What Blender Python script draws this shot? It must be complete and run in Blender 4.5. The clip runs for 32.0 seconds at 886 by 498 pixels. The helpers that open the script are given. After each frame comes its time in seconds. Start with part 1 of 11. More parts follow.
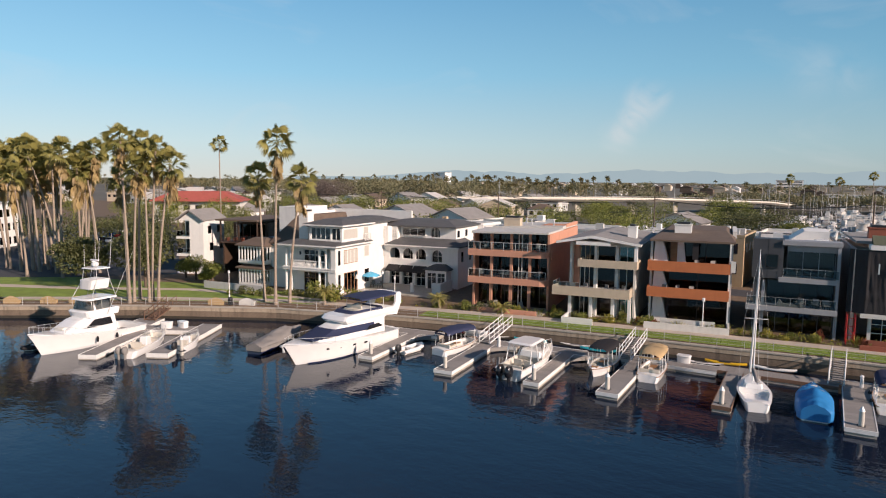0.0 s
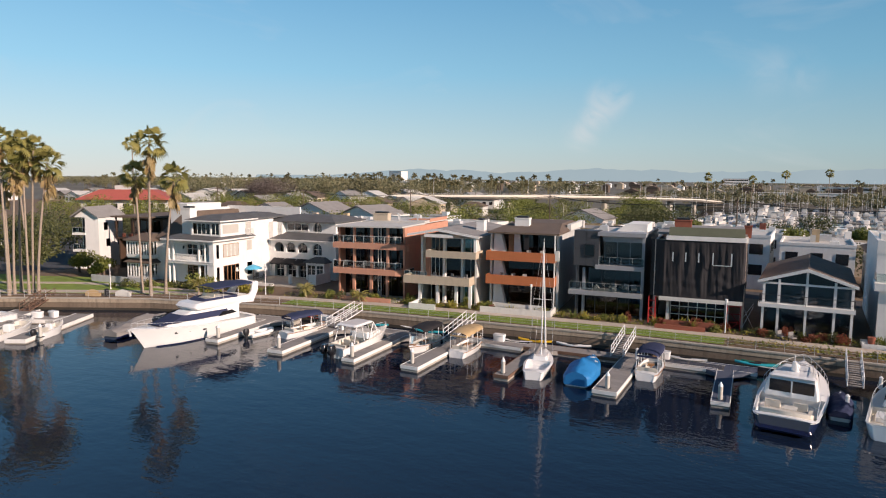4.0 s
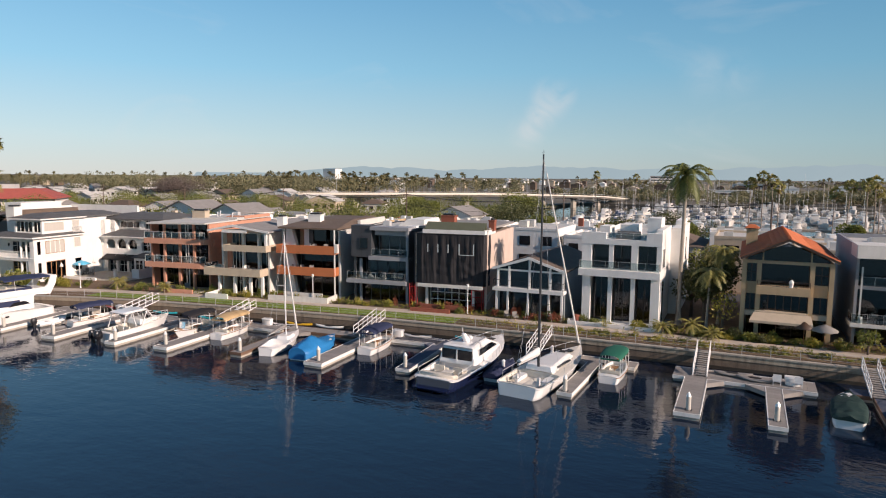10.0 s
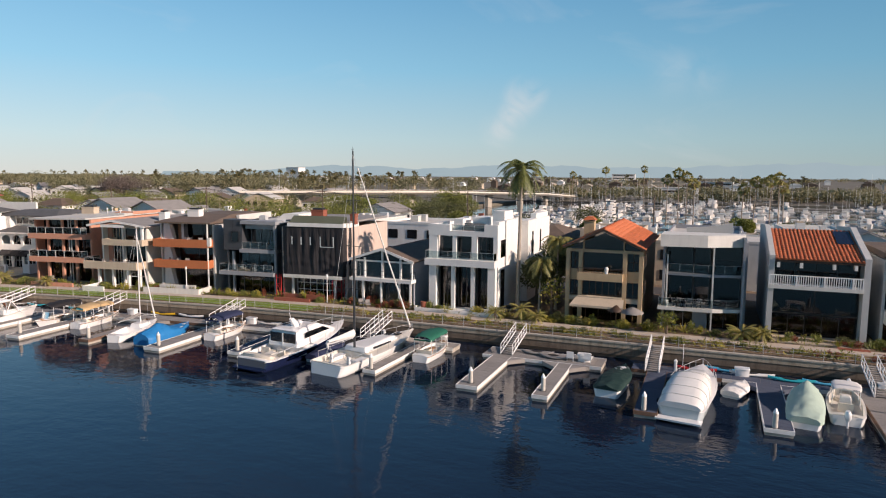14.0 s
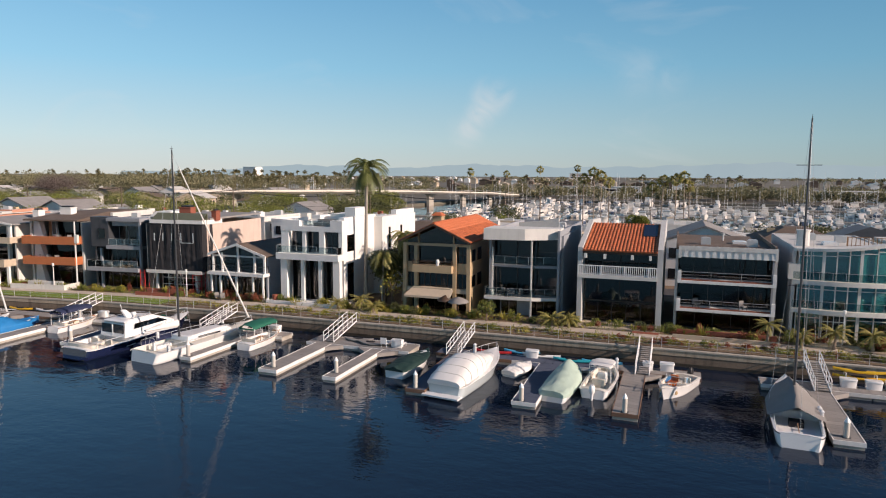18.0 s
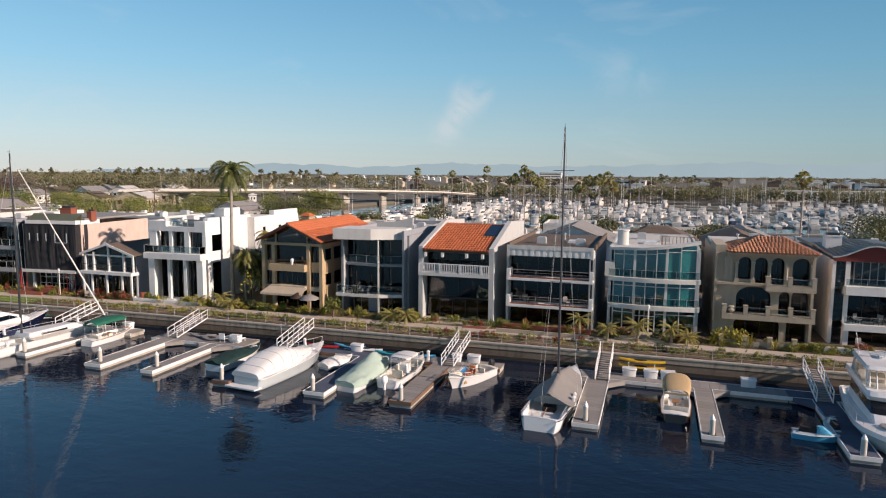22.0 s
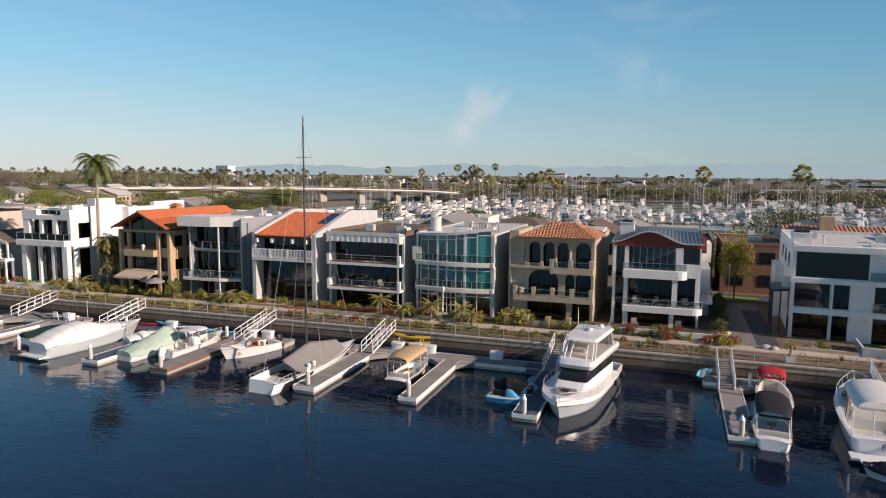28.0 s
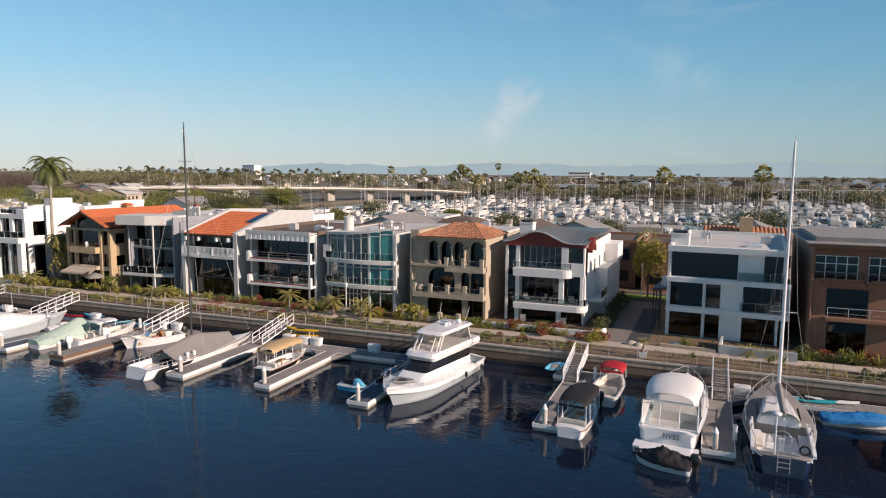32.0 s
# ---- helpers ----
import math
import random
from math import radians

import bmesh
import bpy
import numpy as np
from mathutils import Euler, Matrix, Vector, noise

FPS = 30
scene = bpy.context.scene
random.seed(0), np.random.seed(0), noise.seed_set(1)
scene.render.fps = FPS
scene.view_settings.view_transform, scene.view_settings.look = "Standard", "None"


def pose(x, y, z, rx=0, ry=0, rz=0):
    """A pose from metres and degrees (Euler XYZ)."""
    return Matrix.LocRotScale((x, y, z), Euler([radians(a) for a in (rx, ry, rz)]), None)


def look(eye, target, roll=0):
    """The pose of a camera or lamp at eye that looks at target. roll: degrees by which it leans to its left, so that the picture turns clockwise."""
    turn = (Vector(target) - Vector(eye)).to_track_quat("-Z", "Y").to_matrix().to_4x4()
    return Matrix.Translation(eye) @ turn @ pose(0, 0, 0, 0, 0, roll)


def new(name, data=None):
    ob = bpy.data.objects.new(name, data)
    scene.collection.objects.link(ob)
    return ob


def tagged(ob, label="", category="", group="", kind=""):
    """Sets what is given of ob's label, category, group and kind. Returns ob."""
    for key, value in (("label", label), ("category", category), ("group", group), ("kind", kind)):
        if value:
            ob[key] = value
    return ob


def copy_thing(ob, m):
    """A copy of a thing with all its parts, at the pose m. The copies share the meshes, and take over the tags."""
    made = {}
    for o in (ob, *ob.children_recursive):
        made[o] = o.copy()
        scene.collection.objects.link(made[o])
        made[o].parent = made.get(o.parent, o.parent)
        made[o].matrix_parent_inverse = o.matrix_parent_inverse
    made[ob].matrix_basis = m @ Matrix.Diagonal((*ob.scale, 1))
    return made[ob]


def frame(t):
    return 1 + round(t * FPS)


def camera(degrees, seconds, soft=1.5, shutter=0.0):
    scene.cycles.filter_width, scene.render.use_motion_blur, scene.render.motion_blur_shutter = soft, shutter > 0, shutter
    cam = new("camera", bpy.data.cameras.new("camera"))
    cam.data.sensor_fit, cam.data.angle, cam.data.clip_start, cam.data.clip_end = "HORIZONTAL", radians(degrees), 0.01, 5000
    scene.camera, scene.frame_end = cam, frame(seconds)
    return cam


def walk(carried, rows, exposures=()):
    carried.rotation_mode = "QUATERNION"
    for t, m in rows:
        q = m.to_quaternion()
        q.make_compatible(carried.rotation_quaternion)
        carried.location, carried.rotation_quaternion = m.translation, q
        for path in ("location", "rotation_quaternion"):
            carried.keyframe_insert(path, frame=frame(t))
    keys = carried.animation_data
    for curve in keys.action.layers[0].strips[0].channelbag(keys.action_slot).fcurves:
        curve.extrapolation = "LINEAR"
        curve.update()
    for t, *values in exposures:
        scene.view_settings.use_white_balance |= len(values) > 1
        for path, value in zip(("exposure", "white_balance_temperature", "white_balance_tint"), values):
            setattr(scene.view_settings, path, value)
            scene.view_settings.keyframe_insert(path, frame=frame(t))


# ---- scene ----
cam = camera(68.0, 32.0, soft=1.1)
METRES, EYE, TILT, LEAN, TURN = 120.0, 17.35, 0.0, 0.0, 32.4
ROWS = [
    (0.0, 0.0, 0.0, 0.0, 0.06, -6.12, -0.53),
    (0.5, 0.014, -0.0062, -0.0007, -0.4, -6.12, -0.51),
    (1.0, 0.0279, -0.0131, -0.0011, -0.8, -6.15, -0.52),
    (1.5, 0.0415, -0.0205, -0.0017, -1.18, -6.14, -0.51),
    (2.0, 0.0552, -0.0277, -0.0021, -1.6, -6.13, -0.53),
    (2.5, 0.0689, -0.0349, -0.002, -2.08, -6.14, -0.54),
    (4.5, 0.1222, -0.0643, 0.0008, -3.38, -6.23, -0.5),
    (5.0, 0.1363, -0.0707, 0.0004, -3.89, -6.24, -0.49),
    (5.5, 0.1496, -0.0779, 0.0005, -4.36, -6.28, -0.48),
    (6.0, 0.1629, -0.0851, 0.0003, -4.77, -6.3, -0.49),
    (6.5, 0.1771, -0.0918, 0.0005, -5.15, -6.31, -0.45),
    (7.0, 0.1911, -0.0988, 0.0013, -5.63, -6.31, -0.45),
    (7.5, 0.2052, -0.1061, 0.0028, -6.09, -6.32, -0.46),
    (8.0, 0.2192, -0.1141, 0.0046, -6.42, -6.34, -0.41),
    (8.5, 0.2322, -0.122, 0.0056, -6.7, -6.33, -0.44),
    (9.0, 0.2462, -0.1295, 0.0061, -6.94, -6.37, -0.41),
    (9.5, 0.2597, -0.1366, 0.0058, -7.23, -6.37, -0.44),
    (10.0, 0.2734, -0.1433, 0.0049, -7.55, -6.4, -0.46),
    (10.5, 0.2874, -0.1501, 0.0036, -7.9, -6.39, -0.41),
    (11.0, 0.3019, -0.157, 0.003, -8.29, -6.4, -0.38),
    (11.5, 0.316, -0.1641, 0.0028, -8.63, -6.43, -0.39),
    (12.0, 0.3299, -0.1714, 0.0029, -8.84, -6.44, -0.38),
    (12.5, 0.3437, -0.1788, 0.0028, -9.05, -6.45, -0.38),
    (13.0, 0.3575, -0.1861, 0.0026, -9.31, -6.45, -0.39),
    (13.5, 0.3715, -0.1929, 0.0029, -9.62, -6.48, -0.39),
    (14.0, 0.3843, -0.1991, 0.0029, -9.9, -6.5, -0.36),
    (14.5, 0.3981, -0.206, 0.0027, -10.21, -6.5, -0.34),
    (16.5, 0.4556, -0.2342, 0.0007, -11.0, -6.48, -0.29),
    (17.0, 0.4697, -0.2415, 0.0005, -11.6, -6.51, -0.32),
    (17.5, 0.4841, -0.2486, 0.0014, -12.14, -6.55, -0.33),
    (18.0, 0.4978, -0.2566, 0.0021, -12.67, -6.52, -0.32),
    (18.5, 0.5118, -0.264, 0.0036, -13.07, -6.55, -0.36),
    (19.0, 0.5257, -0.2708, 0.0048, -13.43, -6.54, -0.39),
    (19.5, 0.5402, -0.2775, 0.0064, -13.61, -6.57, -0.39),
    (20.0, 0.5544, -0.2849, 0.0073, -13.81, -6.59, -0.39),
    (20.5, 0.5689, -0.2919, 0.0079, -13.98, -6.61, -0.4),
    (21.0, 0.5831, -0.299, 0.0079, -14.2, -6.63, -0.41),
    (21.5, 0.5972, -0.3061, 0.0073, -14.39, -6.63, -0.41),
    (22.0, 0.6119, -0.3132, 0.0065, -14.5, -6.62, -0.41),
    (22.5, 0.6263, -0.3202, 0.006, -14.62, -6.64, -0.43),
    (23.0, 0.6408, -0.327, 0.0055, -14.6, -6.65, -0.41),
    (23.5, 0.655, -0.334, 0.0043, -14.54, -6.64, -0.41),
    (24.0, 0.6692, -0.341, 0.0028, -14.46, -6.62, -0.41),
    (24.5, 0.6834, -0.3479, 0.0009, -14.36, -6.6, -0.44),
    (25.0, 0.6976, -0.3548, -0.0009, -14.28, -6.61, -0.42),
    (25.5, 0.7113, -0.3615, -0.0019, -14.2, -6.61, -0.45),
    (27.5, 0.7679, -0.3883, -0.0033, -13.23, -6.53, -0.44),
    (28.0, 0.7816, -0.3954, -0.0021, -13.07, -6.55, -0.43),
    (28.5, 0.7956, -0.4021, 0.0001, -12.94, -6.54, -0.43),
    (29.0, 0.8092, -0.4084, 0.0025, -12.5, -6.54, -0.43),
    (29.5, 0.8227, -0.4151, 0.004, -12.29, -6.56, -0.43),
    (30.0, 0.8365, -0.4214, 0.0048, -11.9, -6.59, -0.43),
    (30.5, 0.8503, -0.4276, 0.0052, -11.52, -6.61, -0.43),
    (31.0, 0.8643, -0.434, 0.0049, -11.05, -6.63, -0.41),
    (31.5, 0.8785, -0.4404, 0.0035, -10.59, -6.64, -0.4),
    (32.0, 0.8921, -0.4469, 0.0016, -10.32, -6.66, -0.41),
]
walk(cam, [(t, pose(0, 0, EYE, TILT, LEAN, TURN) @ pose(METRES * x, METRES * y, METRES * z, 90 + pitch, roll, yaw)) for t, x, y, z, yaw, pitch, roll in ROWS])

# ---- world, sun ----
SUN_EL, SUN_AZ = 24.0, -8.0      # degrees; azimuth from +x, negative towards the channel
world = bpy.data.worlds.new("sky")
scene.world = world
world.use_nodes = True
wn, wl = world.node_tree.nodes, world.node_tree.links
sky = wn.new("ShaderNodeTexSky")
sky.sky_type, sky.sun_disc = "NISHITA", False
sky.sun_elevation, sky.sun_rotation = radians(SUN_EL), radians(90 - SUN_AZ)
sky.air_density, sky.dust_density, sky.ozone_density = 1.0, 0.25, 3.0
bg = wn["Background"]
bg.inputs["Strength"].default_value = 0.109
tint = wn.new("ShaderNodeMix")
tint.data_type, tint.blend_type = "RGBA", "MULTIPLY"
tint.inputs["Factor"].default_value = 1.0
tint.inputs[7].default_value = (0.90, 1.0, 1.07, 1)
wl.new(sky.outputs["Color"], tint.inputs[6])
# haze near the horizon and a wisp of cloud
wtc, wsep, wramp, wfac, wmix = wn.new("ShaderNodeTexCoord"), wn.new("ShaderNodeSeparateXYZ"), wn.new("ShaderNodeValToRGB"), wn.new("ShaderNodeValToRGB"), wn.new("ShaderNodeMix")
wl.new(wtc.outputs["Generated"], wsep.inputs[0])
wl.new(wsep.outputs["Z"], wramp.inputs[0])
wl.new(wsep.outputs["Z"], wfac.inputs[0])
er = wramp.color_ramp.elements
er[0].position, er[0].color = 0.0, (0.62, 0.62, 0.60, 1)
er[1].position, er[1].color = 0.34, (0.105, 0.35, 0.62, 1)
for pos, c in ((0.75, (0.045, 0.15, 0.33)), (0.05, (0.53, 0.65, 0.69)), (0.15, (0.30, 0.57, 0.75))):
    e = er.new(pos)
    e.color = (*c, 1)
ef = wfac.color_ramp.elements
ef[0].position, ef[0].color = 0.0, (0.9, 0.9, 0.9, 1)
ef[1].position, ef[1].color = 0.7, (0.1, 0.1, 0.1, 1)
e = ef.new(0.33)
e.color = (0.75, 0.75, 0.75, 1)
hazes = wn.new("ShaderNodeMix")
hazes.data_type, hazes.blend_type = "RGBA", "MULTIPLY"
hazes.inputs["Factor"].default_value = 1.0
hazes.inputs[7].default_value = (9.0, 9.0, 9.0, 1)
# the haze is a little brighter away from the sun
wside = wn.new("ShaderNodeCombineColor")
for ch, near_sun in (("Red", 5.3), ("Green", 6.5), ("Blue", 6.9)):
    wr = wn.new("ShaderNodeMapRange")
    wr.inputs["From Min"].default_value, wr.inputs["From Max"].default_value = -0.9, 0.25
    wr.inputs["To Min"].default_value, wr.inputs["To Max"].default_value = 10.6, near_sun
    wl.new(wsep.outputs["X"], wr.inputs["Value"])
    wl.new(wr.outputs[0], wside.inputs[ch])
wl.new(wside.outputs[0], hazes.inputs[7])
wl.new(wramp.outputs[0], hazes.inputs[6])
wmix.data_type = "RGBA"
wl.new(wfac.outputs[0], wmix.inputs["Factor"])
wl.new(tint.outputs[2], wmix.inputs[6])
wl.new(hazes.outputs[2], wmix.inputs[7])
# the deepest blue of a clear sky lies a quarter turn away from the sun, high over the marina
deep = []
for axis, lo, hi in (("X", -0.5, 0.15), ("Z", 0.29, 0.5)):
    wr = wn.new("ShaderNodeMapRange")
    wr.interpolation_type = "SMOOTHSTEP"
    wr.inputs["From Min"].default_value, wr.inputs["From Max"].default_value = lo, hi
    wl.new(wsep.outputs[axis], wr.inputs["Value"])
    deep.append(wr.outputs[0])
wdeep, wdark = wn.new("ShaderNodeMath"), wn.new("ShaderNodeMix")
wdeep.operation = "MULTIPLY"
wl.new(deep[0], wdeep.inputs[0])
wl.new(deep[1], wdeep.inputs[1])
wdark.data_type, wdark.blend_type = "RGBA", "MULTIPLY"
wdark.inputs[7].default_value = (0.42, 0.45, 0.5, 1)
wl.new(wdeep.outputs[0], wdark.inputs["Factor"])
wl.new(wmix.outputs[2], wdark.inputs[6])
wmap, wno = wn.new("ShaderNodeMapping"), wn.new("ShaderNodeTexNoise")
wmap.inputs["Scale"].default_value = (3.0, 3.0, 7.0)
wmap.inputs["Rotation"].default_value = (0, radians(25), 0)
wl.new(wtc.outputs["Generated"], wmap.inputs["Vector"])
wl.new(wmap.outputs["Vector"], wno.inputs["Vector"])
wno.inputs["Scale"].default_value, wno.inputs["Detail"].default_value = 1.6, 7.0
wno.inputs["Distortion"].default_value = 0.8
wcl = wn.new("ShaderNodeMapRange")
wcl.inputs["From Min"].default_value, wcl.inputs["From Max"].default_value = 0.60, 0.80
wcl.inputs["To Max"].default_value = 0.2
wl.new(wno.outputs["Fac"], wcl.inputs["Value"])
# the one plain wisp over the marina
wisps = [wcl.outputs[0]]
for px, py, pz, rr, st in ((-0.270, 0.958, 0.111, 0.040, 0.9), (-0.284, 0.955, 0.088, 0.032, 0.85), (-0.305, 0.950, 0.062, 0.036, 0.6), (-0.06, 0.9888, 0.137, 0.045, 0.22), (-0.02, 0.9888, 0.132, 0.04, 0.2), (-0.255, 0.958, 0.118, 0.03, 0.7)):
    dist, mr = wn.new("ShaderNodeVectorMath"), wn.new("ShaderNodeMapRange")
    dist.operation = "DISTANCE"
    dist.inputs[1].default_value = (px, py, pz)
    wl.new(wtc.outputs["Generated"], dist.inputs[0])
    mr.interpolation_type = "SMOOTHSTEP"
    mr.inputs["From Min"].default_value, mr.inputs["From Max"].default_value = 0.0, rr
    mr.inputs["To Min"].default_value, mr.inputs["To Max"].default_value = st, 0.0
    wl.new(dist.outputs["Value"], mr.inputs["Value"])
    wisps.append(mr.outputs[0])
wn2 = wn.new("ShaderNodeTexNoise")
wn2.inputs["Scale"].default_value, wn2.inputs["Detail"].default_value, wn2.inputs["Distortion"].default_value = 16.0, 6.0, 1.2
wl.new(wtc.outputs["Generated"], wn2.inputs["Vector"])
acc = wisps[1]
for o in wisps[2:]:
    mx = wn.new("ShaderNodeMath")
    mx.operation = "MAXIMUM"
    wl.new(acc, mx.inputs[0])
    wl.new(o, mx.inputs[1])
    acc = mx.outputs[0]
mu = wn.new("ShaderNodeMath")
wbr = wn.new("ShaderNodeMapRange")
wbr.inputs["From Min"].default_value, wbr.inputs["From Max"].default_value = 0.36, 0.72
wl.new(wn2.outputs["Fac"], wbr.inputs["Value"])
mu.operation = "MULTIPLY"
wl.new(acc, mu.inputs[0])
wl.new(wbr.outputs[0], mu.inputs[1])
ad = wn.new("ShaderNodeMath")
ad.operation, ad.use_clamp = "ADD", True
wl.new(mu.outputs[0], ad.inputs[0])
wl.new(wisps[0], ad.inputs[1])
wc = wn.new("ShaderNodeMix")
wc.data_type = "RGBA"
wc.inputs[7].default_value = (6.6, 6.6, 6.7, 1)
wl.new(ad.outputs[0], wc.inputs["Factor"])
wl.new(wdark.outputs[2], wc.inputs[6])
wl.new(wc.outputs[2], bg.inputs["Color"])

sun = new("sun", bpy.data.lights.new("sun", "SUN"))
sun.data.energy, sun.data.angle, sun.data.color = 5.9, radians(0.55), (1.0, 0.80, 0.69)
sun.matrix_world = look((0, 0, 0), (-math.cos(radians(SUN_EL)) * math.cos(radians(SUN_AZ)),
                                     -math.cos(radians(SUN_EL)) * math.sin(radians(SUN_AZ)), -math.sin(radians(SUN_EL))))
scene.view_settings.exposure = 0.0

# ---- materials ----
def mat(name, col, rough=0.6, metal=0.0, var=0.12, scale=3.0, bump=0.0, spec=0.5, stain=0.0, rand=0.0, coat=0.0, stretch=(1, 1, 1)):
    """A painted or plain surface: fine grain, larger blotches, optional streaky stains, relief and piece-to-piece variation."""
    m = bpy.data.materials.new(name)
    m.use_nodes = True
    n, l = m.node_tree.nodes, m.node_tree.links
    b = n["Principled BSDF"]
    b.inputs["Roughness"].default_value, b.inputs["Metallic"].default_value = rough, metal
    b.inputs["Specular IOR Level"].default_value, b.inputs["Coat Weight"].default_value = spec, coat
    tc, mp = n.new("ShaderNodeTexCoord"), n.new("ShaderNodeMapping")
    mp.inputs["Scale"].default_value = stretch
    l.new(tc.outputs["Object"], mp.inputs["Vector"])
    fine, big = n.new("ShaderNodeTexNoise"), n.new("ShaderNodeTexNoise")
    for t, s, d in ((fine, scale * 6, 4.0), (big, scale * 0.35, 3.0)):
        t.inputs["Scale"].default_value, t.inputs["Detail"].default_value = s, d
        l.new(mp.outputs["Vector"], t.inputs["Vector"])
    add = n.new("ShaderNodeMath")
    add.operation = "ADD"
    l.new(fine.outputs["Fac"], add.inputs[0])
    l.new(big.outputs["Fac"], add.inputs[1])
    val = n.new("ShaderNodeMapRange")
    val.inputs["From Min"].default_value, val.inputs["From Max"].default_value = 0.6, 1.4
    val.inputs["To Min"].default_value, val.inputs["To Max"].default_value = 1 - var, 1 + var
    l.new(add.outputs[0], val.inputs["Value"])
    last = val.outputs[0]
    if stain:
        ms, ns = n.new("ShaderNodeMapping"), n.new("ShaderNodeTexNoise")
        ms.inputs["Scale"].default_value = (1.6, 1.6, 0.22)
        ns.inputs["Scale"].default_value, ns.inputs["Detail"].default_value = 1.3, 5.0
        l.new(tc.outputs["Object"], ms.inputs["Vector"])
        l.new(ms.outputs["Vector"], ns.inputs["Vector"])
        r = n.new("ShaderNodeMapRange")
        r.inputs["From Min"].default_value, r.inputs["From Max"].default_value = 0.5, 0.75
        r.inputs["To Min"].default_value, r.inputs["To Max"].default_value = 1.0, 1.0 - stain
        l.new(ns.outputs["Fac"], r.inputs["Value"])
        mu = n.new("ShaderNodeMath")
        mu.operation = "MULTIPLY"
        l.new(last, mu.inputs[0])
        l.new(r.outputs[0], mu.inputs[1])
        last = mu.outputs[0]
    if rand:
        oi, r = n.new("ShaderNodeObjectInfo"), n.new("ShaderNodeMapRange")
        r.inputs["To Min"].default_value, r.inputs["To Max"].default_value = 1 - rand, 1 + rand
        l.new(oi.outputs["Random"], r.inputs["Value"])
        mu = n.new("ShaderNodeMath")
        mu.operation = "MULTIPLY"
        l.new(last, mu.inputs[0])
        l.new(r.outputs[0], mu.inputs[1])
        last = mu.outputs[0]
    mix = n.new("ShaderNodeMix")
    mix.data_type, mix.blend_type = "RGBA", "MULTIPLY"
    mix.inputs["Factor"].default_value = 1.0
    mix.inputs[6].default_value = (*col, 1)
    l.new(last, mix.inputs[7])
    l.new(mix.outputs[2], b.inputs["Base Color"])
    if bump:
        bp = n.new("ShaderNodeBump")
        bp.inputs["Strength"].default_value, bp.inputs["Distance"].default_value = min(1.0, bump * 10), 0.02
        l.new(fine.outputs["Fac"], bp.inputs["Height"])
        l.new(bp.outputs["Normal"], b.inputs["Normal"])
    return m


def leafy(name, a, b_, rough=0.55, scale=1.2):
    """Foliage: two greens mixed by island and by clump, a little light through the leaf."""
    m = bpy.data.materials.new(name)
    m.use_nodes = True
    n, l = m.node_tree.nodes, m.node_tree.links
    b = n["Principled BSDF"]
    b.inputs["Roughness"].default_value = rough
    geo, tc, no = n.new("ShaderNodeNewGeometry"), n.new("ShaderNodeTexCoord"), n.new("ShaderNodeTexNoise")
    no.inputs["Scale"].default_value = scale
    l.new(tc.outputs["Object"], no.inputs["Vector"])
    add = n.new("ShaderNodeMath")
    add.operation = "ADD"
    l.new(geo.outputs["Random Per Island"], add.inputs[0])
    l.new(no.outputs["Fac"], add.inputs[1])
    r = n.new("ShaderNodeMapRange")
    r.inputs["From Min"].default_value, r.inputs["From Max"].default_value = 0.35, 1.15
    l.new(add.outputs[0], r.inputs["Value"])
    mix = n.new("ShaderNodeMix")
    mix.data_type = "RGBA"
    mix.inputs[6].default_value, mix.inputs[7].default_value = (*a, 1), (*b_, 1)
    l.new(r.outputs[0], mix.inputs["Factor"])
    l.new(mix.outputs[2], b.inputs["Base Color"])
    tr, ms = n.new("ShaderNodeBsdfTranslucent"), n.new("ShaderNodeMixShader")
    l.new(mix.outputs[2], tr.inputs["Color"])
    ms.inputs[0].default_value = 0.25
    l.new(b.outputs[0], ms.inputs[1])
    l.new(tr.outputs[0], ms.inputs[2])
    l.new(ms.outputs[0], n["Material Output"].inputs["Surface"])
    return m


def glass(name, tint, ior=1.5, rough=0.02):
    """A thin pane: tinted see-through with a Fresnel gloss and a slight waviness."""
    m = bpy.data.materials.new(name)
    m.use_nodes = True
    n, l = m.node_tree.nodes, m.node_tree.links
    n.remove(n["Principled BSDF"])
    tr, gl, fr, mx = n.new("ShaderNodeBsdfTransparent"), n.new("ShaderNodeBsdfGlossy"), n.new("ShaderNodeFresnel"), n.new("ShaderNodeMixShader")
    tr.inputs["Color"].default_value = (*tint, 1)
    gl.inputs["Roughness"].default_value = rough
    fr.inputs["IOR"].default_value = ior
    no, bp = n.new("ShaderNodeTexNoise"), n.new("ShaderNodeBump")
    no.inputs["Scale"].default_value = 0.9
    bp.inputs["Strength"].default_value, bp.inputs["Distance"].default_value = 0.08, 0.05
    l.new(no.outputs["Fac"], bp.inputs["Height"])
    l.new(bp.outputs["Normal"], gl.inputs["Normal"])
    l.new(fr.outputs[0], mx.inputs[0])
    l.new(tr.outputs[0], mx.inputs[1])
    l.new(gl.outputs[0], mx.inputs[2])
    l.new(mx.outputs[0], n["Material Output"].inputs["Surface"])
    return m


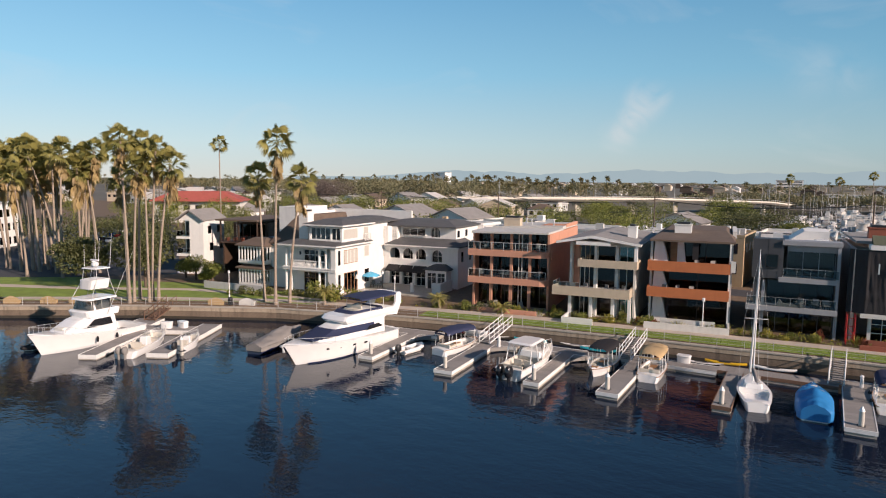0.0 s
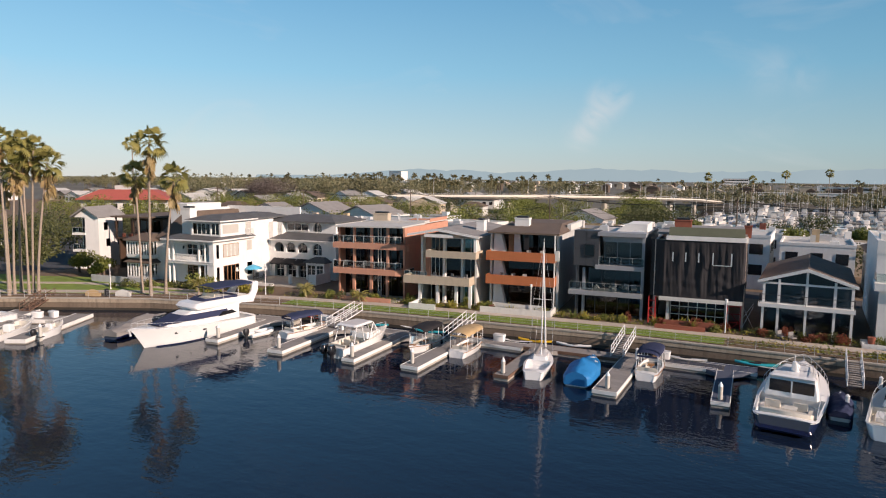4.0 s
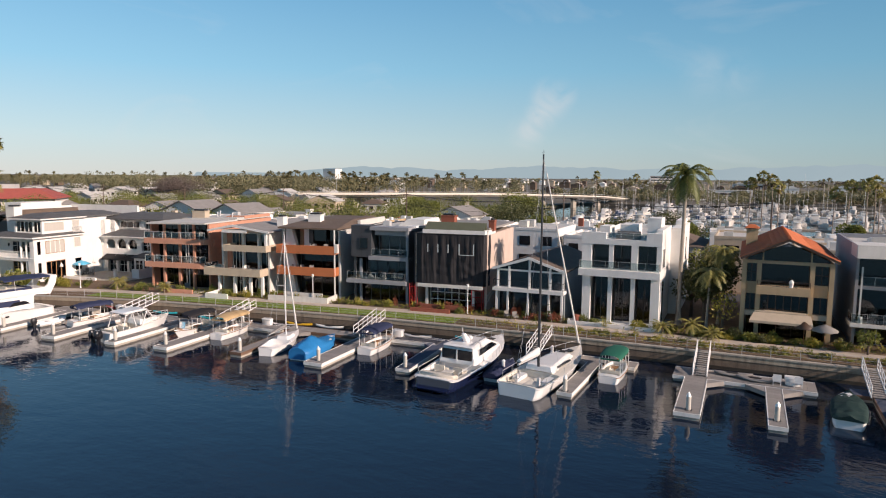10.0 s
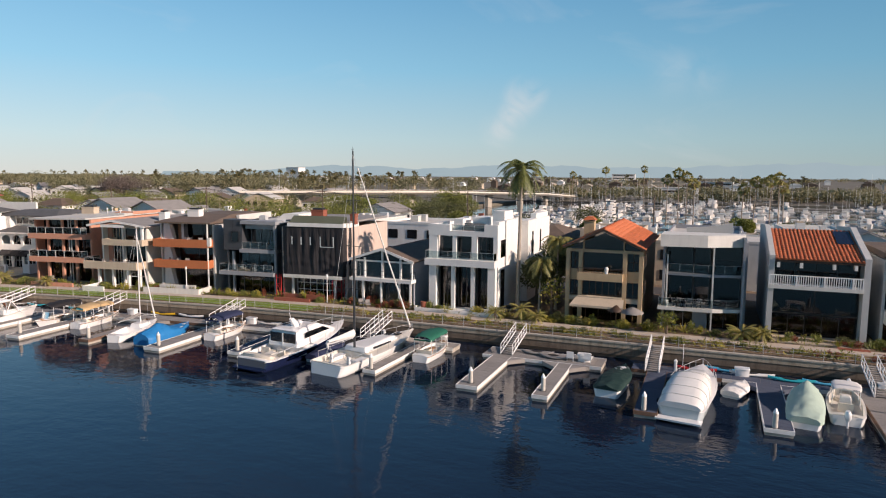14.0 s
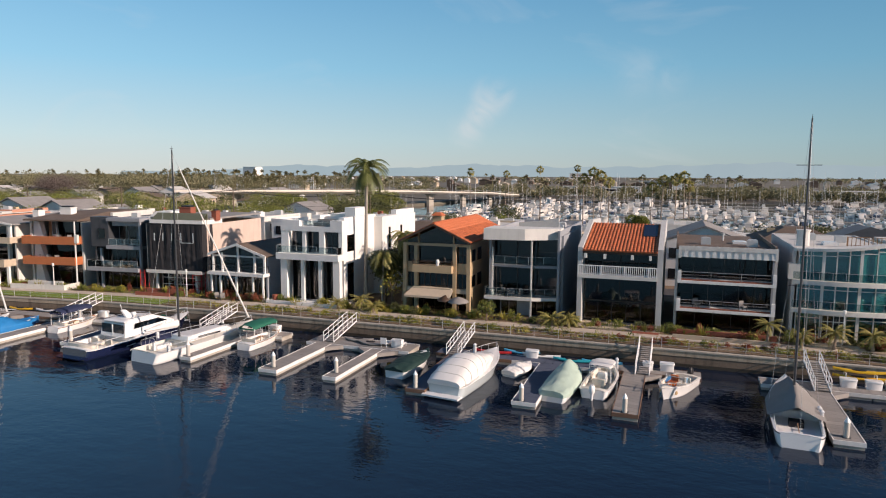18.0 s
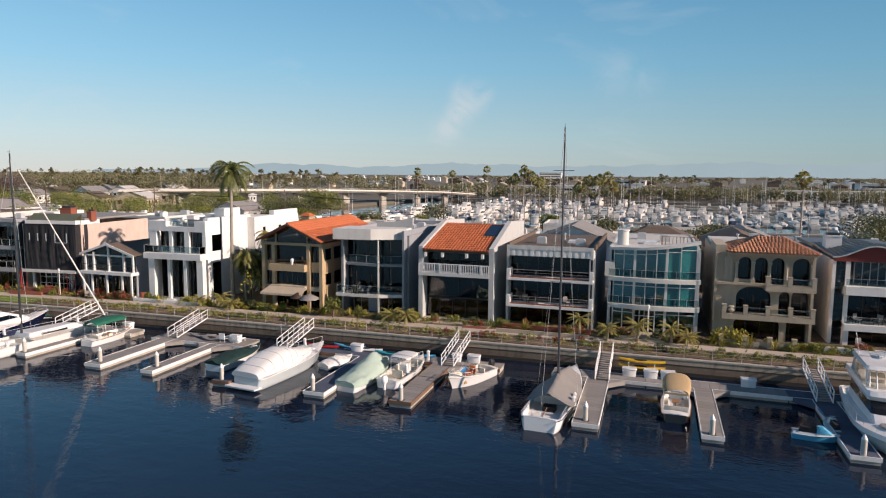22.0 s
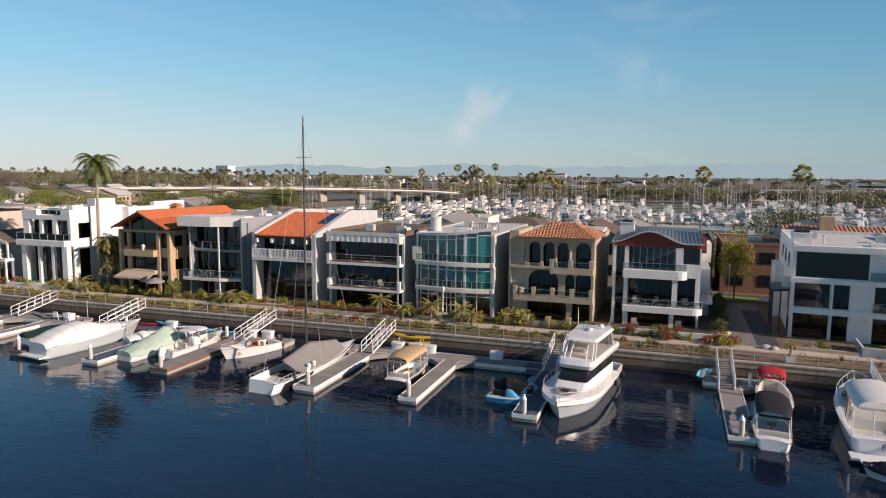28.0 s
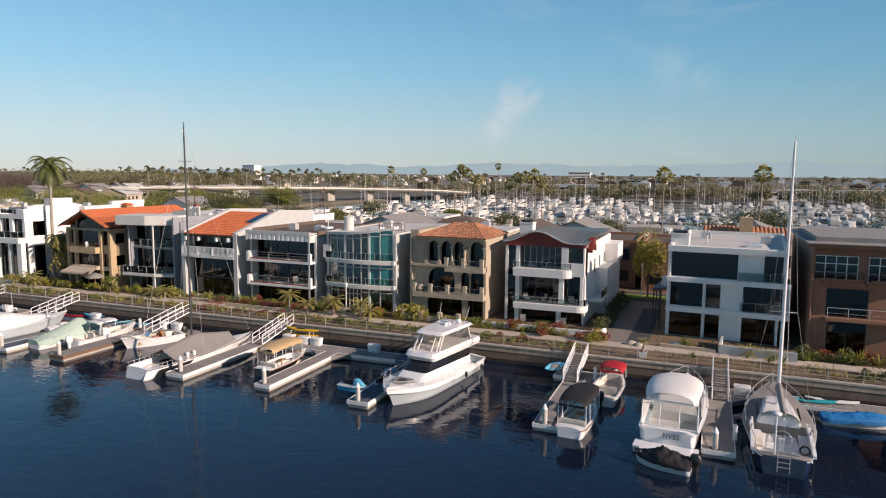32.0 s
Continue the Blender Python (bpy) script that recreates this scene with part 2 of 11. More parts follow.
def water_mat():
    m = bpy.data.materials.new("channel_water")
    m.use_nodes = True
    n, l = m.node_tree.nodes, m.node_tree.links
    b = n["Principled BSDF"]
    b.inputs["Base Color"].default_value = (0.007, 0.0135, 0.030, 1)
    b.inputs["Roughness"].default_value, b.inputs["IOR"].default_value = 0.03, 1.37
    tc = n.new("ShaderNodeTexCoord")
    last = None
    for sx, sy, sc, st in ((1.0, 1.6, 0.55, 0.035), (1.0, 1.5, 2.2, 0.014), (0.25, 0.6, 0.25, 0.08)):
        mp, no = n.new("ShaderNodeMapping"), n.new("ShaderNodeTexNoise")
        mp.inputs["Scale"].default_value = (sx, sy, 1)
        mp.inputs["Rotation"].default_value = (0, 0, radians(12))
        no.inputs["Scale"].default_value, no.inputs["Detail"].default_value = sc, 2.0
        l.new(tc.outputs["Object"], mp.inputs["Vector"])
        l.new(mp.outputs["Vector"], no.inputs["Vector"])
        mu = n.new("ShaderNodeMath")
        mu.operation = "MULTIPLY"
        mu.inputs[1].default_value = st
        l.new(no.outputs["Fac"], mu.inputs[0])
        if last is None:
            last = mu.outputs[0]
        else:
            ad = n.new("ShaderNodeMath")
            ad.operation = "ADD"
            l.new(last, ad.inputs[0])
            l.new(mu.outputs[0], ad.inputs[1])
            last = ad.outputs[0]
    bp = n.new("ShaderNodeBump")
    bp.inputs["Strength"].default_value, bp.inputs["Distance"].default_value = 0.62, 1.0
    l.new(last, bp.inputs["Height"])
    l.new(bp.outputs["Normal"], b.inputs["Normal"])
    return m


WATER = water_mat()
WHITE = mat("white_stucco", (0.80, 0.78, 0.74), 0.75, var=0.06, bump=0.03, stain=0.07)
OFFWHITE = mat("offwhite_paint", (0.68, 0.66, 0.61), 0.7, var=0.07, bump=0.03, stain=0.12)
PINKBEIGE = mat("pinkish_beige_stucco", (0.62, 0.49, 0.41), 0.8, var=0.07, bump=0.04, stain=0.1)
BEIGE = mat("beige_stucco", (0.52, 0.43, 0.32), 0.8, var=0.08, bump=0.04, stain=0.12)
TAN = mat("tan_stucco", (0.50, 0.37, 0.22), 0.8, var=0.08, bump=0.04, stain=0.12)
SALMON = mat("salmon_stucco", (0.57, 0.285, 0.19), 0.8, var=0.09, bump=0.04, stain=0.12)
RUST = mat("rust_orange_stucco", (0.46, 0.15, 0.055), 0.7, var=0.09, bump=0.03, stain=0.1)
SAND = mat("sand_limestone", (0.47, 0.39, 0.29), 0.8, var=0.1, bump=0.05, stain=0.15)
GREY = mat("grey_stucco", (0.30, 0.31, 0.33), 0.75, var=0.08, bump=0.03, stain=0.1)
LGREY = mat("light_grey_stucco", (0.52, 0.52, 0.50), 0.75, var=0.07, bump=0.03, stain=0.12)
DGREY = mat("dark_grey_cladding", (0.055, 0.058, 0.065), 0.55, var=0.12, bump=0.02)
BROWN = mat("brown_brick_cladding", (0.28, 0.145, 0.09), 0.8, var=0.12, bump=0.05, stain=0.1)
DARKWOOD = mat("dark_brown_wood", (0.07, 0.04, 0.025), 0.6, var=0.2, bump=0.04)
WOOD = mat("warm_wood", (0.33, 0.18, 0.085), 0.6, var=0.2, bump=0.03, stretch=(1, 1, 6))
BLACK = mat("black_metal", (0.02, 0.02, 0.022), 0.45, var=0.1)
STEEL = mat("galvanised_steel", (0.58, 0.58, 0.57), 0.45, 0.25, var=0.1)
ROOFGREY = mat("grey_gravel_roof", (0.27, 0.255, 0.24), 0.95, var=0.2, bump=0.08, scale=2.0)
ROOFSLATE = mat("dark_slate_roof", (0.10, 0.10, 0.10), 0.85, var=0.25, bump=0.08, scale=2.5)
ROOFLIGHT = mat("pale_membrane_roof", (0.55, 0.53, 0.49), 0.9, var=0.12, bump=0.04, scale=1.0)
ROOFBROWN = mat("brown_shingle_roof", (0.135, 0.098, 0.073), 0.9, var=0.25, bump=0.08, scale=2.5)
TILE = mat("terracotta_tile", (0.48, 0.135, 0.05), 0.75, var=0.14, bump=0.04, rand=0.16)
TILEOLD = mat("mottled_clay_tile", (0.42, 0.19, 0.10), 0.8, var=0.2, bump=0.04, rand=0.25)
METALROOF = mat("standing_seam_roof", (0.22, 0.22, 0.21), 0.45, 0.6, var=0.1)
PANELDARK = mat("solar_panel_blue", (0.012, 0.016, 0.035), 0.25, var=0.1)
REDFASCIA = mat("dark_red_fascia", (0.20, 0.03, 0.022), 0.6, var=0.12)
CONC = mat("concrete", (0.42, 0.38, 0.32), 0.85, var=0.12, bump=0.05, stain=0.2)
SEAWALL = mat("seawall_concrete", (0.40, 0.325, 0.24), 0.9, var=0.22, bump=0.08, stain=0.45, scale=1.2)
WALLDARK = mat("dark_lower_wall", (0.19, 0.145, 0.105), 0.9, var=0.25, bump=0.08, stain=0.4, scale=1.2)
ALGAE = mat("wet_algae_band", (0.05, 0.042, 0.03), 0.6, var=0.3, bump=0.06)
PATH = mat("walkway_concrete", (0.50, 0.42, 0.34), 0.9, var=0.12, bump=0.04, scale=1.0, rand=0.06)
# alley paving: the shade of the house beside it is put into the colour
ALLEY = mat("shade_darkened_paving", (0.20, 0.175, 0.155), 0.9, var=0.15, bump=0.04)
BRIDGE = mat("bridge_concrete", (0.70, 0.64, 0.55), 0.85, var=0.1, bump=0.03, stain=0.15)
ASPHALT = mat("asphalt", (0.055, 0.055, 0.06), 0.9, var=0.2, bump=0.05)
GRASS = mat("lawn_grass", (0.20, 0.27, 0.042), 0.9, var=0.35, bump=0.1, scale=1.5)
EARTH = mat("planted_earth", (0.17, 0.115, 0.07), 0.95, var=0.3, bump=0.1)
LAND = mat("distant_ground", (0.14, 0.125, 0.095), 0.95, var=0.35, scale=0.03)
DECKING = mat("dock_decking", (0.27, 0.25, 0.23), 0.85, var=0.15, bump=0.04, rand=0.1)
DOCKBLUE = mat("blue_grey_dock_paint", (0.075, 0.09, 0.13), 0.8, var=0.15, bump=0.03, rand=0.06)
DOCKEDGE = mat("white_dock_edge", (0.80, 0.78, 0.74), 0.6, var=0.1, stain=0.12)
RUSTWOOD = mat("weathered_brown_timber", (0.17, 0.10, 0.065), 0.85, var=0.25, bump=0.05)
PILE = mat("concrete_pile", (0.55, 0.52, 0.46), 0.8, var=0.12, stain=0.2)
GEL = mat("white_gelcoat", (0.82, 0.81, 0.79), 0.25, var=0.04, coat=0.3)
GELWARM = mat("ivory_deck_gelcoat", (0.70, 0.66, 0.58), 0.45, var=0.07)
NAVYGEL = mat("navy_gelcoat", (0.012, 0.018, 0.055), 0.12, var=0.06, coat=0.5)
GREYGEL = mat("pale_grey_gelcoat", (0.52, 0.57, 0.58), 0.22, var=0.05, coat=0.3)
BLACKGEL = mat("black_gelcoat", (0.015, 0.015, 0.018), 0.2, var=0.1, coat=0.3)
VINYL = mat("cream_vinyl", (0.66, 0.60, 0.50), 0.55, var=0.08)
NAVYC = mat("navy_canvas", (0.022, 0.030, 0.075), 0.8, var=0.15, bump=0.03)
BLUEC = mat("bright_blue_tarp", (0.02, 0.19, 0.46), 0.55, var=0.12, bump=0.04)
TANC = mat("tan_canvas", (0.50, 0.35, 0.18), 0.85, var=0.12, bump=0.03)
GREYC = mat("grey_canvas", (0.24, 0.225, 0.21), 0.85, var=0.12, bump=0.03)
GREENC = mat("green_canvas", (0.012, 0.12, 0.075), 0.75, var=0.12, bump=0.03)
DKGREENC = mat("dark_green_canvas", (0.01, 0.035, 0.03), 0.75, var=0.15, bump=0.03)
MINTC = mat("pale_green_canvas", (0.40, 0.50, 0.42), 0.8, var=0.1, bump=0.03)
WHITEC = mat("white_canvas", (0.76, 0.74, 0.70), 0.7, var=0.06, bump=0.03)
REDC = mat("red_canvas", (0.42, 0.015, 0.025), 0.75, var=0.12, bump=0.03)
BLACKC = mat("black_canvas", (0.014, 0.013, 0.015), 0.8, var=0.15, bump=0.03)
TEAL = mat("teal_plastic", (0.03, 0.36, 0.42), 0.4, var=0.08)
LBLUE = mat("light_blue_plastic", (0.10, 0.42, 0.62), 0.4, var=0.08)
YELLOW = mat("yellow_plastic", (0.72, 0.42, 0.02), 0.4, var=0.06)
REDP = mat("red_paint", (0.42, 0.02, 0.02), 0.5, var=0.1)
ORANGEP = mat("orange_plastic", (0.60, 0.16, 0.03), 0.5, var=0.08)
NET = mat("black_shade_net", (0.022, 0.021, 0.024), 0.85, var=0.25, bump=0.08, stretch=(3, 3, 0.6))
BRICKRED = mat("red_brick", (0.27, 0.085, 0.05), 0.85, var=0.18, bump=0.06)
CURTAIN = mat("pale_curtain", (0.50, 0.47, 0.42), 0.9, var=0.1, stretch=(8, 8, 0.2))
ROOM = mat("interior_wall", (0.45, 0.42, 0.38), 0.9, var=0.15)
TRUNK = mat("palm_trunk_bark", (0.33, 0.265, 0.205), 0.9, var=0.25, bump=0.08, stretch=(1, 1, 6))
BARK = mat("tree_bark", (0.13, 0.095, 0.07), 0.9, var=0.25, bump=0.08)
FROND = leafy("palm_frond_green", (0.115, 0.13, 0.035), (0.32, 0.285, 0.085))
QFROND = leafy("queen_palm_frond", (0.055, 0.08, 0.022), (0.17, 0.185, 0.05))
DRYFROND = leafy("dry_palm_frond", (0.26, 0.175, 0.075), (0.46, 0.34, 0.15))
LEAF = leafy("shrub_leaf", (0.075, 0.105, 0.02), (0.24, 0.25, 0.05))
LEAFDARK = leafy("dark_tree_leaf", (0.045, 0.058, 0.02), (0.13, 0.135, 0.045))
LEAFYEL = leafy("yellow_green_leaf", (0.16, 0.17, 0.03), (0.42, 0.36, 0.06))
LEAFRED = leafy("red_bloom_leaf", (0.17, 0.03, 0.02), (0.30, 0.10, 0.05))
# far trees: aerial haze is put into these paler leaf colours
FARLEAF = leafy("far_leaf_hazed", (0.095, 0.115, 0.05), (0.27, 0.24, 0.13), scale=0.03)
BARE = leafy("bare_brown_twigs", (0.10, 0.078, 0.066), (0.19, 0.148, 0.125), scale=0.05)
MAST = mat("pale_mast_aluminium", (0.80, 0.78, 0.74), 0.45, var=0.08)
MARGEL = mat("moored_boat_gelcoat", (0.78, 0.73, 0.66), 0.35, var=0.1, rand=0.2, coat=0.2)
MARBLUE = mat("moored_boat_blue", (0.10, 0.14, 0.22), 0.35, var=0.1, coat=0.2)
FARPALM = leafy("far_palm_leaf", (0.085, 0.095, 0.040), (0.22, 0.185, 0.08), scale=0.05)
PANE = glass("window_glass", (0.46, 0.51, 0.55), 1.7)
PANEDARK = glass("smoked_glass", (0.22, 0.24, 0.28), 1.65)
PANETEAL = glass("teal_tinted_glass", (0.30, 0.72, 0.76), 2.3)
PANERAIL = glass("railing_glass", (0.70, 0.78, 0.80))
PANEBOAT = glass("boat_window", (0.03, 0.035, 0.045), 1.6)
CLEARVINYL = glass("clear_vinyl", (0.62, 0.62, 0.60), 1.5, 0.12)

# ---- mesh tools ----
class G:
    """Collects boxes, tubes and lofts into one mesh."""
    def __init__(self):
        self.v, self.f, self.s = [], [], []

    def add(self, v, f, smooth=False):
        k = len(self.v)
        self.v += [tuple(p) for p in v]
        self.f += [tuple(i + k for i in q) for q in f]
        self.s += [smooth] * len(f)
        return self

    def box(self, x0, x1, y0, y1, z0, z1):
        return self.add([(x0, y0, z0), (x1, y0, z0), (x1, y1, z0), (x0, y1, z0), (x0, y0, z1), (x1, y0, z1), (x1, y1, z1), (x0, y1, z1)],
                        [(0, 3, 2, 1), (4, 5, 6, 7), (0, 1, 5, 4), (1, 2, 6, 5), (2, 3, 7, 6), (3, 0, 4, 7)])

    def slab(self, poly, z0, z1):
        """A flat plate: polygon (x, y) counter-clockwise, from z0 to z1."""
        n = len(poly)
        v = [(x, y, z0) for x, y in poly] + [(x, y, z1) for x, y in poly]
        return self.add(v, [tuple(range(n - 1, -1, -1)), tuple(range(n, 2 * n))] + [(i, (i + 1) % n, n + (i + 1) % n, n + i) for i in range(n)])

    def wedge(self, poly, y0, y1):
        """An upright plate: polygon (x, z), from y0 to y1."""
        n = len(poly)
        v = [(x, y0, z) for x, z in poly] + [(x, y1, z) for x, z in poly]
        return self.add(v, [tuple(range(n)), tuple(range(2 * n - 1, n - 1, -1))] + [(i, n + i, n + (i + 1) % n, (i + 1) % n) for i in range(n)])

    def tube(self, p, q, r0, r1=None, n=8, smooth=True):
        r1 = r0 if r1 is None else r1
        p, q = Vector(p), Vector(q)
        d = (q - p)
        if d.length < 1e-6:
            return self
        d.normalize()
        a = d.orthogonal().normalized()
        b = d.cross(a)
        ring = [(math.cos(2 * math.pi * i / n), math.sin(2 * math.pi * i / n)) for i in range(n)]
        v = [p + r0 * (c * a + s * b) for c, s in ring] + [q + r1 * (c * a + s * b) for c, s in ring]
        k = len(self.f)
        self.add(v, [(i, (i + 1) % n, n + (i + 1) % n, n + i) for i in range(n)], smooth)
        return self.add([self.v[-2 * n + i] for i in range(2 * n)], [tuple(range(n - 1, -1, -1)), tuple(range(n, 2 * n))])

    def pipe(self, pts, r, n=6):
        """One continuous round bar along the points."""
        pts = [Vector(p) for p in pts]
        rings, side = [], None
        for i, p in enumerate(pts):
            d = pts[min(i + 1, len(pts) - 1)] - pts[max(i - 1, 0)]
            d = d.normalized() if d.length > 1e-6 else Vector((0, 0, 1))
            if side is None:
                side = d.orthogonal().normalized()
            side = side - d * side.dot(d)
            side = side.normalized() if side.length > 1e-5 else d.orthogonal().normalized()
            up = d.cross(side)
            rings.append([p + (side * math.cos(2 * math.pi * k / n) + up * math.sin(2 * math.pi * k / n)) * r for k in range(n)])
        return self.loft(rings)

    def lattice(self, xs, zs, y0, y1):
        """A window frame as one piece: the cells of even column or row are solid, the others open."""
        nx, nz = len(xs) - 1, len(zs) - 1
        on = lambda i, j: 0 <= i < nx and 0 <= j < nz and (i % 2 == 0 or j % 2 == 0)
        idx, v, f = {}, [], []

        def at(i, j, k):
            if (i, j, k) not in idx:
                idx[(i, j, k)] = len(v)
                v.append((xs[i], (y0, y1)[k], zs[j]))
            return idx[(i, j, k)]
        for i in range(nx):
            for j in range(nz):
                if not on(i, j):
                    continue
                f.append((at(i, j, 0), at(i + 1, j, 0), at(i + 1, j + 1, 0), at(i, j + 1, 0)))
                f.append((at(i, j + 1, 1), at(i + 1, j + 1, 1), at(i + 1, j, 1), at(i, j, 1)))
                for a, b, c, d, e, h in ((i - 1, j, i, j + 1, i, j), (i + 1, j, i + 1, j, i + 1, j + 1), (i, j - 1, i, j, i + 1, j), (i, j + 1, i + 1, j + 1, i, j + 1)):
                    if not on(a, b):
                        f.append((at(c, d, 0), at(e, h, 0), at(e, h, 1), at(c, d, 1)))
        return self.add(v, f)

    def loft(self, rings, closed=True, caps=True, smooth=True):
        """Joins rings of equally many points."""
        n = len(rings[0])
        v = [p for r in rings for p in r]
        f = []
        for k in range(len(rings) - 1):
            for i in range(n if closed else n - 1):
                j = (i + 1) % n
                f.append((k * n + i, k * n + j, (k + 1) * n + j, (k + 1) * n + i))
        self.add(v, f, smooth)
        if caps and closed:
            self.add(rings[0], [tuple(range(n - 1, -1, -1))])
            self.add(rings[-1], [tuple(range(n))])
        return self

    def ball(self, c, rx, ry, rz, nu=8, nv=5, smooth=True, rough=0.0):
        rings = []
        for k in range(nv + 1):
            t = math.pi * (k + 0.02) / (nv + 0.04)
            rings.append([(c[0] + rx * math.sin(t) * math.cos(2 * math.pi * i / nu) * (1 + rough * random.uniform(-1, 1)),
                           c[1] + ry * math.sin(t) * math.sin(2 * math.pi * i / nu) * (1 + rough * random.uniform(-1, 1)),
                           c[2] - rz * math.cos(t)) for i in range(nu)])
        return self.loft(rings, smooth=smooth)

    def leaf(self, p, d, up, ln, w):
        """A pointed leaf of two bent halves."""
        p, d, up = Vector(p), Vector(d), Vector(up)
        s = d.cross(up)
        if s.length < 1e-4:
            s = d.orthogonal()
        s = s.normalized() * w
        return self.add([p, p + d * ln * 0.5 - s, p + d * ln * 0.5 + up * w * 0.3, p + d * ln * 0.5 + s, p + d * ln], [(0, 1, 2), (0, 2, 3), (1, 4, 2), (2, 4, 3)])

    def mesh(self, name, m):
        me = bpy.data.meshes.new(name)
        me.from_pydata(self.v, [], self.f)
        me.polygons.foreach_set("use_smooth", self.s)
        me.materials.append(m)
        if 8 < len(self.v) < 4000:
            bm = bmesh.new()
            bm.from_mesh(me)
            bmesh.ops.remove_doubles(bm, verts=bm.verts, dist=1e-5)
            for e in bm.edges:
                if len(e.link_faces) == 2 and e.link_faces[0].smooth != e.link_faces[1].smooth:
                    e.smooth = False
            bm.to_mesh(me)
            bm.free()
        me.update()
        return me


def part(name, g, m, parent, label="", at=None):
    ob = new(name, g if isinstance(g, bpy.types.Mesh) else g.mesh(name, m))
    ob.parent = parent
    if at is not None:
        ob.matrix_basis = at
    if label:
        ob["label"] = label
    return ob


def thing(name, label, category, group="", kind="", at=None):
    ob = new(name)
    ob.empty_display_size = 0.2
    if at is not None:
        ob.matrix_basis = at
    return tagged(ob, label, category, group, kind)


def solid(name, g, m, label, category, group="", kind="", at=None):
    ob = new(name, g.mesh(name, m))
    if at is not None:
        ob.matrix_basis = at
    return tagged(ob, label, category, group, kind)


ZG = 1.65                       # the level of the walkway and the gardens over the water
WALL = [(-140, 2), (-87.3, 37.4), (-73.6, 47.1), (-59.2, 55.2), (-42.6, 60.6), (-29.3, 63.4), (-16, 65.4), (0, 67.4), (20, 68.4), (41, 68.7), (72, 69.1), (100, 69.4), (220, 69.6)]


def wall_at(x, off=0.0):
    """The point of the quay's front edge at x, moved inland by off."""
    for (x0, y0), (x1, y1) in zip(WALL, WALL[1:]):
        if x <= x1:
            d = math.hypot(x1 - x0, y1 - y0)
            y = y0 + (y1 - y0) * (x - x0) / (x1 - x0)
            return (x - off * (y1 - y0) / d, y + off * (x1 - x0) / d)
    return (x, WALL[-1][1] + off)


def strip(off0, off1, x0=-140, x1=220, step=1.5):
    """The band between two offsets inland, as a polygon counter-clockwise."""
    xs = [x0 + (x1 - x0) * i / max(1, round((x1 - x0) / step)) for i in range(round((x1 - x0) / step) + 1)]
    return [wall_at(x, off0) for x in xs], [wall_at(x, off1) for x in xs]


def band(g, off0, off1, z0, z1, x0=-140, x1=220, step=3.0):
    """A long plate following the quay."""
    a, b = strip(off0, off1, x0, x1, step)
    rings = [[(p[0], p[1], z0), (p[0], p[1], z1), (q[0], q[1], z1), (q[0], q[1], z0)] for p, q in zip(a, b)]
    return g.loft(rings, smooth=False)

# ---- ground, water, quay ----
g = G()
g.add([(-4800, -1500, 0), (4800, -1500, 0), (4800, 4800, 0), (-4800, 4800, 0)], [(0, 1, 2, 3)])
solid("water", g, WATER, "calm dark blue channel water with small ripples", "water", kind="structure")

# the land behind the quay: one sheet from the wall to the horizon
g = G()
a, b = strip(0.45, 0.45, -140, 220, 3.0)
n = len(a)
far = [(-4800, 2), (-4800, 4700), (4800, 4700), (4800, 70)]
MAR_Y0, MAR_Y1 = 175.0, 420.0
poly = a + [(700, 70), (700, MAR_Y0), (40, MAR_Y0), (-75, MAR_Y0 + 60), (-140, MAR_Y0 + 60), (-900, MAR_Y0 + 60), (-900, 2)]
g.slab(poly, -1.0, ZG)
solid("ground", g, EARTH, "brown planted earth of the waterfront gardens", "ground", kind="structure")
g = G()
g.slab([(-4800, MAR_Y1 + 30), (-900, 2), (-900, MAR_Y0 + 60), (-140, MAR_Y0 + 60), (-75, MAR_Y0 + 60), (-60, MAR_Y1), (260, MAR_Y1), (330, 520), (4800, 520), (4800, 4700), (-4800, 4700)], -1.0, ZG - 0.2)
solid("ground", g, LAND, "flat dry brown land of the distant town", "ground", kind="structure")

wall = solid("wall_quay", band(G(), 0.0, 0.45, 1.0, ZG - 0.2), SEAWALL, "stained tan concrete seawall along the channel", "seawall", kind="structure")
part("tide_band", band(G(), 0.03, 0.40, -1.0, 0.32), ALGAE, wall, "dark wet algae band at the waterline")
# the lower face has a darker base colour than the wall above
part("lower_wall", band(G(), 0.05, 0.42, 0.32, 1.0), WALLDARK, wall, "darker lower wall face with streaky stains")
part("coping", band(G(), -0.06, 0.45, ZG - 0.2, ZG - 0.06), CONC, wall, "pale concrete coping")
solid("pavement", band(G(), 3.4, 5.2, ZG - 0.2, ZG + 0.03, -140, 220), PATH, "pale concrete public walkway behind the seawall", "pavement", kind="structure")
solid("lawn", band(G(), 0.6, 3.4, ZG - 0.2, ZG + 0.02, -42, 8), GRASS, "narrow strip of mown green lawn", "lawn", kind="structure")

# ---- house building kit (local frame: x along the front, y inland, z up from the garden) ----
def house(x, y, rot, label, category="house", z=ZG):
    return thing("house", label, category, "houses along the quay", at=pose(x, y, z, 0, 0, rot))


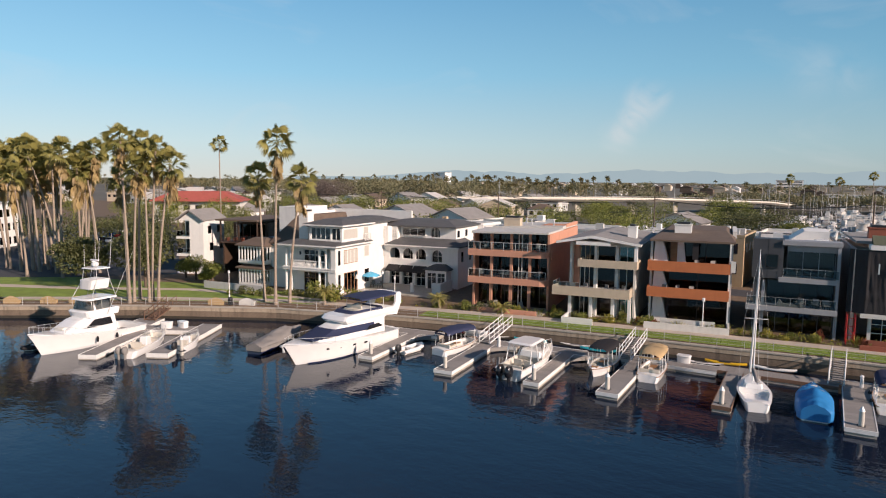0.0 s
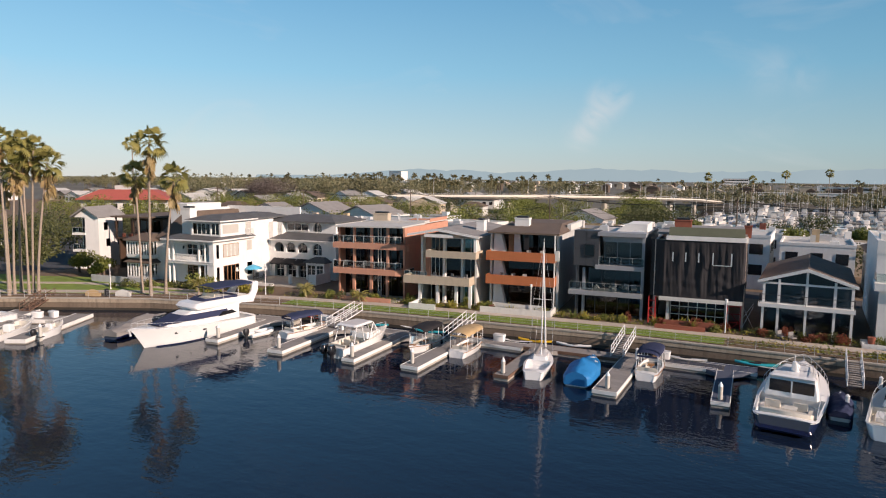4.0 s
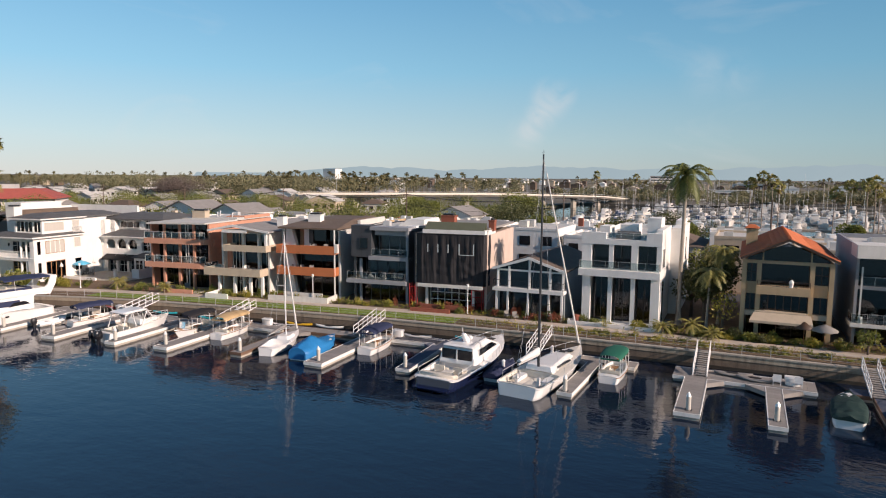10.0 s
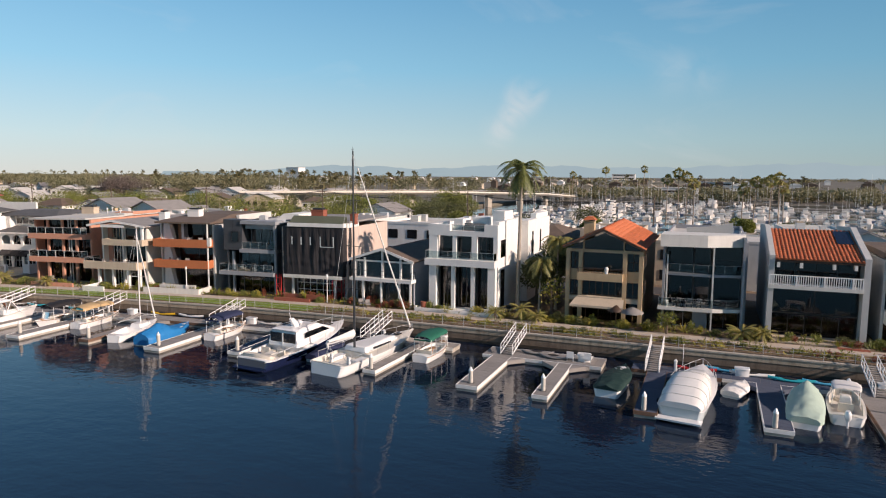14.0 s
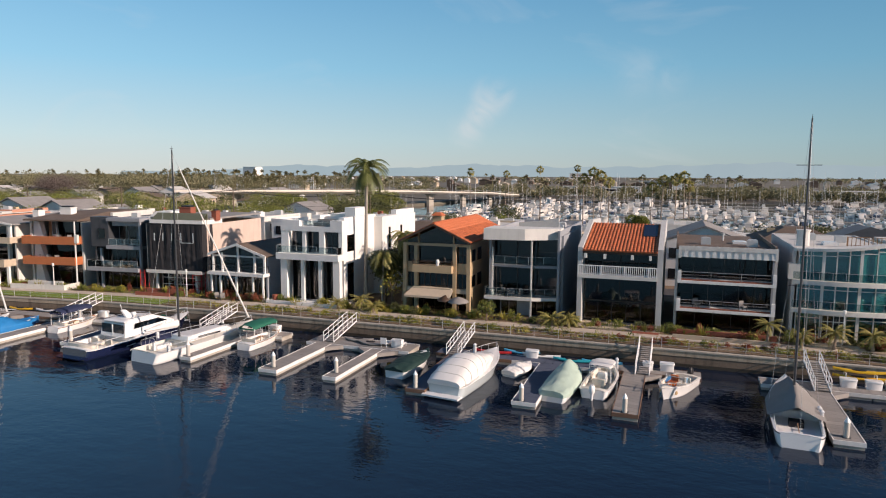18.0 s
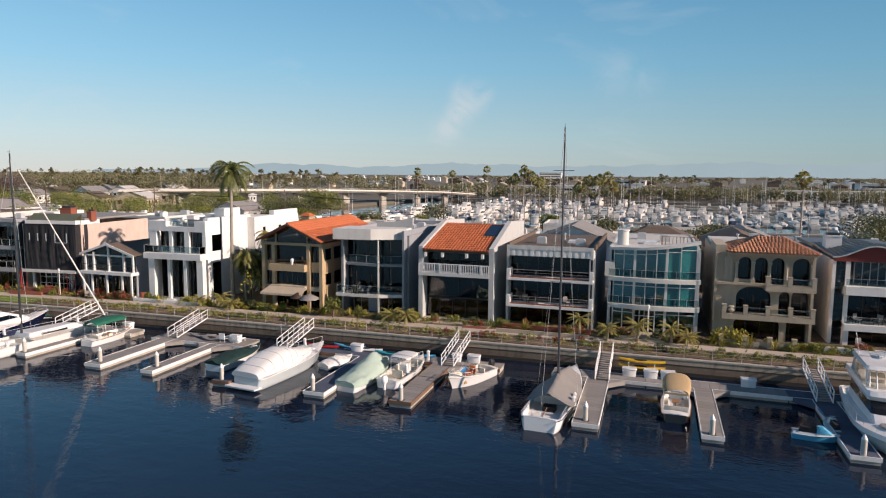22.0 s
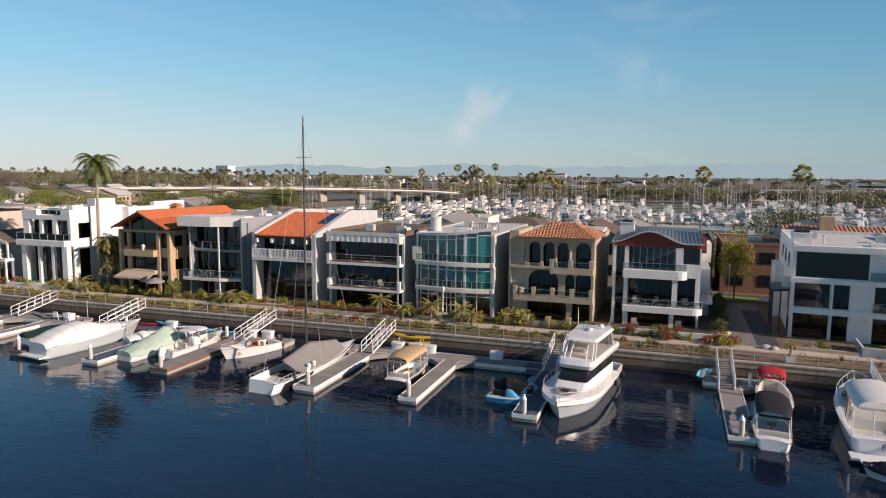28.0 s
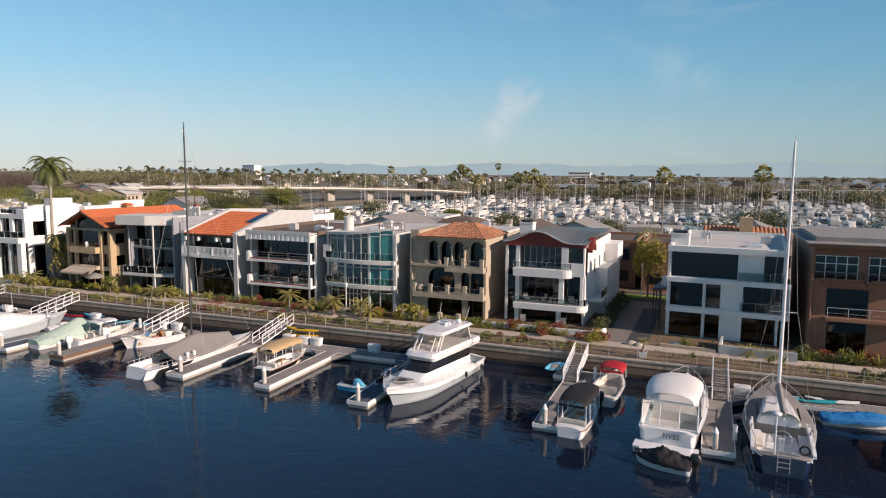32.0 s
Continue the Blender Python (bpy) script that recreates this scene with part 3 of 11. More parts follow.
def shell(P, W, D, floors, m, roof_m=None, front=0.3, parapet=0.35, sides=True, inset=0.0, room=4.5, over=0.0):
    """Side, rear and room walls, floor plates and a flat roof. floors: levels from the garden up to the roof."""
    top = floors[-1]
    part("side_wall", G().box(0, 0.25, inset, D, -0.1, top + parapet), m, P)
    part("side_wall", G().box(W - 0.25, W, inset, D, -0.1, top + parapet), m, P)
    part("rear_wall", G().box(0.25, W - 0.25, D - 0.25, D, -0.1, top + parapet), m, P)
    part("room_wall", G().box(0.25, W - 0.25, room, room + 0.1, 0, top - 0.05), ROOM, P)
    for z in floors[:-1]:
        part("floor_slab", G().box(0.25, W - 0.25, front, D - 0.25, z - 0.28, z), m, P)
    if roof_m:
        part("roof", G().box(0.25 - over, W - 0.25 + over, front - over, D - 0.25, top - 0.25, top), roof_m, P)


def window(P, x0, x1, z0, z1, y, n=2, frame=None, pane=None, w=0.07, bars=(), name="window"):
    """A glazed frame facing the channel with n panes side by side; bars: heights of cross bars from 0 to 1."""
    frame, pane = frame or BLACK, pane or PANE
    xs = [x0 + (x1 - x0 - w) * i / n + e for i in range(n + 1) for e in (0, w)]
    zs = [z0, z0 + w] + [z0 + (z1 - z0) * b + e for b in sorted(bars) for e in (-w / 2, w / 2)] + [z1 - w, z1]
    g = G().lattice(xs, zs, y, y + 0.1)
    ob = part(name, g, frame, P)
    for i in range(n):
        a = x0 + (x1 - x0 - w) * i / n + w
        c = x0 + (x1 - x0 - w) * (i + 1) / n
        q = part("pane", G().box(a, c, y + 0.045, y + 0.055, z0 + w, z1 - w), pane, ob)
        q.visible_shadow = False
    return ob


def side_window(P, x, y0, y1, z0, z1, out=1, frame=None, name="window", pane=None):
    """A window on a side wall at x, proud by 3 cm; out: +1 towards +x."""
    g = G()
    a, b = (x, x + 0.04) if out > 0 else (x - 0.04, x)
    w = 0.07
    g.box(a, b, y0, y1, z0, z0 + w).box(a, b, y0, y1, z1 - w, z1).box(a, b, y0, y0 + w, z0 + w, z1 - w).box(a, b, y1 - w, y1, z0 + w, z1 - w)
    ob = part(name, g, frame or BLACK, P)
    part("pane", G().box(a + 0.008, b - 0.012, y0 + w, y1 - w, z0 + w, z1 - w), pane or PANEBOAT, ob)
    return ob


def glass_rail(P, pts, z, h=1.05, bold=False, pane=None, rail=STEEL, step=1.4):
    """A railing of glass sheets with a top edge along the points; bold: with sturdy posts and a round top rail."""
    g = G()
    hp, rt = (0.025, 0.03) if bold else (0.011, 0.013)
    panes = []
    for (xa, ya), (xb, yb) in zip(pts, pts[1:]):
        n = max(1, round(math.hypot(xb - xa, yb - ya) / step))
        for i in range(n + 1):
            c = i / n
            px, py = xa + (xb - xa) * c, ya + (yb - ya) * c
            g.box(px - hp, px + hp, py - hp, py + hp, z, z + h)
        g.tube((xa, ya, z + h), (xb, yb, z + h), rt, n=6)
        panes.append(((xa, ya), (xb, yb)))
    ob = part("railing", g, rail, P)
    for (xa, ya), (xb, yb) in panes:
        d = math.hypot(xb - xa, yb - ya)
        nx, ny = -(yb - ya) / d * 0.006, (xb - xa) / d * 0.006
        q = part("rail_pane", G().slab([(xa - nx, ya - ny), (xb - nx, yb - ny), (xb + nx, yb + ny), (xa + nx, ya + ny)], z + 0.08, z + h - 0.04), pane or PANERAIL, ob)
        q.visible_shadow = False
    return ob


def bar_rail(P, pts, z, h=1.0, m=None, gap=0.13, r=0.012, top=0.03):
    """A railing of upright bars under a handrail."""
    g = G()
    for (xa, ya), (xb, yb) in zip(pts, pts[1:]):
        d = math.hypot(xb - xa, yb - ya)
        n = max(1, round(d / gap))
        for i in range(n + 1):
            px, py = xa + (xb - xa) * i / n, ya + (yb - ya) * i / n
            rr = r * (2.2 if i % 12 == 0 else 1)
            g.box(px - rr, px + rr, py - rr, py + rr, z, z + h)
        g.tube((xa, ya, z + h), (xb, yb, z + h), top, n=6)
        g.tube((xa, ya, z + 0.1), (xb, yb, z + 0.1), top * 0.7, n=6)
    return part("railing", g, m or BLACK, P)


def cable_rail(P, pts, z, h=1.0, m=STEEL, step=1.5, wires=4):
    g = G()
    for (xa, ya), (xb, yb) in zip(pts, pts[1:]):
        n = max(1, round(math.hypot(xb - xa, yb - ya) / step))
        for i in range(n + 1):
            px, py = xa + (xb - xa) * i / n, ya + (yb - ya) * i / n
            g.box(px - 0.025, px + 0.025, py - 0.025, py + 0.025, z, z + h)
        for k in range(1, wires + 1):
            g.tube((xa, ya, z + h * k / wires), (xb, yb, z + h * k / wires), 0.03 if k == wires else 0.012, n=5)
    return part("railing", g, m, P)


def tile_mesh(name, ln, w, m):
    """One barrel tile: a half round shell, open below, lying along y."""
    g = G()
    rings = []
    for y, r, h in ((0.0, w * 0.5, 1.0), (ln, w * 0.42, 0.85)):
        rings.append([(r * math.cos(math.pi * i / 5), y, h * r * 0.8 * math.sin(math.pi * i / 5)) for i in range(6)])
    g.loft(rings, closed=False, caps=False)
    g.add(rings[0], [tuple(range(5, -1, -1))])
    return g.mesh(name, m)


TILE_MESH = {}


def tile_slope(P, a, b, c, d, m, pitch=0.34, row=0.5, pieces=300):
    """A slope of barrel tiles on the quad a, b (eave, from -x to +x), c, d (ridge, above b and a): a board, and tiles as pieces."""
    a, b, c, d = Vector(a), Vector(b), Vector(c), Vector(d)
    n = (b - a).cross(d - a).normalized()
    t = n * 0.06
    roof = part("roof", G().add([a, b, c, d, a + t, b + t, c + t, d + t], [(3, 2, 1, 0), (4, 5, 6, 7), (0, 1, 5, 4), (1, 2, 6, 5), (2, 3, 7, 6), (3, 0, 4, 7)]), m, P)
    if m.name not in TILE_MESH:
        TILE_MESH[m.name] = tile_mesh("tile", 1.0, 1.0, m)
    ln = ((d - a).length + (c - b).length) / 2
    nr = max(2, round(ln / row))
    made, rest = 0, G()
    for j in range(nr):
        p, q = a.lerp(d, j / nr), b.lerp(c, j / nr)
        nx = max(1, round((q - p).length / pitch))
        ex = (q - p).normalized()
        for i in range(nx):
            o = p.lerp(q, (i + 0.5) / nx) + t
            up = (d - a).lerp(c - b, (i + 0.5) / nx).normalized()
            w = (q - p).length / nx
            mtx = Matrix.Translation(o - up * 0.04) @ Matrix((ex, up, n)).transposed().to_4x4() @ Matrix.Diagonal((w * random.uniform(0.9, 1.0), row * 1.12, w, 1))
            if made < pieces:
                part("tile", TILE_MESH[m.name], m, roof, at=mtx)
                made += 1
            else:
                me = TILE_MESH[m.name]
                rest.add([mtx @ v.co for v in me.vertices], [tuple(f.vertices) for f in me.polygons], True)
    if rest.v:
        tagged(part("tiles", rest, m, roof), kind="stuff")
    return roof


def chimney(P, x0, x1, y0, y1, z0, z1, m):
    ob = part("chimney", G().box(x0, x1, y0, y1, z0, z1).box(x0 - 0.06, x1 + 0.06, y0 - 0.06, y1 + 0.06, z1, z1 + 0.12), m, P)
    part("chimney_cap", G().box(x0 + 0.2, x1 - 0.2, y0 + 0.15, y1 - 0.15, z1 + 0.12, z1 + 0.35), BLACK, ob)
    return ob

# ---- houses, from the lawn end along the quay ----
def front_fill(P, x0, x1, z0, z1, y0, y1, m, name="wall"):
    return part(name, G().box(x0, x1, y0, y1, z0, z1), m, P)


def columns(P, xs, y, z0, z1, s, m):
    for x in xs:
        part("column", G().box(x - s / 2, x + s / 2, y - s / 2, y + s / 2, z0, z1), m, P)


def vents(P, spots, z):
    """Small pipes and boxes on a flat roof."""
    for x, y, k in spots:
        if k == "box":
            part("roof_unit", G().box(x - 0.5, x + 0.5, y - 0.4, y + 0.4, z, z + 0.7).box(x - 0.4, x + 0.4, y - 0.3, y + 0.3, z + 0.7, z + 0.78), STEEL, P)
        elif k == "sky":
            part("skylight", G().box(x - 0.7, x + 0.7, y - 0.7, y + 0.7, z, z + 0.25).box(x - 0.6, x + 0.6, y - 0.6, y + 0.6, z + 0.25, z + 0.32), GEL, P)
        else:
            part("vent_pipe", G().tube((x, y, z), (x, y, z + 0.7), 0.09).tube((x, y, z + 0.7), (x, y, z + 0.85), 0.16), STEEL, P)


# salmon three-storey house with open glazed balconies
P = house(-40.2, 70.3, 10, "salmon stucco three-storey house with full-width glazed balconies")
W = 9.6
shell(P, W, 17, (0, 3.8, 7.15, 9.35), SALMON, None, front=1.3, parapet=-0.1)
part("roof", G().wedge([(0.2, 9.15), (W + 0.1, 9.3), (W + 0.1, 9.5), (0.2, 9.35)], -1.1, 7), ROOFLIGHT, P, "pale flat roof with a thin overhang")
part("roof_eave", G().slab([(-0.4, 0.6), (0.2, -1.1), (0.2, 7.0), (-0.4, 7.0)], 9.15, 9.34), ROOFLIGHT, P)
part("rear_roof", G().wedge([(0.2, 9.0), (W, 9.35), (W, 9.75), (0.2, 9.5)], 7.02, 16.5), ROOFLIGHT, P)
part("rear_parapet", G().wedge([(5.6, 9.5), (W + 0.05, 9.5), (W + 0.05, 9.95), (7.2, 9.95)], 9.0, 9.3).box(W - 0.2, W + 0.05, 9.3, 16.5, 9.5, 9.95), SALMON, P, "salmon roof parapet")
for z in (3.8, 7.15):
    part("balcony", G().slab([(-0.3, -1.0), (W - 0.9, -1.0), (W - 0.35, -0.75), (W - 0.02, -0.2), (W - 0.02, 1.5), (-0.3, 1.5)], z - 0.72, z), SALMON, P, "salmon balcony with rounded end")
    glass_rail(P, [(-0.25, 1.4), (-0.25, -0.92), (W - 0.95, -0.92), (W - 0.3, -0.6)], z, 0.95, bold=True)
part("balcony_return", G().box(W - 0.05, W + 0.12, 0.9, 3.3, 6.1, 7.0), SALMON, P, "salmon side balcony wall")
for z0, z1 in ((0, 3.05), (3.8, 6.4), (7.15, 9.1)):
    window(P, 0.3, W - 0.3, z0, z1, 1.45, 8, BLACK, PANEDARK)
columns(P, (2.5, 5.0, 7.3), -0.35, 0, 3.08, 0.34, SALMON)
columns(P, (2.5, 5.0, 7.3), -0.2, 3.8, 6.43, 0.3, SALMON)
columns(P, (2.5, 5.0, 7.3), -0.2, 7.15, 9.2, 0.3, SALMON)
columns(P, (5.9, 6.3), -0.1, 0, 9.1, 0.1, OFFWHITE)
for x in (4.1, 5.8, 6.5):
    part("curtain", G().loft([[(x + 0.45 * k / 8, 1.75 + 0.06 * (k % 2), z) for k in range(9)] for z in (3.85, 6.35)], closed=False, caps=False), CURTAIN, P)
chimney(P, 1.6, 3.8, 7.5, 8.7, 9.2, 10.5, BEIGE)
vents(P, [(5, 9, "pipe"), (7, 11, "box"), (3.5, 12, "pipe"), (8.2, 8, "pipe")], 9.6)
part("terrace", G().box(0.2, W, -3.2, 1.3, -0.05, 0.1), CONC, P)
part("terrace_wall", G().box(1.0, W - 0.6, -3.4, -3.2, -0.05, 0.55), SALMON, P, "low salmon terrace wall")

# white and beige house with a low gable
P = house(-27.9, 71.3, 8, "white house with beige balcony walls and low gabled roof")
W = 7.4
shell(P, W, 16, (0, 3.3, 6.3, 8.7), OFFWHITE, None, front=1.3, parapet=-0.2)
part("roof", G().wedge([(-1.3, 8.75), (2.6, 9.5), (W + 0.6, 8.7), (W + 0.6, 8.55), (2.6, 9.32), (-1.3, 8.6)], -1.2, 16.2), ROOFGREY, P, "low grey gabled roof")
part("fascia", G().wedge([(-1.35, 8.78), (2.6, 9.54), (W + 0.65, 8.74), (W + 0.65, 8.5), (2.6, 9.24), (-1.35, 8.52)], -1.3, -1.2), WHITE, P, "white gable fascia board")
part("lintel_beam", G().box(0.9, 4.7, -1.18, -0.95, 8.45, 8.85), WHITE, P, "white front beam under the gable")
front_fill(P, 0.25, W - 0.25, 8.25, 8.75, 1.0, 1.3, OFFWHITE)
front_fill(P, 0.25, 0.9, 3.3, 8.2, 0.9, 1.3, SALMON)
part("balcony_wall", G().box(1.2, W + 0.3, -1.4, -1.2, 6.0, 6.85).box(1.2, 1.4, -1.2, 1.3, 6.0, 6.85).box(W + 0.1, W + 0.3, -1.2, 1.3, 6.0, 6.85).box(1.4, W + 0.1, -1.2, 1.3, 6.0, 6.3), BEIGE, P, "solid beige balcony wall")
part("balcony_wall", G().box(-1.5, W - 0.3, -2.0, -1.8, 2.75, 3.75).box(-1.5, -1.3, -1.8, 1.3, 2.75, 3.75).box(W - 0.5, W - 0.3, -1.8, 1.3, 2.75, 3.75).box(-1.3, W - 0.5, -1.8, 1.3, 2.75, 3.05), BEIGE, P, "solid beige balcony wall")
glass_rail(P, [(-1.4, 1.0), (-1.4, -1.9), (1.6, -1.9)], 3.75, 0.5)
for z0, z1 in ((0, 2.7), (3.3, 5.95), (6.3, 8.25)):
    window(P, 0.95, 2.6, z0, z1, 1.1, 3, WHITE if z0 < 6 else BEIGE, PANEDARK)
    window(P, 2.95, 5.0, z0, z1, 1.1, 1, WHITE, PANEDARK)
    window(P, 5.4, W - 0.3, z0, z1, 1.1, 2, WHITE, PANETEAL if z0 != 3.3 else PANEDARK)
    columns(P, (2.78, 5.2), 0.95, z0, z1, 0.32, WHITE)
columns(P, (0.4, 2.78, 5.2, W - 0.4), -1.2, 0, 2.75, 0.34, WHITE)
columns(P, (W + 0.1,), -1.0, 6.85, 8.6, 0.3, WHITE)
chimney(P, 5.6, 6.6, 5.0, 6.2, 8.8, 10.2, WHITE)
part("garden_wall", G().box(0.2, 3.6, -4.2, -4.0, 0, 0.7).box(0.2, 0.4, -4.0, -1, 0, 0.7), WHITE, P)

# house with rust-orange balcony bands
P = house(-19.4, 73.6, 9, "grey house with two rust-orange balcony bands and brown roof")
W = 8.4
shell(P, W, 16, (0, 3.6, 6.4, 9.2), LGREY, None, front=1.4, parapet=-0.2)
part("roof", G().loft([[(0.0, -1.2, 9.15), (W + 0.2, -1.2, 9.15), (W + 0.2, 16, 9.15), (0.0, 16, 9.15)], [(0.0, -1.2, 9.35), (W + 0.2, -1.2, 9.35), (W + 0.2, 16, 9.35), (0.0, 16, 9.35)], [(1.2, 6.0, 10.1), (W - 0.8, 6.0, 10.1), (W - 0.8, 14, 10.1), (1.2, 14, 10.1)]], smooth=False), ROOFBROWN, P, "low brown hipped roof")
part("side_parapet", G().wedge([(W - 0.1, 9.2), (W + 0.35, 9.2), (W + 0.35, 10.0), (W - 0.1, 10.0)], 6.0, 15.5), OFFWHITE, P)
for z, h in ((3.1, 1.1), (5.95, 1.1)):
    part("balcony_band", G().box(-0.1, W - 0.2, -1.5, -1.32, z, z + h).box(-0.1, 0.08, -1.32, 1.3, z, z + h).box(W - 0.38, W - 0.2, -1.32, 1.3, z, z + h).box(0.08, W - 0.38, -1.32, 1.4, z, z + 0.3), RUST, P, "rust-orange solid balcony band")
for z0, z1 in ((0.0, 3.05), (3.6, 5.9), (6.4, 9.0)):
    part("fin", G().wedge([(0.3, z0), (2.0, z0), (1.3, z1), (0.45, z1)], 0.2, 1.0), WHITE, P, "white tapering wall fin")
    window(P, 3.2 if z0 > 5 else 1.9, W - 0.3, z0, z1, 1.6, 2, BLACK, PANEDARK)
part("fin", G().wedge([(2.75, 6.4), (3.7, 6.4), (3.4, 9.0), (2.75, 9.0)], 0.9, 1.2), WHITE, P, "white tapering wall fin")
front_fill(P, 2.0, 2.72, 6.4, 8.9, 1.2, 1.35, WOOD, "door")
columns(P, (W - 0.25,), -1.2, 0, 9.15, 0.14, WHITE)
part("end_post", G().box(W - 0.15, W + 0.3, -1.5, -1.1, 6.2, 7.35), OFFWHITE, P)
part("sun_shade", G().box(4.4, 5.0, -0.9, -0.87, 7.3, 9.1), BLACKC, P, "lowered dark sun shade")
chimney(P, 2.2, 4.0, 3.2, 4.4, 9.4, 10.7, WHITE)
part("planter_wall", G().box(0.0, W, -4.0, -3.8, 0, 0.75).box(W - 0.2, W, -3.8, -1, 0, 0.75), OFFWHITE, P)
part("planter_wall", G().box(1.5, 7.0, -2.6, -2.4, 0, 1.0), OFFWHITE, P)

# dark modern house
P = house(-8.9, 74.9, 6, "dark grey modern house with glass balcony railings")
W = 7.6
shell(P, W, 15, (0, 3.0, 6.0, 9.3), DGREY, ROOFLIGHT, front=1.6, parapet=0.15)
part("upper_block", G().box(-0.3, 2.55, -0.3, 1.6, 5.8, 9.85), DGREY, P, "dark cladding block")
part("cladding_seam", G().box(-0.31, 2.56, -0.31, -0.3, 7.75, 7.79).box(1.1, 1.14, -0.31, -0.3, 5.8, 9.85), BLACK, P)
part("fascia", G().box(2.4, W + 0.1, -0.5, 1.6, 9.3, 9.75), GREY, P)
part("fascia_lower", G().box(2.9, W - 0.1, 0.0, 1.6, 8.65, 9.3), GREY, P)
part("floor_edge", G().box(2.2, W, -0.5, 1.6, 5.5, 5.98), GREY, P)
part("floor_edge", G().box(-0.7, W - 0.05, -1.0, 1.6, 2.5, 3.0), GREY, P)
glass_rail(P, [(2.6, -0.45), (W - 0.05, -0.45)], 5.98, 0.95)
glass_rail(P, [(-0.6, 1.0), (-0.6, -0.92), (W - 0.2, -0.92)], 3.0, 0.95)
window(P, 0.9, 2.1, 6.9, 8.3, -0.42, 1, BLACK, PANEDARK)
window(P, 2.9, W - 0.3, 5.98, 8.65, 1.3, 3, GREY, PANE)
window(P, 1.2, W - 0.3, 3.0, 5.5, 1.0, 4, DGREY, PANE)
window(P, 0.8, W - 0.3, 0.1, 2.5, 0.6, 5, DGREY, PANEDARK)
columns(P, (0.1, 0.85), 0.2, 0, 5.5, 0.3, GREY)
columns(P, (W - 0.15,), -0.2, 0, 9.3, 0.3, GREY)
part("lounger", G().box(2.2, 4.6, -0.75, -0.1, 3.05, 3.3).wedge([(2.2, 3.3), (2.8, 3.3), (2.4, 3.7)], -0.75, -0.1), GREYC, P)
for x in (3.0, 5.2, 6.3):
    part("curtain", G().loft([[(x + 0.6 * k / 8, 1.9 + 0.06 * (k % 2), z) for k in range(9)] for z in (3.05, 5.4)], closed=False, caps=False), CURTAIN, P)
vents(P, [(2, 6, "box"), (5, 8, "pipe"), (6.2, 5, "sky")], 9.3)
part("roof_hatch", G().wedge([(3.2, 9.3), (7.0, 9.3), (7.0, 10.3), (4.6, 10.3)], 7.0, 13.0), WHITE, P, "white sloping roof hatch")

# house under a dark construction net
P = house(-0.2, 75.3, 6, "house under renovation draped in dark scaffold netting")
W = 9.2
shell(P, W, 14, (0, 2.9, 6.0, 9.2), PINKBEIGE, None, front=0.9, parapet=0.0)
front_fill(P, 0.25, W - 0.25, 2.9, 9.2, 0.6, 0.9, BEIGE)
for zz in (3.6, 7.2):
    for x in (2.0, 4.2, 6.4):
        window(P, x, x + 1.5, zz, zz + 1.5, 0.5, 2, WHITE)


def net_fold(s, z, j):
    """How far the netting bulges: long vertical folds, deeper half way up, with slack swags."""
    belly = math.sin(math.pi * j / 28) ** 0.5
    k = 0.5 + 0.5 * noise.noise((s * 0.5, 4.1, 0.3))
    f = 0.16 * noise.noise((s * 1.7 + 0.35 * noise.noise((s, z * 0.6, 2)), z * 0.22, 7)) + 0.07 * noise.noise((s * 4.6 + 0.25 * z, z * 0.3, 5)) * (0.4 + k)
    swag = 0.10 * math.sin(5.2 * z + 2.4 * abs(math.sin(0.9 * s)) + 3 * noise.noise((s * 0.4, 1.0, 1.0))) * k * max(0.0, 1 - abs(z - 4.6) / 2.0)
    return (f + swag) * belly


rings = []
for j in range(29):
    z = 3.0 + 6.25 * j / 28
    ring = []
    for i in range(181):
        s = i / 180 * (W + 4.0)
        d = net_fold(s, z, j)
        if s < 1.7:
            ring.append((-0.4 + s * 0.85, 0.35 - s * 0.62 - d, z))
        elif s < 9.6:
            ring.append((1.05 + (s - 1.7), -0.7 - d, z))
        else:
            ring.append((W - 0.25 + d + (s - 9.6) * 0.1, -0.7 + (s - 9.6) * 0.5, z))
    rings.append(ring)
part("scaffold_net", G().loft(rings, closed=False, caps=False), NET, P, "black scaffold netting hanging in folds")
for a, b, z0, z1 in ((1.9, 2.02, 7.0, 8.0), (3.2, 3.32, 7.0, 8.0), (4.5, 4.62, 7.0, 8.0), (5.9, 6.02, 6.8, 8.1), (7.7, 7.82, 6.8, 8.1), (6.0, 7.8, 6.75, 6.83)):
    part("window_trim", G().box(a, b, -1.0, -0.97, z0, z1), GREYGEL, P, "pale window trim seen through the net")
part("white_band", G().box(1.2, W - 0.1, -0.8, 0.9, 9.28, 9.75), WHITE, P)
part("side_band", G().box(W - 0.1, W + 0.1, 0.0, 3.5, 9.2, 9.75), WHITE, P)
part("roof", G().box(0.1, W, 0.8, 14, 9.75, 10.0), ROOFGREY, P)
gg = G()
for i in range(24):
    x = 1.4 + i * (W - 1.7) / 24
    gg.add([(x, -0.7, 9.75), (x + 0.36, -0.7, 9.75), (x + 0.36, 0.6, 10.6), (x, 0.6, 10.6)], [(0, 1, 2, 3)])
    gg.box(x - 0.03, x + 0.03, -0.72, -0.62, 9.75, 9.86)
gg.box(1.4, W - 0.3, 0.6, 0.7, 9.75, 10.6)
part("mansard", gg, mat("green_bronze_roof", (0.16, 0.17, 0.11), 0.6, 0.3), P, "green bronze mansard strip")
chimney(P, W - 0.3, W + 0.4, 1.6, 2.6, 9.6, 10.8, BRICKRED)
chimney(P, 1.6, 3.4, 5.0, 6.2, 9.8, 11.0, BRICKRED)
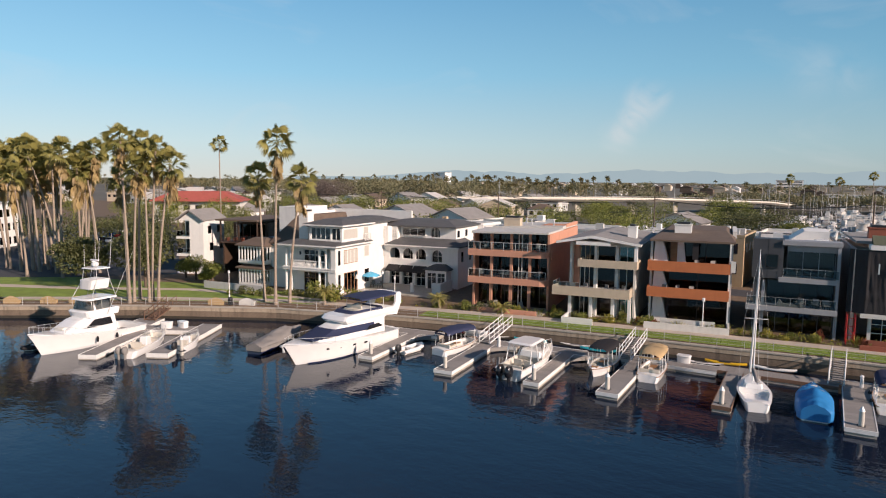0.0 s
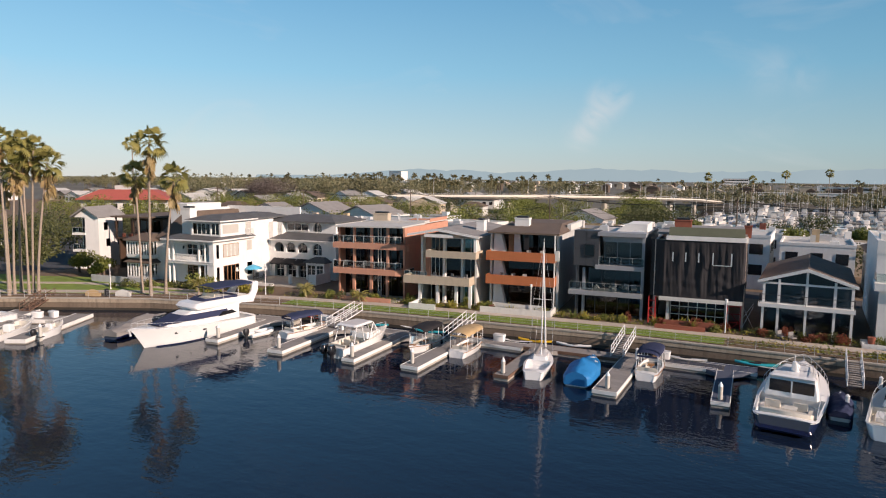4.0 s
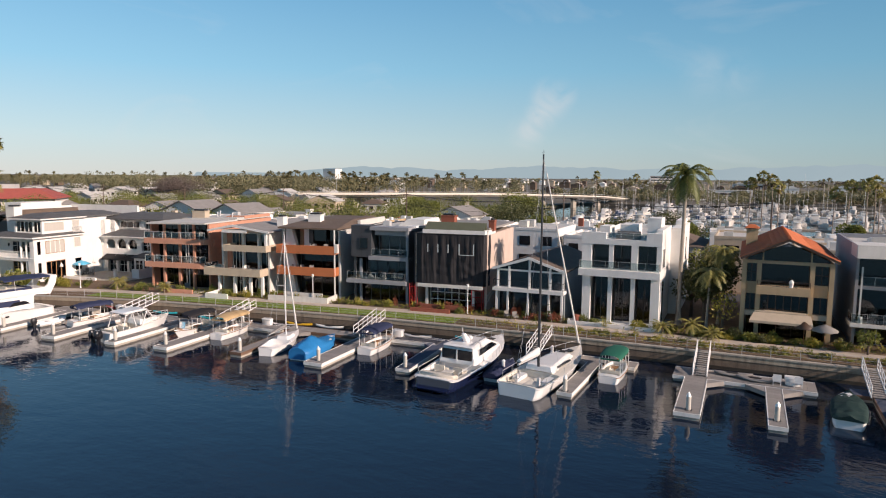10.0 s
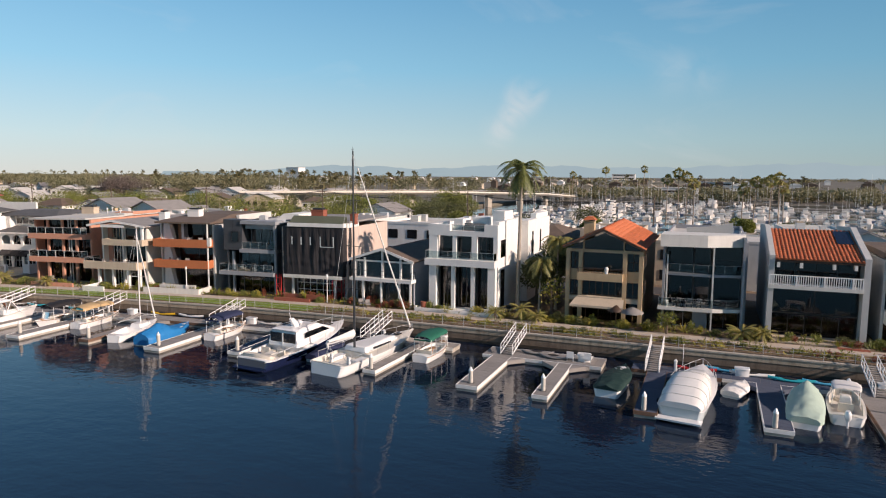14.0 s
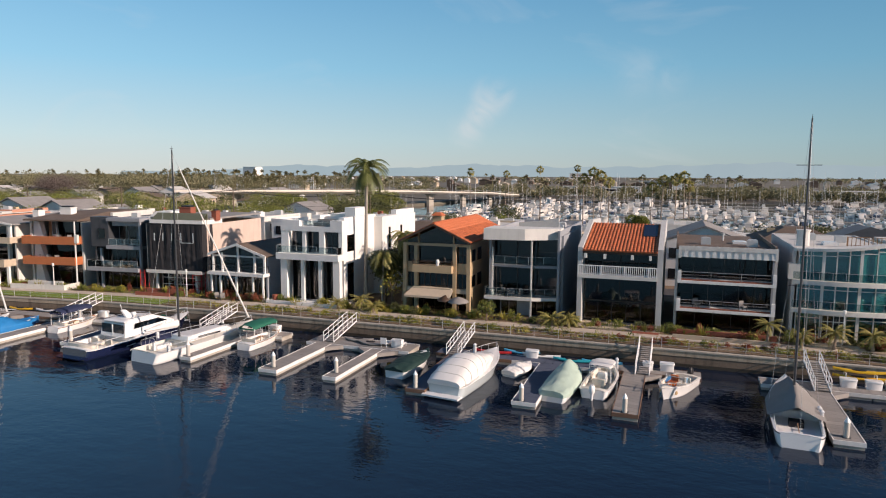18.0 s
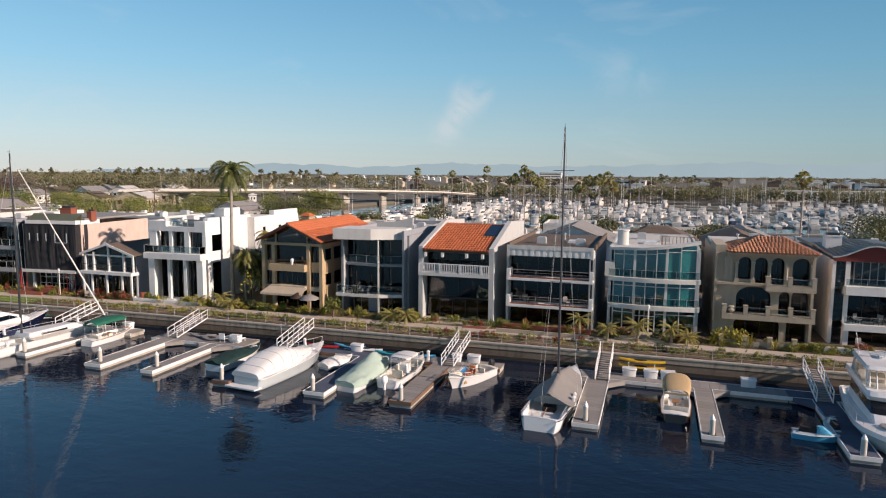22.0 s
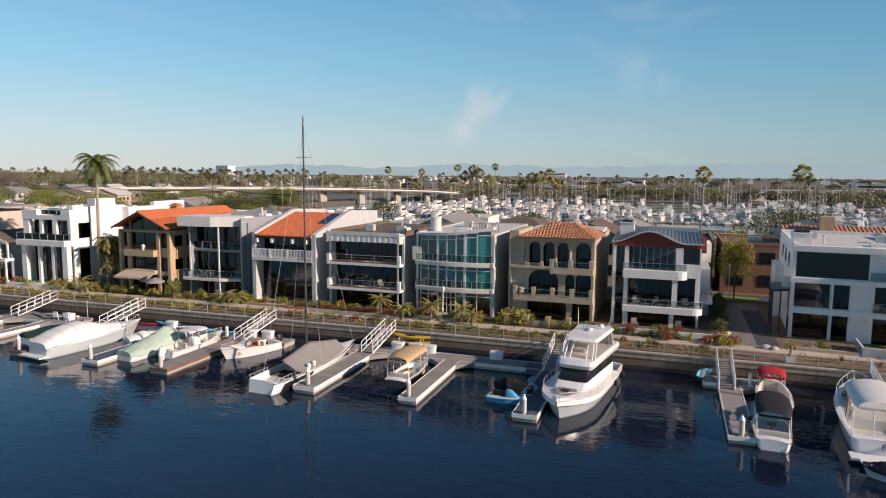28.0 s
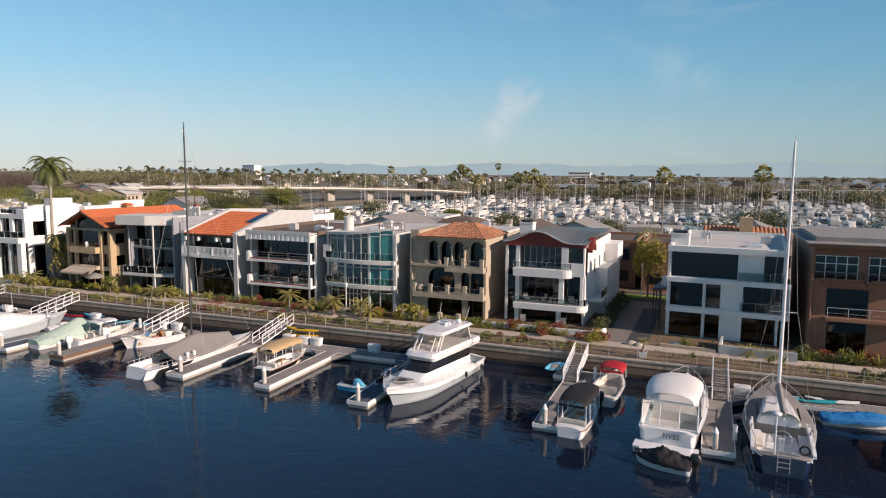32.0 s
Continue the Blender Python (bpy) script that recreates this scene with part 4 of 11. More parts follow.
for x in (-0.35, 0.35, W - 1.6, W - 0.3):
    for y in (-1.1, -0.3):
        part("scaffold_post", G().tube((x, y, 0), (x, y, 3.0), 0.05, n=6), REDP, P, "red scaffold post")
for z in (0.9, 1.8, 2.6):
    for xa, xb in ((-0.35, 0.35), (W - 1.6, W - 0.3)):
        part("scaffold_ledger", G().tube((xa, -1.1, z), (xb, -1.1, z), 0.035, n=5), REDP, P, "red scaffold ledger")
for x in (-0.35, W - 1.2):
    for za in (0.2, 1.8):
        part("scaffold_brace", G().tube((x, -1.1, za), (x + 0.7, -1.1, 0.9), 0.03, n=5), REDP, P, "red scaffold brace")
for za, zb in ((0.4, 2.6), (2.6, 0.4), (1.4, 2.9)):
    part("scaffold_brace", G().tube((W - 0.1, -1.0, za), (W + 0.9, -0.2, zb), 0.025, n=5), STEEL, P, "steel scaffold brace")
part("scaffold_deck", G().box(0.7, W - 0.2, -1.2, -0.4, 2.72, 2.9).box(0.7, W - 0.2, -1.22, -1.18, 2.9, 3.15), OFFWHITE, P)
window(P, 1.8, 7.4, 0, 2.5, 0.55, 6, WHITE, PANEDARK, bars=(0.4, 0.75))
columns(P, (1.6, 7.6), -0.2, 0, 2.7, 0.3, OFFWHITE)
part("patio_wall", G().box(0.6, 5.6, -3.4, -3.2, 0, 0.5), BRICKRED, P, "low red brick patio wall")
part("patio_wall", G().box(1.4, 7.0, -2.2, -2.0, 0.0, 0.8), BRICKRED, P, "low red brick patio wall")

# low grey gabled house
P = house(10.7, 75.4, 0, "grey gabled two-storey house with white frames")
W, AX, AP = 8.0, 3.95, 6.85
part("side_wall", G().box(0, 0.2, 0, 15, 0, 5.7), GREY, P)
part("side_wall", G().box(W - 0.2, W, 0, 15, 0, 5.7), GREY, P)
part("rear_wall", G().box(0.2, W - 0.2, 14.8, 15, 0, 5.7), GREY, P)
part("room_wall", G().box(0.2, W - 0.2, 4.4, 4.5, 0, 5.7), ROOM, P)
part("floor_slab", G().box(0.2, W - 0.2, 0.4, 14.8, 3.0, 3.25), GREY, P)
part("roof", G().wedge([(-0.45, 5.45), (AX, AP), (W + 0.25, 5.45), (W + 0.25, 5.62), (AX, AP + 0.2), (-0.45, 5.62)], -0.7, 15.4), ROOFBROWN, P, "dark brown shingle gable roof")
part("fascia", G().wedge([(-0.5, 5.38), (AX, AP - 0.06), (W + 0.3, 5.38), (W + 0.3, 5.68), (AX, AP + 0.26), (-0.5, 5.68)], -0.8, -0.7), WHITE, P, "white gable fascia")
POSTS = (0.12, 1.5, AX, 6.4, W - 0.12)
gg = G()
for x in POSTS:
    hh = 5.4 + (AP - 5.4) * (1 - abs(x - AX) / AX) - 0.1
    gg.box(x - 0.11, x + 0.11, -0.5, -0.3, 3.4, max(5.35, hh))
    gg.box(x - 0.11, x + 0.11, -0.9, -0.7, 0.0, 3.05)
gg.box(0.0, W, -0.48, -0.32, 5.35, 5.52)
part("gable_frame", gg, WHITE, P, "white posts and tie beam")
for a, b in zip(POSTS, POSTS[1:]):
    window(P, a + 0.1, b - 0.1, 3.4, 5.35, -0.3, 1, GREY, PANE, w=0.05)
    window(P, a + 0.1, b - 0.1, 0.05, 3.0, 0.1, 1, BLACK, PANE, w=0.05)
    for yb, za, zb in ((-0.12, 3.45, 5.3), (0.3, 0.1, 2.9)):
        part("blind", G().loft([[(a + 0.15 + (b - a - 0.3) * k / 10, yb + 0.05 * (k % 2), z) for k in range(11)] for z in (za, zb)], closed=False, caps=False), GREY, P, "grey drawn blind")
    ap = [(a, 5.54), (b, 5.54), (b, 5.56 + (AP - 5.7) * (1 - abs(b - AX) / AX)), (a, 5.56 + (AP - 5.7) * (1 - abs(a - AX) / AX))]
    q = part("gable_pane", G().wedge(ap, -0.3, -0.29), PANEDARK, P)
    q.visible_shadow = False
part("balcony", G().box(-0.3, W + 0.15, -1.1, 0.3, 3.02, 3.4), WHITE, P, "white balcony slab")
cable_rail(P, [(-0.2, 0.2), (-0.2, -1.0), (W + 0.05, -1.0), (W + 0.05, 0.2)], 3.4, 0.9, BLACK, 4.0, 2)

# white modern house
P = house(20.8, 76.5, 0, "white modern house with tall glazed front and long balcony")
W = 8.1
shell(P, W, 21, (0, 6.15, 9.2), WHITE, ROOFLIGHT, front=1.6, parapet=0.55, inset=0.0)
part("roof_band", G().box(-0.5, 2.2, -0.4, 0.2, 8.85, 10.15).box(2.2, 6.5, -0.4, 0.2, 8.85, 9.45).box(6.5, W + 0.025, -0.4, 0.2, 8.85, 10.25), WHITE, P)
part("roof_lip", G().box(-0.5, -0.2, 0.2, 6.0, 9.7, 10.15), WHITE, P)
for a_, b_, c_, d_, h_ in ((5.9, 7.4, 4.5, 8.0, 11.6), (W - 0.7, W - 0.02, 0.2, 9.0, 10.6), (2.4, 4.4, 7.0, 11.0, 10.6), (0.2, 1.4, 6.0, 9.0, 10.4)):
    part("roof_step", G().box(a_, b_, c_, d_, 9.2, h_), WHITE, P, "white stepped roof terrace wall")
part("roof_lounge", G().box(2.8, 5.4, 2.0, 3.0, 9.2, 9.75).box(2.8, 5.4, 3.0, 3.2, 9.2, 10.15), GREYC, P, "grey outdoor sofa on the roof terrace")
part("balcony", G().box(-0.55, W + 0.03, -1.5, 1.6, 5.4, 6.15), WHITE, P, "deep white balcony slab")
glass_rail(P, [(-0.45, 1.0), (-0.45, -1.4), (W - 0.1, -1.4), (W - 0.1, 1.0)], 6.15, 0.95, rail=STEEL, step=1.3)
part("column", G().box(-0.15, 0.75, -1.1, -0.4, 0, 5.4), WHITE, P)
part("column", G().box(7.2, W, -1.1, -0.4, 0, 5.4), WHITE, P)
columns(P, (2.85, 5.3), -0.7, 0, 5.4, 0.44, WHITE)
part("column", G().box(-0.45, 0.6, -0.35, 0.2, 6.15, 8.85), WHITE, P)
part("column", G().box(7.6, W + 0.02, -0.35, 0.2, 6.15, 8.85), WHITE, P)
columns(P, (2.77,), -0.1, 6.15, 8.85, 0.46, WHITE)
columns(P, (5.3,), -0.05, 6.15, 8.85, 0.7, WHITE)
for a, b in ((0.75, 2.65), (3.1, 5.1), (5.5, 7.2)):
    window(P, a, b, 0.1, 5.35, 0.3, 2, BLACK, PANEDARK)
for a, b in ((0.6, 2.55), (3.0, 4.95), (5.65, 7.6)):
    window(P, a, b, 6.2, 8.8, 0.5 if a < 5 else -0.05, 1 if a < 5 else 2, BLACK, PANEDARK)
part("blind", G().box(5.75, 7.5, 0.2, 0.24, 7.5, 8.75), CURTAIN, P, "pale roller blind half lowered")
glass_rail(P, [(2.3, 0.25), (6.4, 0.25)], 9.45, 0.7)
side_window(P, W, 0.8, 2.6, 0.15, 5.0, 1, WHITE)
side_window(P, W, 0.8, 2.8, 6.3, 8.5, 1, WHITE)
part("side_block", G().box(W, W + 1.2, 8.5, 20, 0, 10.3), WHITE, P)
part("side_block", G().box(W, W + 0.8, 14.0, 20.5, 10.3, 10.9), WHITE, P)
side_window(P, W + 1.2, 10.5, 11.1, 6.0, 8.8, 1, BLACK)
side_window(P, W + 1.2, 14.5, 15.1, 6.0, 8.8, 1, BLACK)
part("terrace", G().box(-1.3, W + 0.8, -2.6, 0.3, -0.02, 0.28).box(-1.3, -1.1, -2.6, -2.4, 0.28, 0.6).box(-1.3, W + 0.8, -2.75, -2.6, -0.02, 0.45), WHITE, P, "white raised terrace with a low wall")
part("garden_pot", G().tube((-0.5, -1.9, 0.28), (-0.5, -1.9, 1.0), 0.28, 0.36, 10), BRICKRED, P)
for y in (6.5, 8.0):
    part("garden_pot", G().tube((W + 0.7, y - 6, 0), (W + 0.7, y - 6, 0.6), 0.25, 0.35, 10), DGREY, P)

# tan timber-framed house with an orange tile gable
P = house(37.0, 76.6, 0, "tan house with exposed beams and orange tiled gable roof")
W, D = 7.9, 16
shell(P, W, D, (0, 2.55, 5.5, 8.0), TAN, None, front=0.6, parapet=0.0)
AX, AP, EV = 3.9, 10.3, 8.35
for s, (xa, xb) in ((-1, (-0.35, AX)), (1, (AX, W + 0.35))):
    if s < 0:
        tile_slope(P, (xa, D + 0.3, EV - 0.1), (xa, -1.1, EV - 0.1), (xb, -1.1, AP), (xb, D + 0.3, AP), TILE)
    else:
        tile_slope(P, (xb, -1.1, EV - 0.1), (xb, D + 0.3, EV - 0.1), (xa, D + 0.3, AP), (xa, -1.1, AP), TILE)
g = G()
for i in range(38):
    g.tube((AX, -1.1 + i * 0.45, AP + 0.1), (AX, -1.1 + i * 0.45 + 0.48, AP + 0.08), 0.16, 0.14, 8)
part("ridge_tiles", g, TILE, P)
part("barge_board", G().wedge([(-0.4, EV - 0.25), (AX, AP - 0.2), (W + 0.4, EV - 0.25), (W + 0.4, EV - 0.02), (AX, AP + 0.05), (-0.4, EV - 0.02)], -1.2, -1.1), DARKWOOD, P, "dark brown barge board")
part("gable_beam", G().box(-0.2, W + 0.1, -0.15, 0.2, 7.7, 8.0), TAN, P)
columns(P, (0.0, 1.38, 6.12, W - 0.1), 0.0, 0, 7.75, 0.42, TAN)
for a, b, n in ((0.2, 1.17, 2), (1.6, 5.9, 1), (6.35, W - 0.3, 2)):
    window(P, a, b, 5.75, 7.7, 0.3, n, DARKWOOD, PANEDARK, bars=(0.5,) if n == 2 else ())
    window(P, a, b, 2.85, 4.55, 0.2, n if n == 2 else 6, DARKWOOD, PANEDARK)
    if a < 1.0 or a > 6.0:
        front_fill(P, a, b, 4.55, 5.75, 0.1, 0.4, TAN, "panel")
ap = lambda x: 8.05 + (AP - 8.5) * (1 - abs(x - AX) / (AX + 0.1))
for a, b in ((0.3, AX - 2.3), (AX - 2.15, AX + 2.0), (AX + 2.15, W - 0.3)):
    pts = [(a, 8.02), (b, 8.02), (b, max(8.06, ap(b)))] + ([(AX, ap(AX))] if a < AX < b else []) + [(a, max(8.06, ap(a)))]
    q = part("gable_pane", G().wedge(pts, 0.1, 0.11), PANEDARK, P)
    q.visible_shadow = False
part("gable_post", G().box(AX - 2.3, AX - 2.15, -0.1, 0.15, 8.0, 9.1).box(AX + 2.0, AX + 2.15, -0.1, 0.15, 8.0, 9.1), TAN, P)
part("balcony", G().box(1.2, 6.0, -0.9, 0.2, 4.68, 5.5), TAN, P, "tan balcony with low parapet")
bar_rail(P, [(1.25, 0.1), (1.25, -0.8), (5.95, -0.8), (5.95, 0.1)], 5.5, 0.55, DARKWOOD, 0.3, 0.012, 0.02)
part("floor_edge", G().box(0.1, W - 0.1, -0.1, 0.6, 2.3, 2.8), BEIGE, P)
part("bay", G().box(1.2, 5.9, -0.75, 0.2, 2.45, 2.9), BEIGE, P)
part("awning", G().loft([[(1.1, -0.75, 2.75), (6.2, -0.75, 2.75), (6.2, -0.75, 2.79), (1.1, -0.75, 2.79)], [(0.7, -2.1, 2.15), (6.3, -2.1, 2.15), (6.3, -2.1, 2.19), (0.7, -2.1, 2.19)]], smooth=False).box(0.7, 6.3, -2.14, -2.1, 1.95, 2.19), BEIGE, P, "beige fabric patio awning")
window(P, 0.4, W - 0.4, 0, 2.2, 1.2, 5, DARKWOOD, PANEDARK)
chimney(P, 0.0, 1.2, 9.0, 10.2, 8.0, 10.4, TAN)
part("chimney_hood", G().loft([[(-0.2, 8.8, 10.6), (1.4, 8.8, 10.6), (1.4, 10.4, 10.6), (-0.2, 10.4, 10.6)], [(0.3, 9.3, 11.0), (0.9, 9.3, 11.0), (0.9, 9.9, 11.0), (0.3, 9.9, 11.0)]], smooth=False), TILE, P, "small tiled chimney hood")
part("vase", G().tube((4.3, -0.75, 5.5), (4.3, -0.75, 6.05), 0.16, 0.24, 10).tube((4.3, -0.75, 6.05), (4.3, -0.75, 6.25), 0.24, 0.1, 10), WHITE, P)
side_window(P, W, 3.0, 4.6, 5.9, 7.4, 1, DARKWOOD)
side_window(P, W, 3.0, 4.6, 2.9, 4.4, 1, DARKWOOD)
side_window(P, W, 0.7, 2.2, 5.9, 7.4, 1, TAN)
side_window(P, W, 0.7, 2.2, 2.9, 4.4, 1, TAN)

# glass-fronted pale house with a deep flat roof
P = house(46.9, 77.6, 0, "pale grey house with dark glass front and deep roof fascia")
W = 8.0
shell(P, W, 17, (0, 2.35, 5.75, 9.3), GREY, ROOFLIGHT, front=2.2, parapet=0.5)
part("roof_fascia", G().slab([(-0.2, -1.7), (4.35, -1.2), (W - 0.05, 0.9), (W - 0.05, 2.6), (-0.2, 2.6)], 8.75, 10.0), OFFWHITE, P, "deep off-white angled fascia")
part("deck", G().slab([(-0.3, -0.9), (5.1, -0.75), (W - 0.1, 0.4), (W - 0.1, 2.2), (-0.3, 2.2)], 1.95, 2.3), OFFWHITE, P, "off-white raised deck edge")
part("floor_edge", G().slab([(0.25, 0.6), (4.5, 0.2), (W - 0.25, 1.0), (W - 0.25, 2.2), (0.25, 2.2)], 5.5, 5.78), GREY, P)
glass_rail(P, [(-0.2, 1.5), (-0.2, -0.82), (5.1, -0.67), (W - 0.2, 0.4)], 2.3, 0.95)
glass_rail(P, [(0.3, 0.65), (4.5, 0.25), (W - 0.3, 1.05)], 5.78, 0.95)
columns(P, (5.0,), -0.55, 0, 8.8, 0.16, OFFWHITE)
columns(P, (0.5,), -0.3, 2.3, 7.8, 0.14, OFFWHITE)
for z0, z1 in ((2.35, 5.5), (5.8, 8.75)):
    window(P, 0.3, 3.0, z0, z1, 1.3, 1, BLACK, PANEDARK)
    window(P, 3.1, 4.7, z0, z1, 1.0, 1, BLACK, PANEDARK)
    window(P, 5.0, W - 0.3, z0, z1, 1.2, 1, BLACK, PANEDARK, bars=(0.5,) if z0 > 5 else ())
window(P, 1.2, 3.2, 0, 1.95, 0.8, 2, GREY, PANE)
front_fill(P, 3.2, 4.6, 0, 1.95, 0.8, 1.0, GREY)
window(P, 4.8, W - 0.4, 0, 1.95, 0.8, 2, BLACK, PANEDARK)
vents(P, [(2.5, 8, "box"), (5.2, 6.5, "pipe"), (6.5, 10, "box"), (3.2, 12, "sky"), (7.5, 4.5, "pipe")], 9.3)
part("stair", G().wedge([(5.2, 5.8), (7.4, 7.4), (7.4, 7.7), (5.2, 6.1)], 2.6, 2.8), WOOD, P)
part("roof_step", G().wedge([(2.0, 9.3), (6.8, 9.3), (6.8, 10.9), (4.4, 10.4), (2.0, 10.2)], 6.0, 6.3), ROOFLIGHT, P)
part("plant_pot", G().tube((0.55, -0.6, 2.3), (0.55, -0.6, 2.95), 0.16, 0.24, 10), WHITE, P)
part("side_wing", G().box(W - 0.02, W + 0.25, 1.0, 12.0, 0.0, 9.2), GREY, P)

# house with a long red tile front slope between white walls
P = house(57.0, 77.6, 0, "dark-fronted house with red tile slope between stucco party walls")
W, D = 8.7, 16
for x0, x1 in ((0, 0.5), (W - 0.55, W)):
    part("party_wall", G().add([(x0, -0.9, -0.1), (x1, -0.9, -0.1), (x1, -0.9, 8.3), (x0, -0.9, 8.3), (x0, 8.0, 10.7), (x1, 8.0, 10.7), (x0, D, 10.3), (x1, D, 10.3), (x0, D, -0.1), (x1, D, -0.1)],
         [(0, 1, 2, 3), (3, 2, 5, 4), (4, 5, 7, 6), (6, 7, 9, 8), (0, 3, 4, 6, 8), (1, 9, 7, 5, 2)]), LGREY, P, "pale grey stepped party wall")
tile_slope(P, (0.5, -1.0, 7.9), (W - 0.55, -1.0, 7.9), (W - 0.55, 8.0, 10.2), (0.5, 8.0, 10.2), TILE, pitch=0.36, row=0.6)
part("solar_panel", G().add([(6.4, 3.6, 9.30), (7.9, 3.6, 9.30), (7.9, 7.4, 10.27), (6.4, 7.4, 10.27), (6.4, 3.6, 9.24), (7.9, 3.6, 9.24), (7.9, 7.4, 10.21), (6.4, 7.4, 10.21)], [(0, 1, 2, 3), (4, 7, 6, 5), (0, 4, 5, 1), (1, 5, 6, 2), (2, 6, 7, 3), (3, 7, 4, 0)]), PANELDARK, P, "dark solar panel on the tiles")
part("roof_rear", G().box(0.5, W - 0.55, 8.0, D, 9.4, 9.7), ROOFBROWN, P)
part("rear_wall", G().box(0.5, W - 0.55, D - 0.2, D, 0, 9.4), OFFWHITE, P)
part("room_wall", G().box(0.5, W - 0.55, 4.5, 4.6, 0, 9.2), ROOM, P)
part("floor_slab", G().box(0.5, W - 0.55, 0.8, D - 0.2, 4.9, 5.2), DARKWOOD, P)
part("eave_beam", G().box(0.5, W - 0.55, -0.9, -0.7, 7.65, 7.88), DARKWOOD, P)
for x in (0.7, 2.7, 5.5, 7.3):
    part("corbel", G().box(x, x + 0.25, -1.1, -0.5, 7.15, 7.65), WHITE, P)
part("balcony", G().box(0.0, W - 0.5, -1.0, 0.8, 5.0, 5.35), OFFWHITE, P, "off-white balcony slab")
bar_rail(P, [(0.1, -0.9), (W - 0.6, -0.9)], 5.35, 1.0, GEL, 0.2, 0.04, 0.06)
window(P, 0.55, W - 0.6, 5.35, 7.65, 0.9, 4, BLACK, PANEDARK)
window(P, 0.55, W - 0.6, 0.05, 2.3, 0.6, 5, BLACK, PANEDARK)
window(P, 0.55, W - 0.6, 2.4, 4.9, 0.6, 2, BLACK, PANEDARK)
part("patio", G().box(0.3, W, -3.0, 0.5, -0.02, 0.12), SAND, P, "sand-coloured stone patio")
for k in range(3):
    part("patio_step", G().box(6.0, 8.6, -3.5 - 0.35 * k, -3.0 - 0.35 * k, -0.02, 0.1 - 0.03 * k), BRICKRED, P, "red brick step")

# house with scalloped awning and two banded balconies
P = house(66.9, 77.7, 0, "dark glazed house with white banded balconies and scalloped awning")
W = 9.5
shell(P, W, 17, (0, 2.3, 5.35, 8.3), LGREY, None, front=1.6, parapet=-0.1)
part("roof", G().box(0, W, 0.6, 17, 8.3, 8.5), ROOFBROWN, P, "dark brown flat roof with low parapets")
for a in (0.0, W - 0.2):
    part("parapet", G().box(a, a + 0.2, 0.6, 17, 8.5, 8.9), ROOFBROWN, P)
g = G()
n = 26
for i in range(n):
    a = 0.45 + (W - 0.8) * i / n
    b = 0.45 + (W - 0.8) * (i + 1) / n
    o = 0.07 if i % 2 else 0.0
    g.add([(a, -1.0 - o, 8.45), (b, -1.0 - o, 8.45), (b, -1.05 - o, 7.72), (a, -1.05 - o, 7.72)], [(0, 3, 2, 1)])
    g.add([(b, -1.0, 8.45), (b, -1.07, 8.45), (b, -1.12, 7.72), (b, -1.05, 7.72)], [(0, 1, 2, 3)])
part("awning", g, WHITEC, P, "white pleated awning valance")
part("awning_top", G().wedge([(0.35, 8.5), (W - 0.25, 8.5), (W - 0.25, 8.62), (0.35, 8.62)], -1.0, 0.8), OFFWHITE, P)
part("awning_band", G().box(0.25, W - 0.1, -1.12, -1.0, 8.42, 8.85), OFFWHITE, P)
for a in (0.25, W - 0.35):
    part("awning_end", G().box(a, a + 0.25, -1.12, 0.6, 7.6, 8.42), OFFWHITE, P)
for z in (5.35, 2.45):
    part("balcony", G().box(0.25, W - 0.1, -1.05, 1.6, z - 0.32, z - 0.05).box(0.25, 0.6, -1.05, 0.6, z - 0.05, z + 0.9).box(W - 0.45, W - 0.1, -1.05, -0.65, z - 0.05, z + 0.95), WHITE, P, "white balcony slab with upstand ends")
    cable_rail(P, [(0.6, -0.95), (W - 0.45, -0.95)], z - 0.05, 0.9, GREY, 3.0, 3)
    window(P, 0.3, W - 0.3, z - 0.05, z + 2.5, 1.2, 6, BLACK, PANEDARK)
    part("fascia_board", G().box(0.5, W - 0.3, -0.85, -0.8, z - 0.05, z + 0.12), BRICKRED, P)
window(P, 0.3, W - 0.3, 0.05, 1.95, 1.2, 5, BLACK, PANEDARK)
columns(P, (W - 0.45,), -0.8, 0, 8.4, 0.16, GREY)
vents(P, [(3.0, 5, "box"), (6.5, 7, "sky"), (7.5, 4, "box"), (5, 10, "pipe")], 8.5)
part("planter_wall", G().box(0, W, -4.6, -4.4, 0, 0.45), SAND, P, "low sand-coloured planter wall")
part("terrace_wall", G().box(0.4, W, -2.6, -2.4, 0, 0.55), BRICKRED, P, "low dark red terrace wall")

# teal glass house with a rising roof edge
P = house(77.8, 78.0, 0, "pale house with a curved teal glass front and sloping roof edge")
W = 8.9
shell(P, W, 17, (0, 2.95, 5.85, 8.9), LGREY, ROOFLIGHT, front=0.9, parapet=0.1)
top = lambda x: 8.65 + 0.03 * x + 0.6 * max(0, (x - 3.0) / 5.9) ** 1.6
cx = lambda x: -0.45 * math.sin(math.pi * (x - 0.6) / (W - 0.8))
g = G()
xs = [0.0 + W * i / 16 for i in range(17)]
g.loft([[(x, cx(x) - 0.35, top(x)), (x, cx(x) - 0.35, top(x) + 0.28), (x, 0.9, top(x) + 0.28), (x, 0.9, top(x))] for x in xs], smooth=False)
part("roof_edge", g, OFFWHITE, P, "thin rising roof edge")
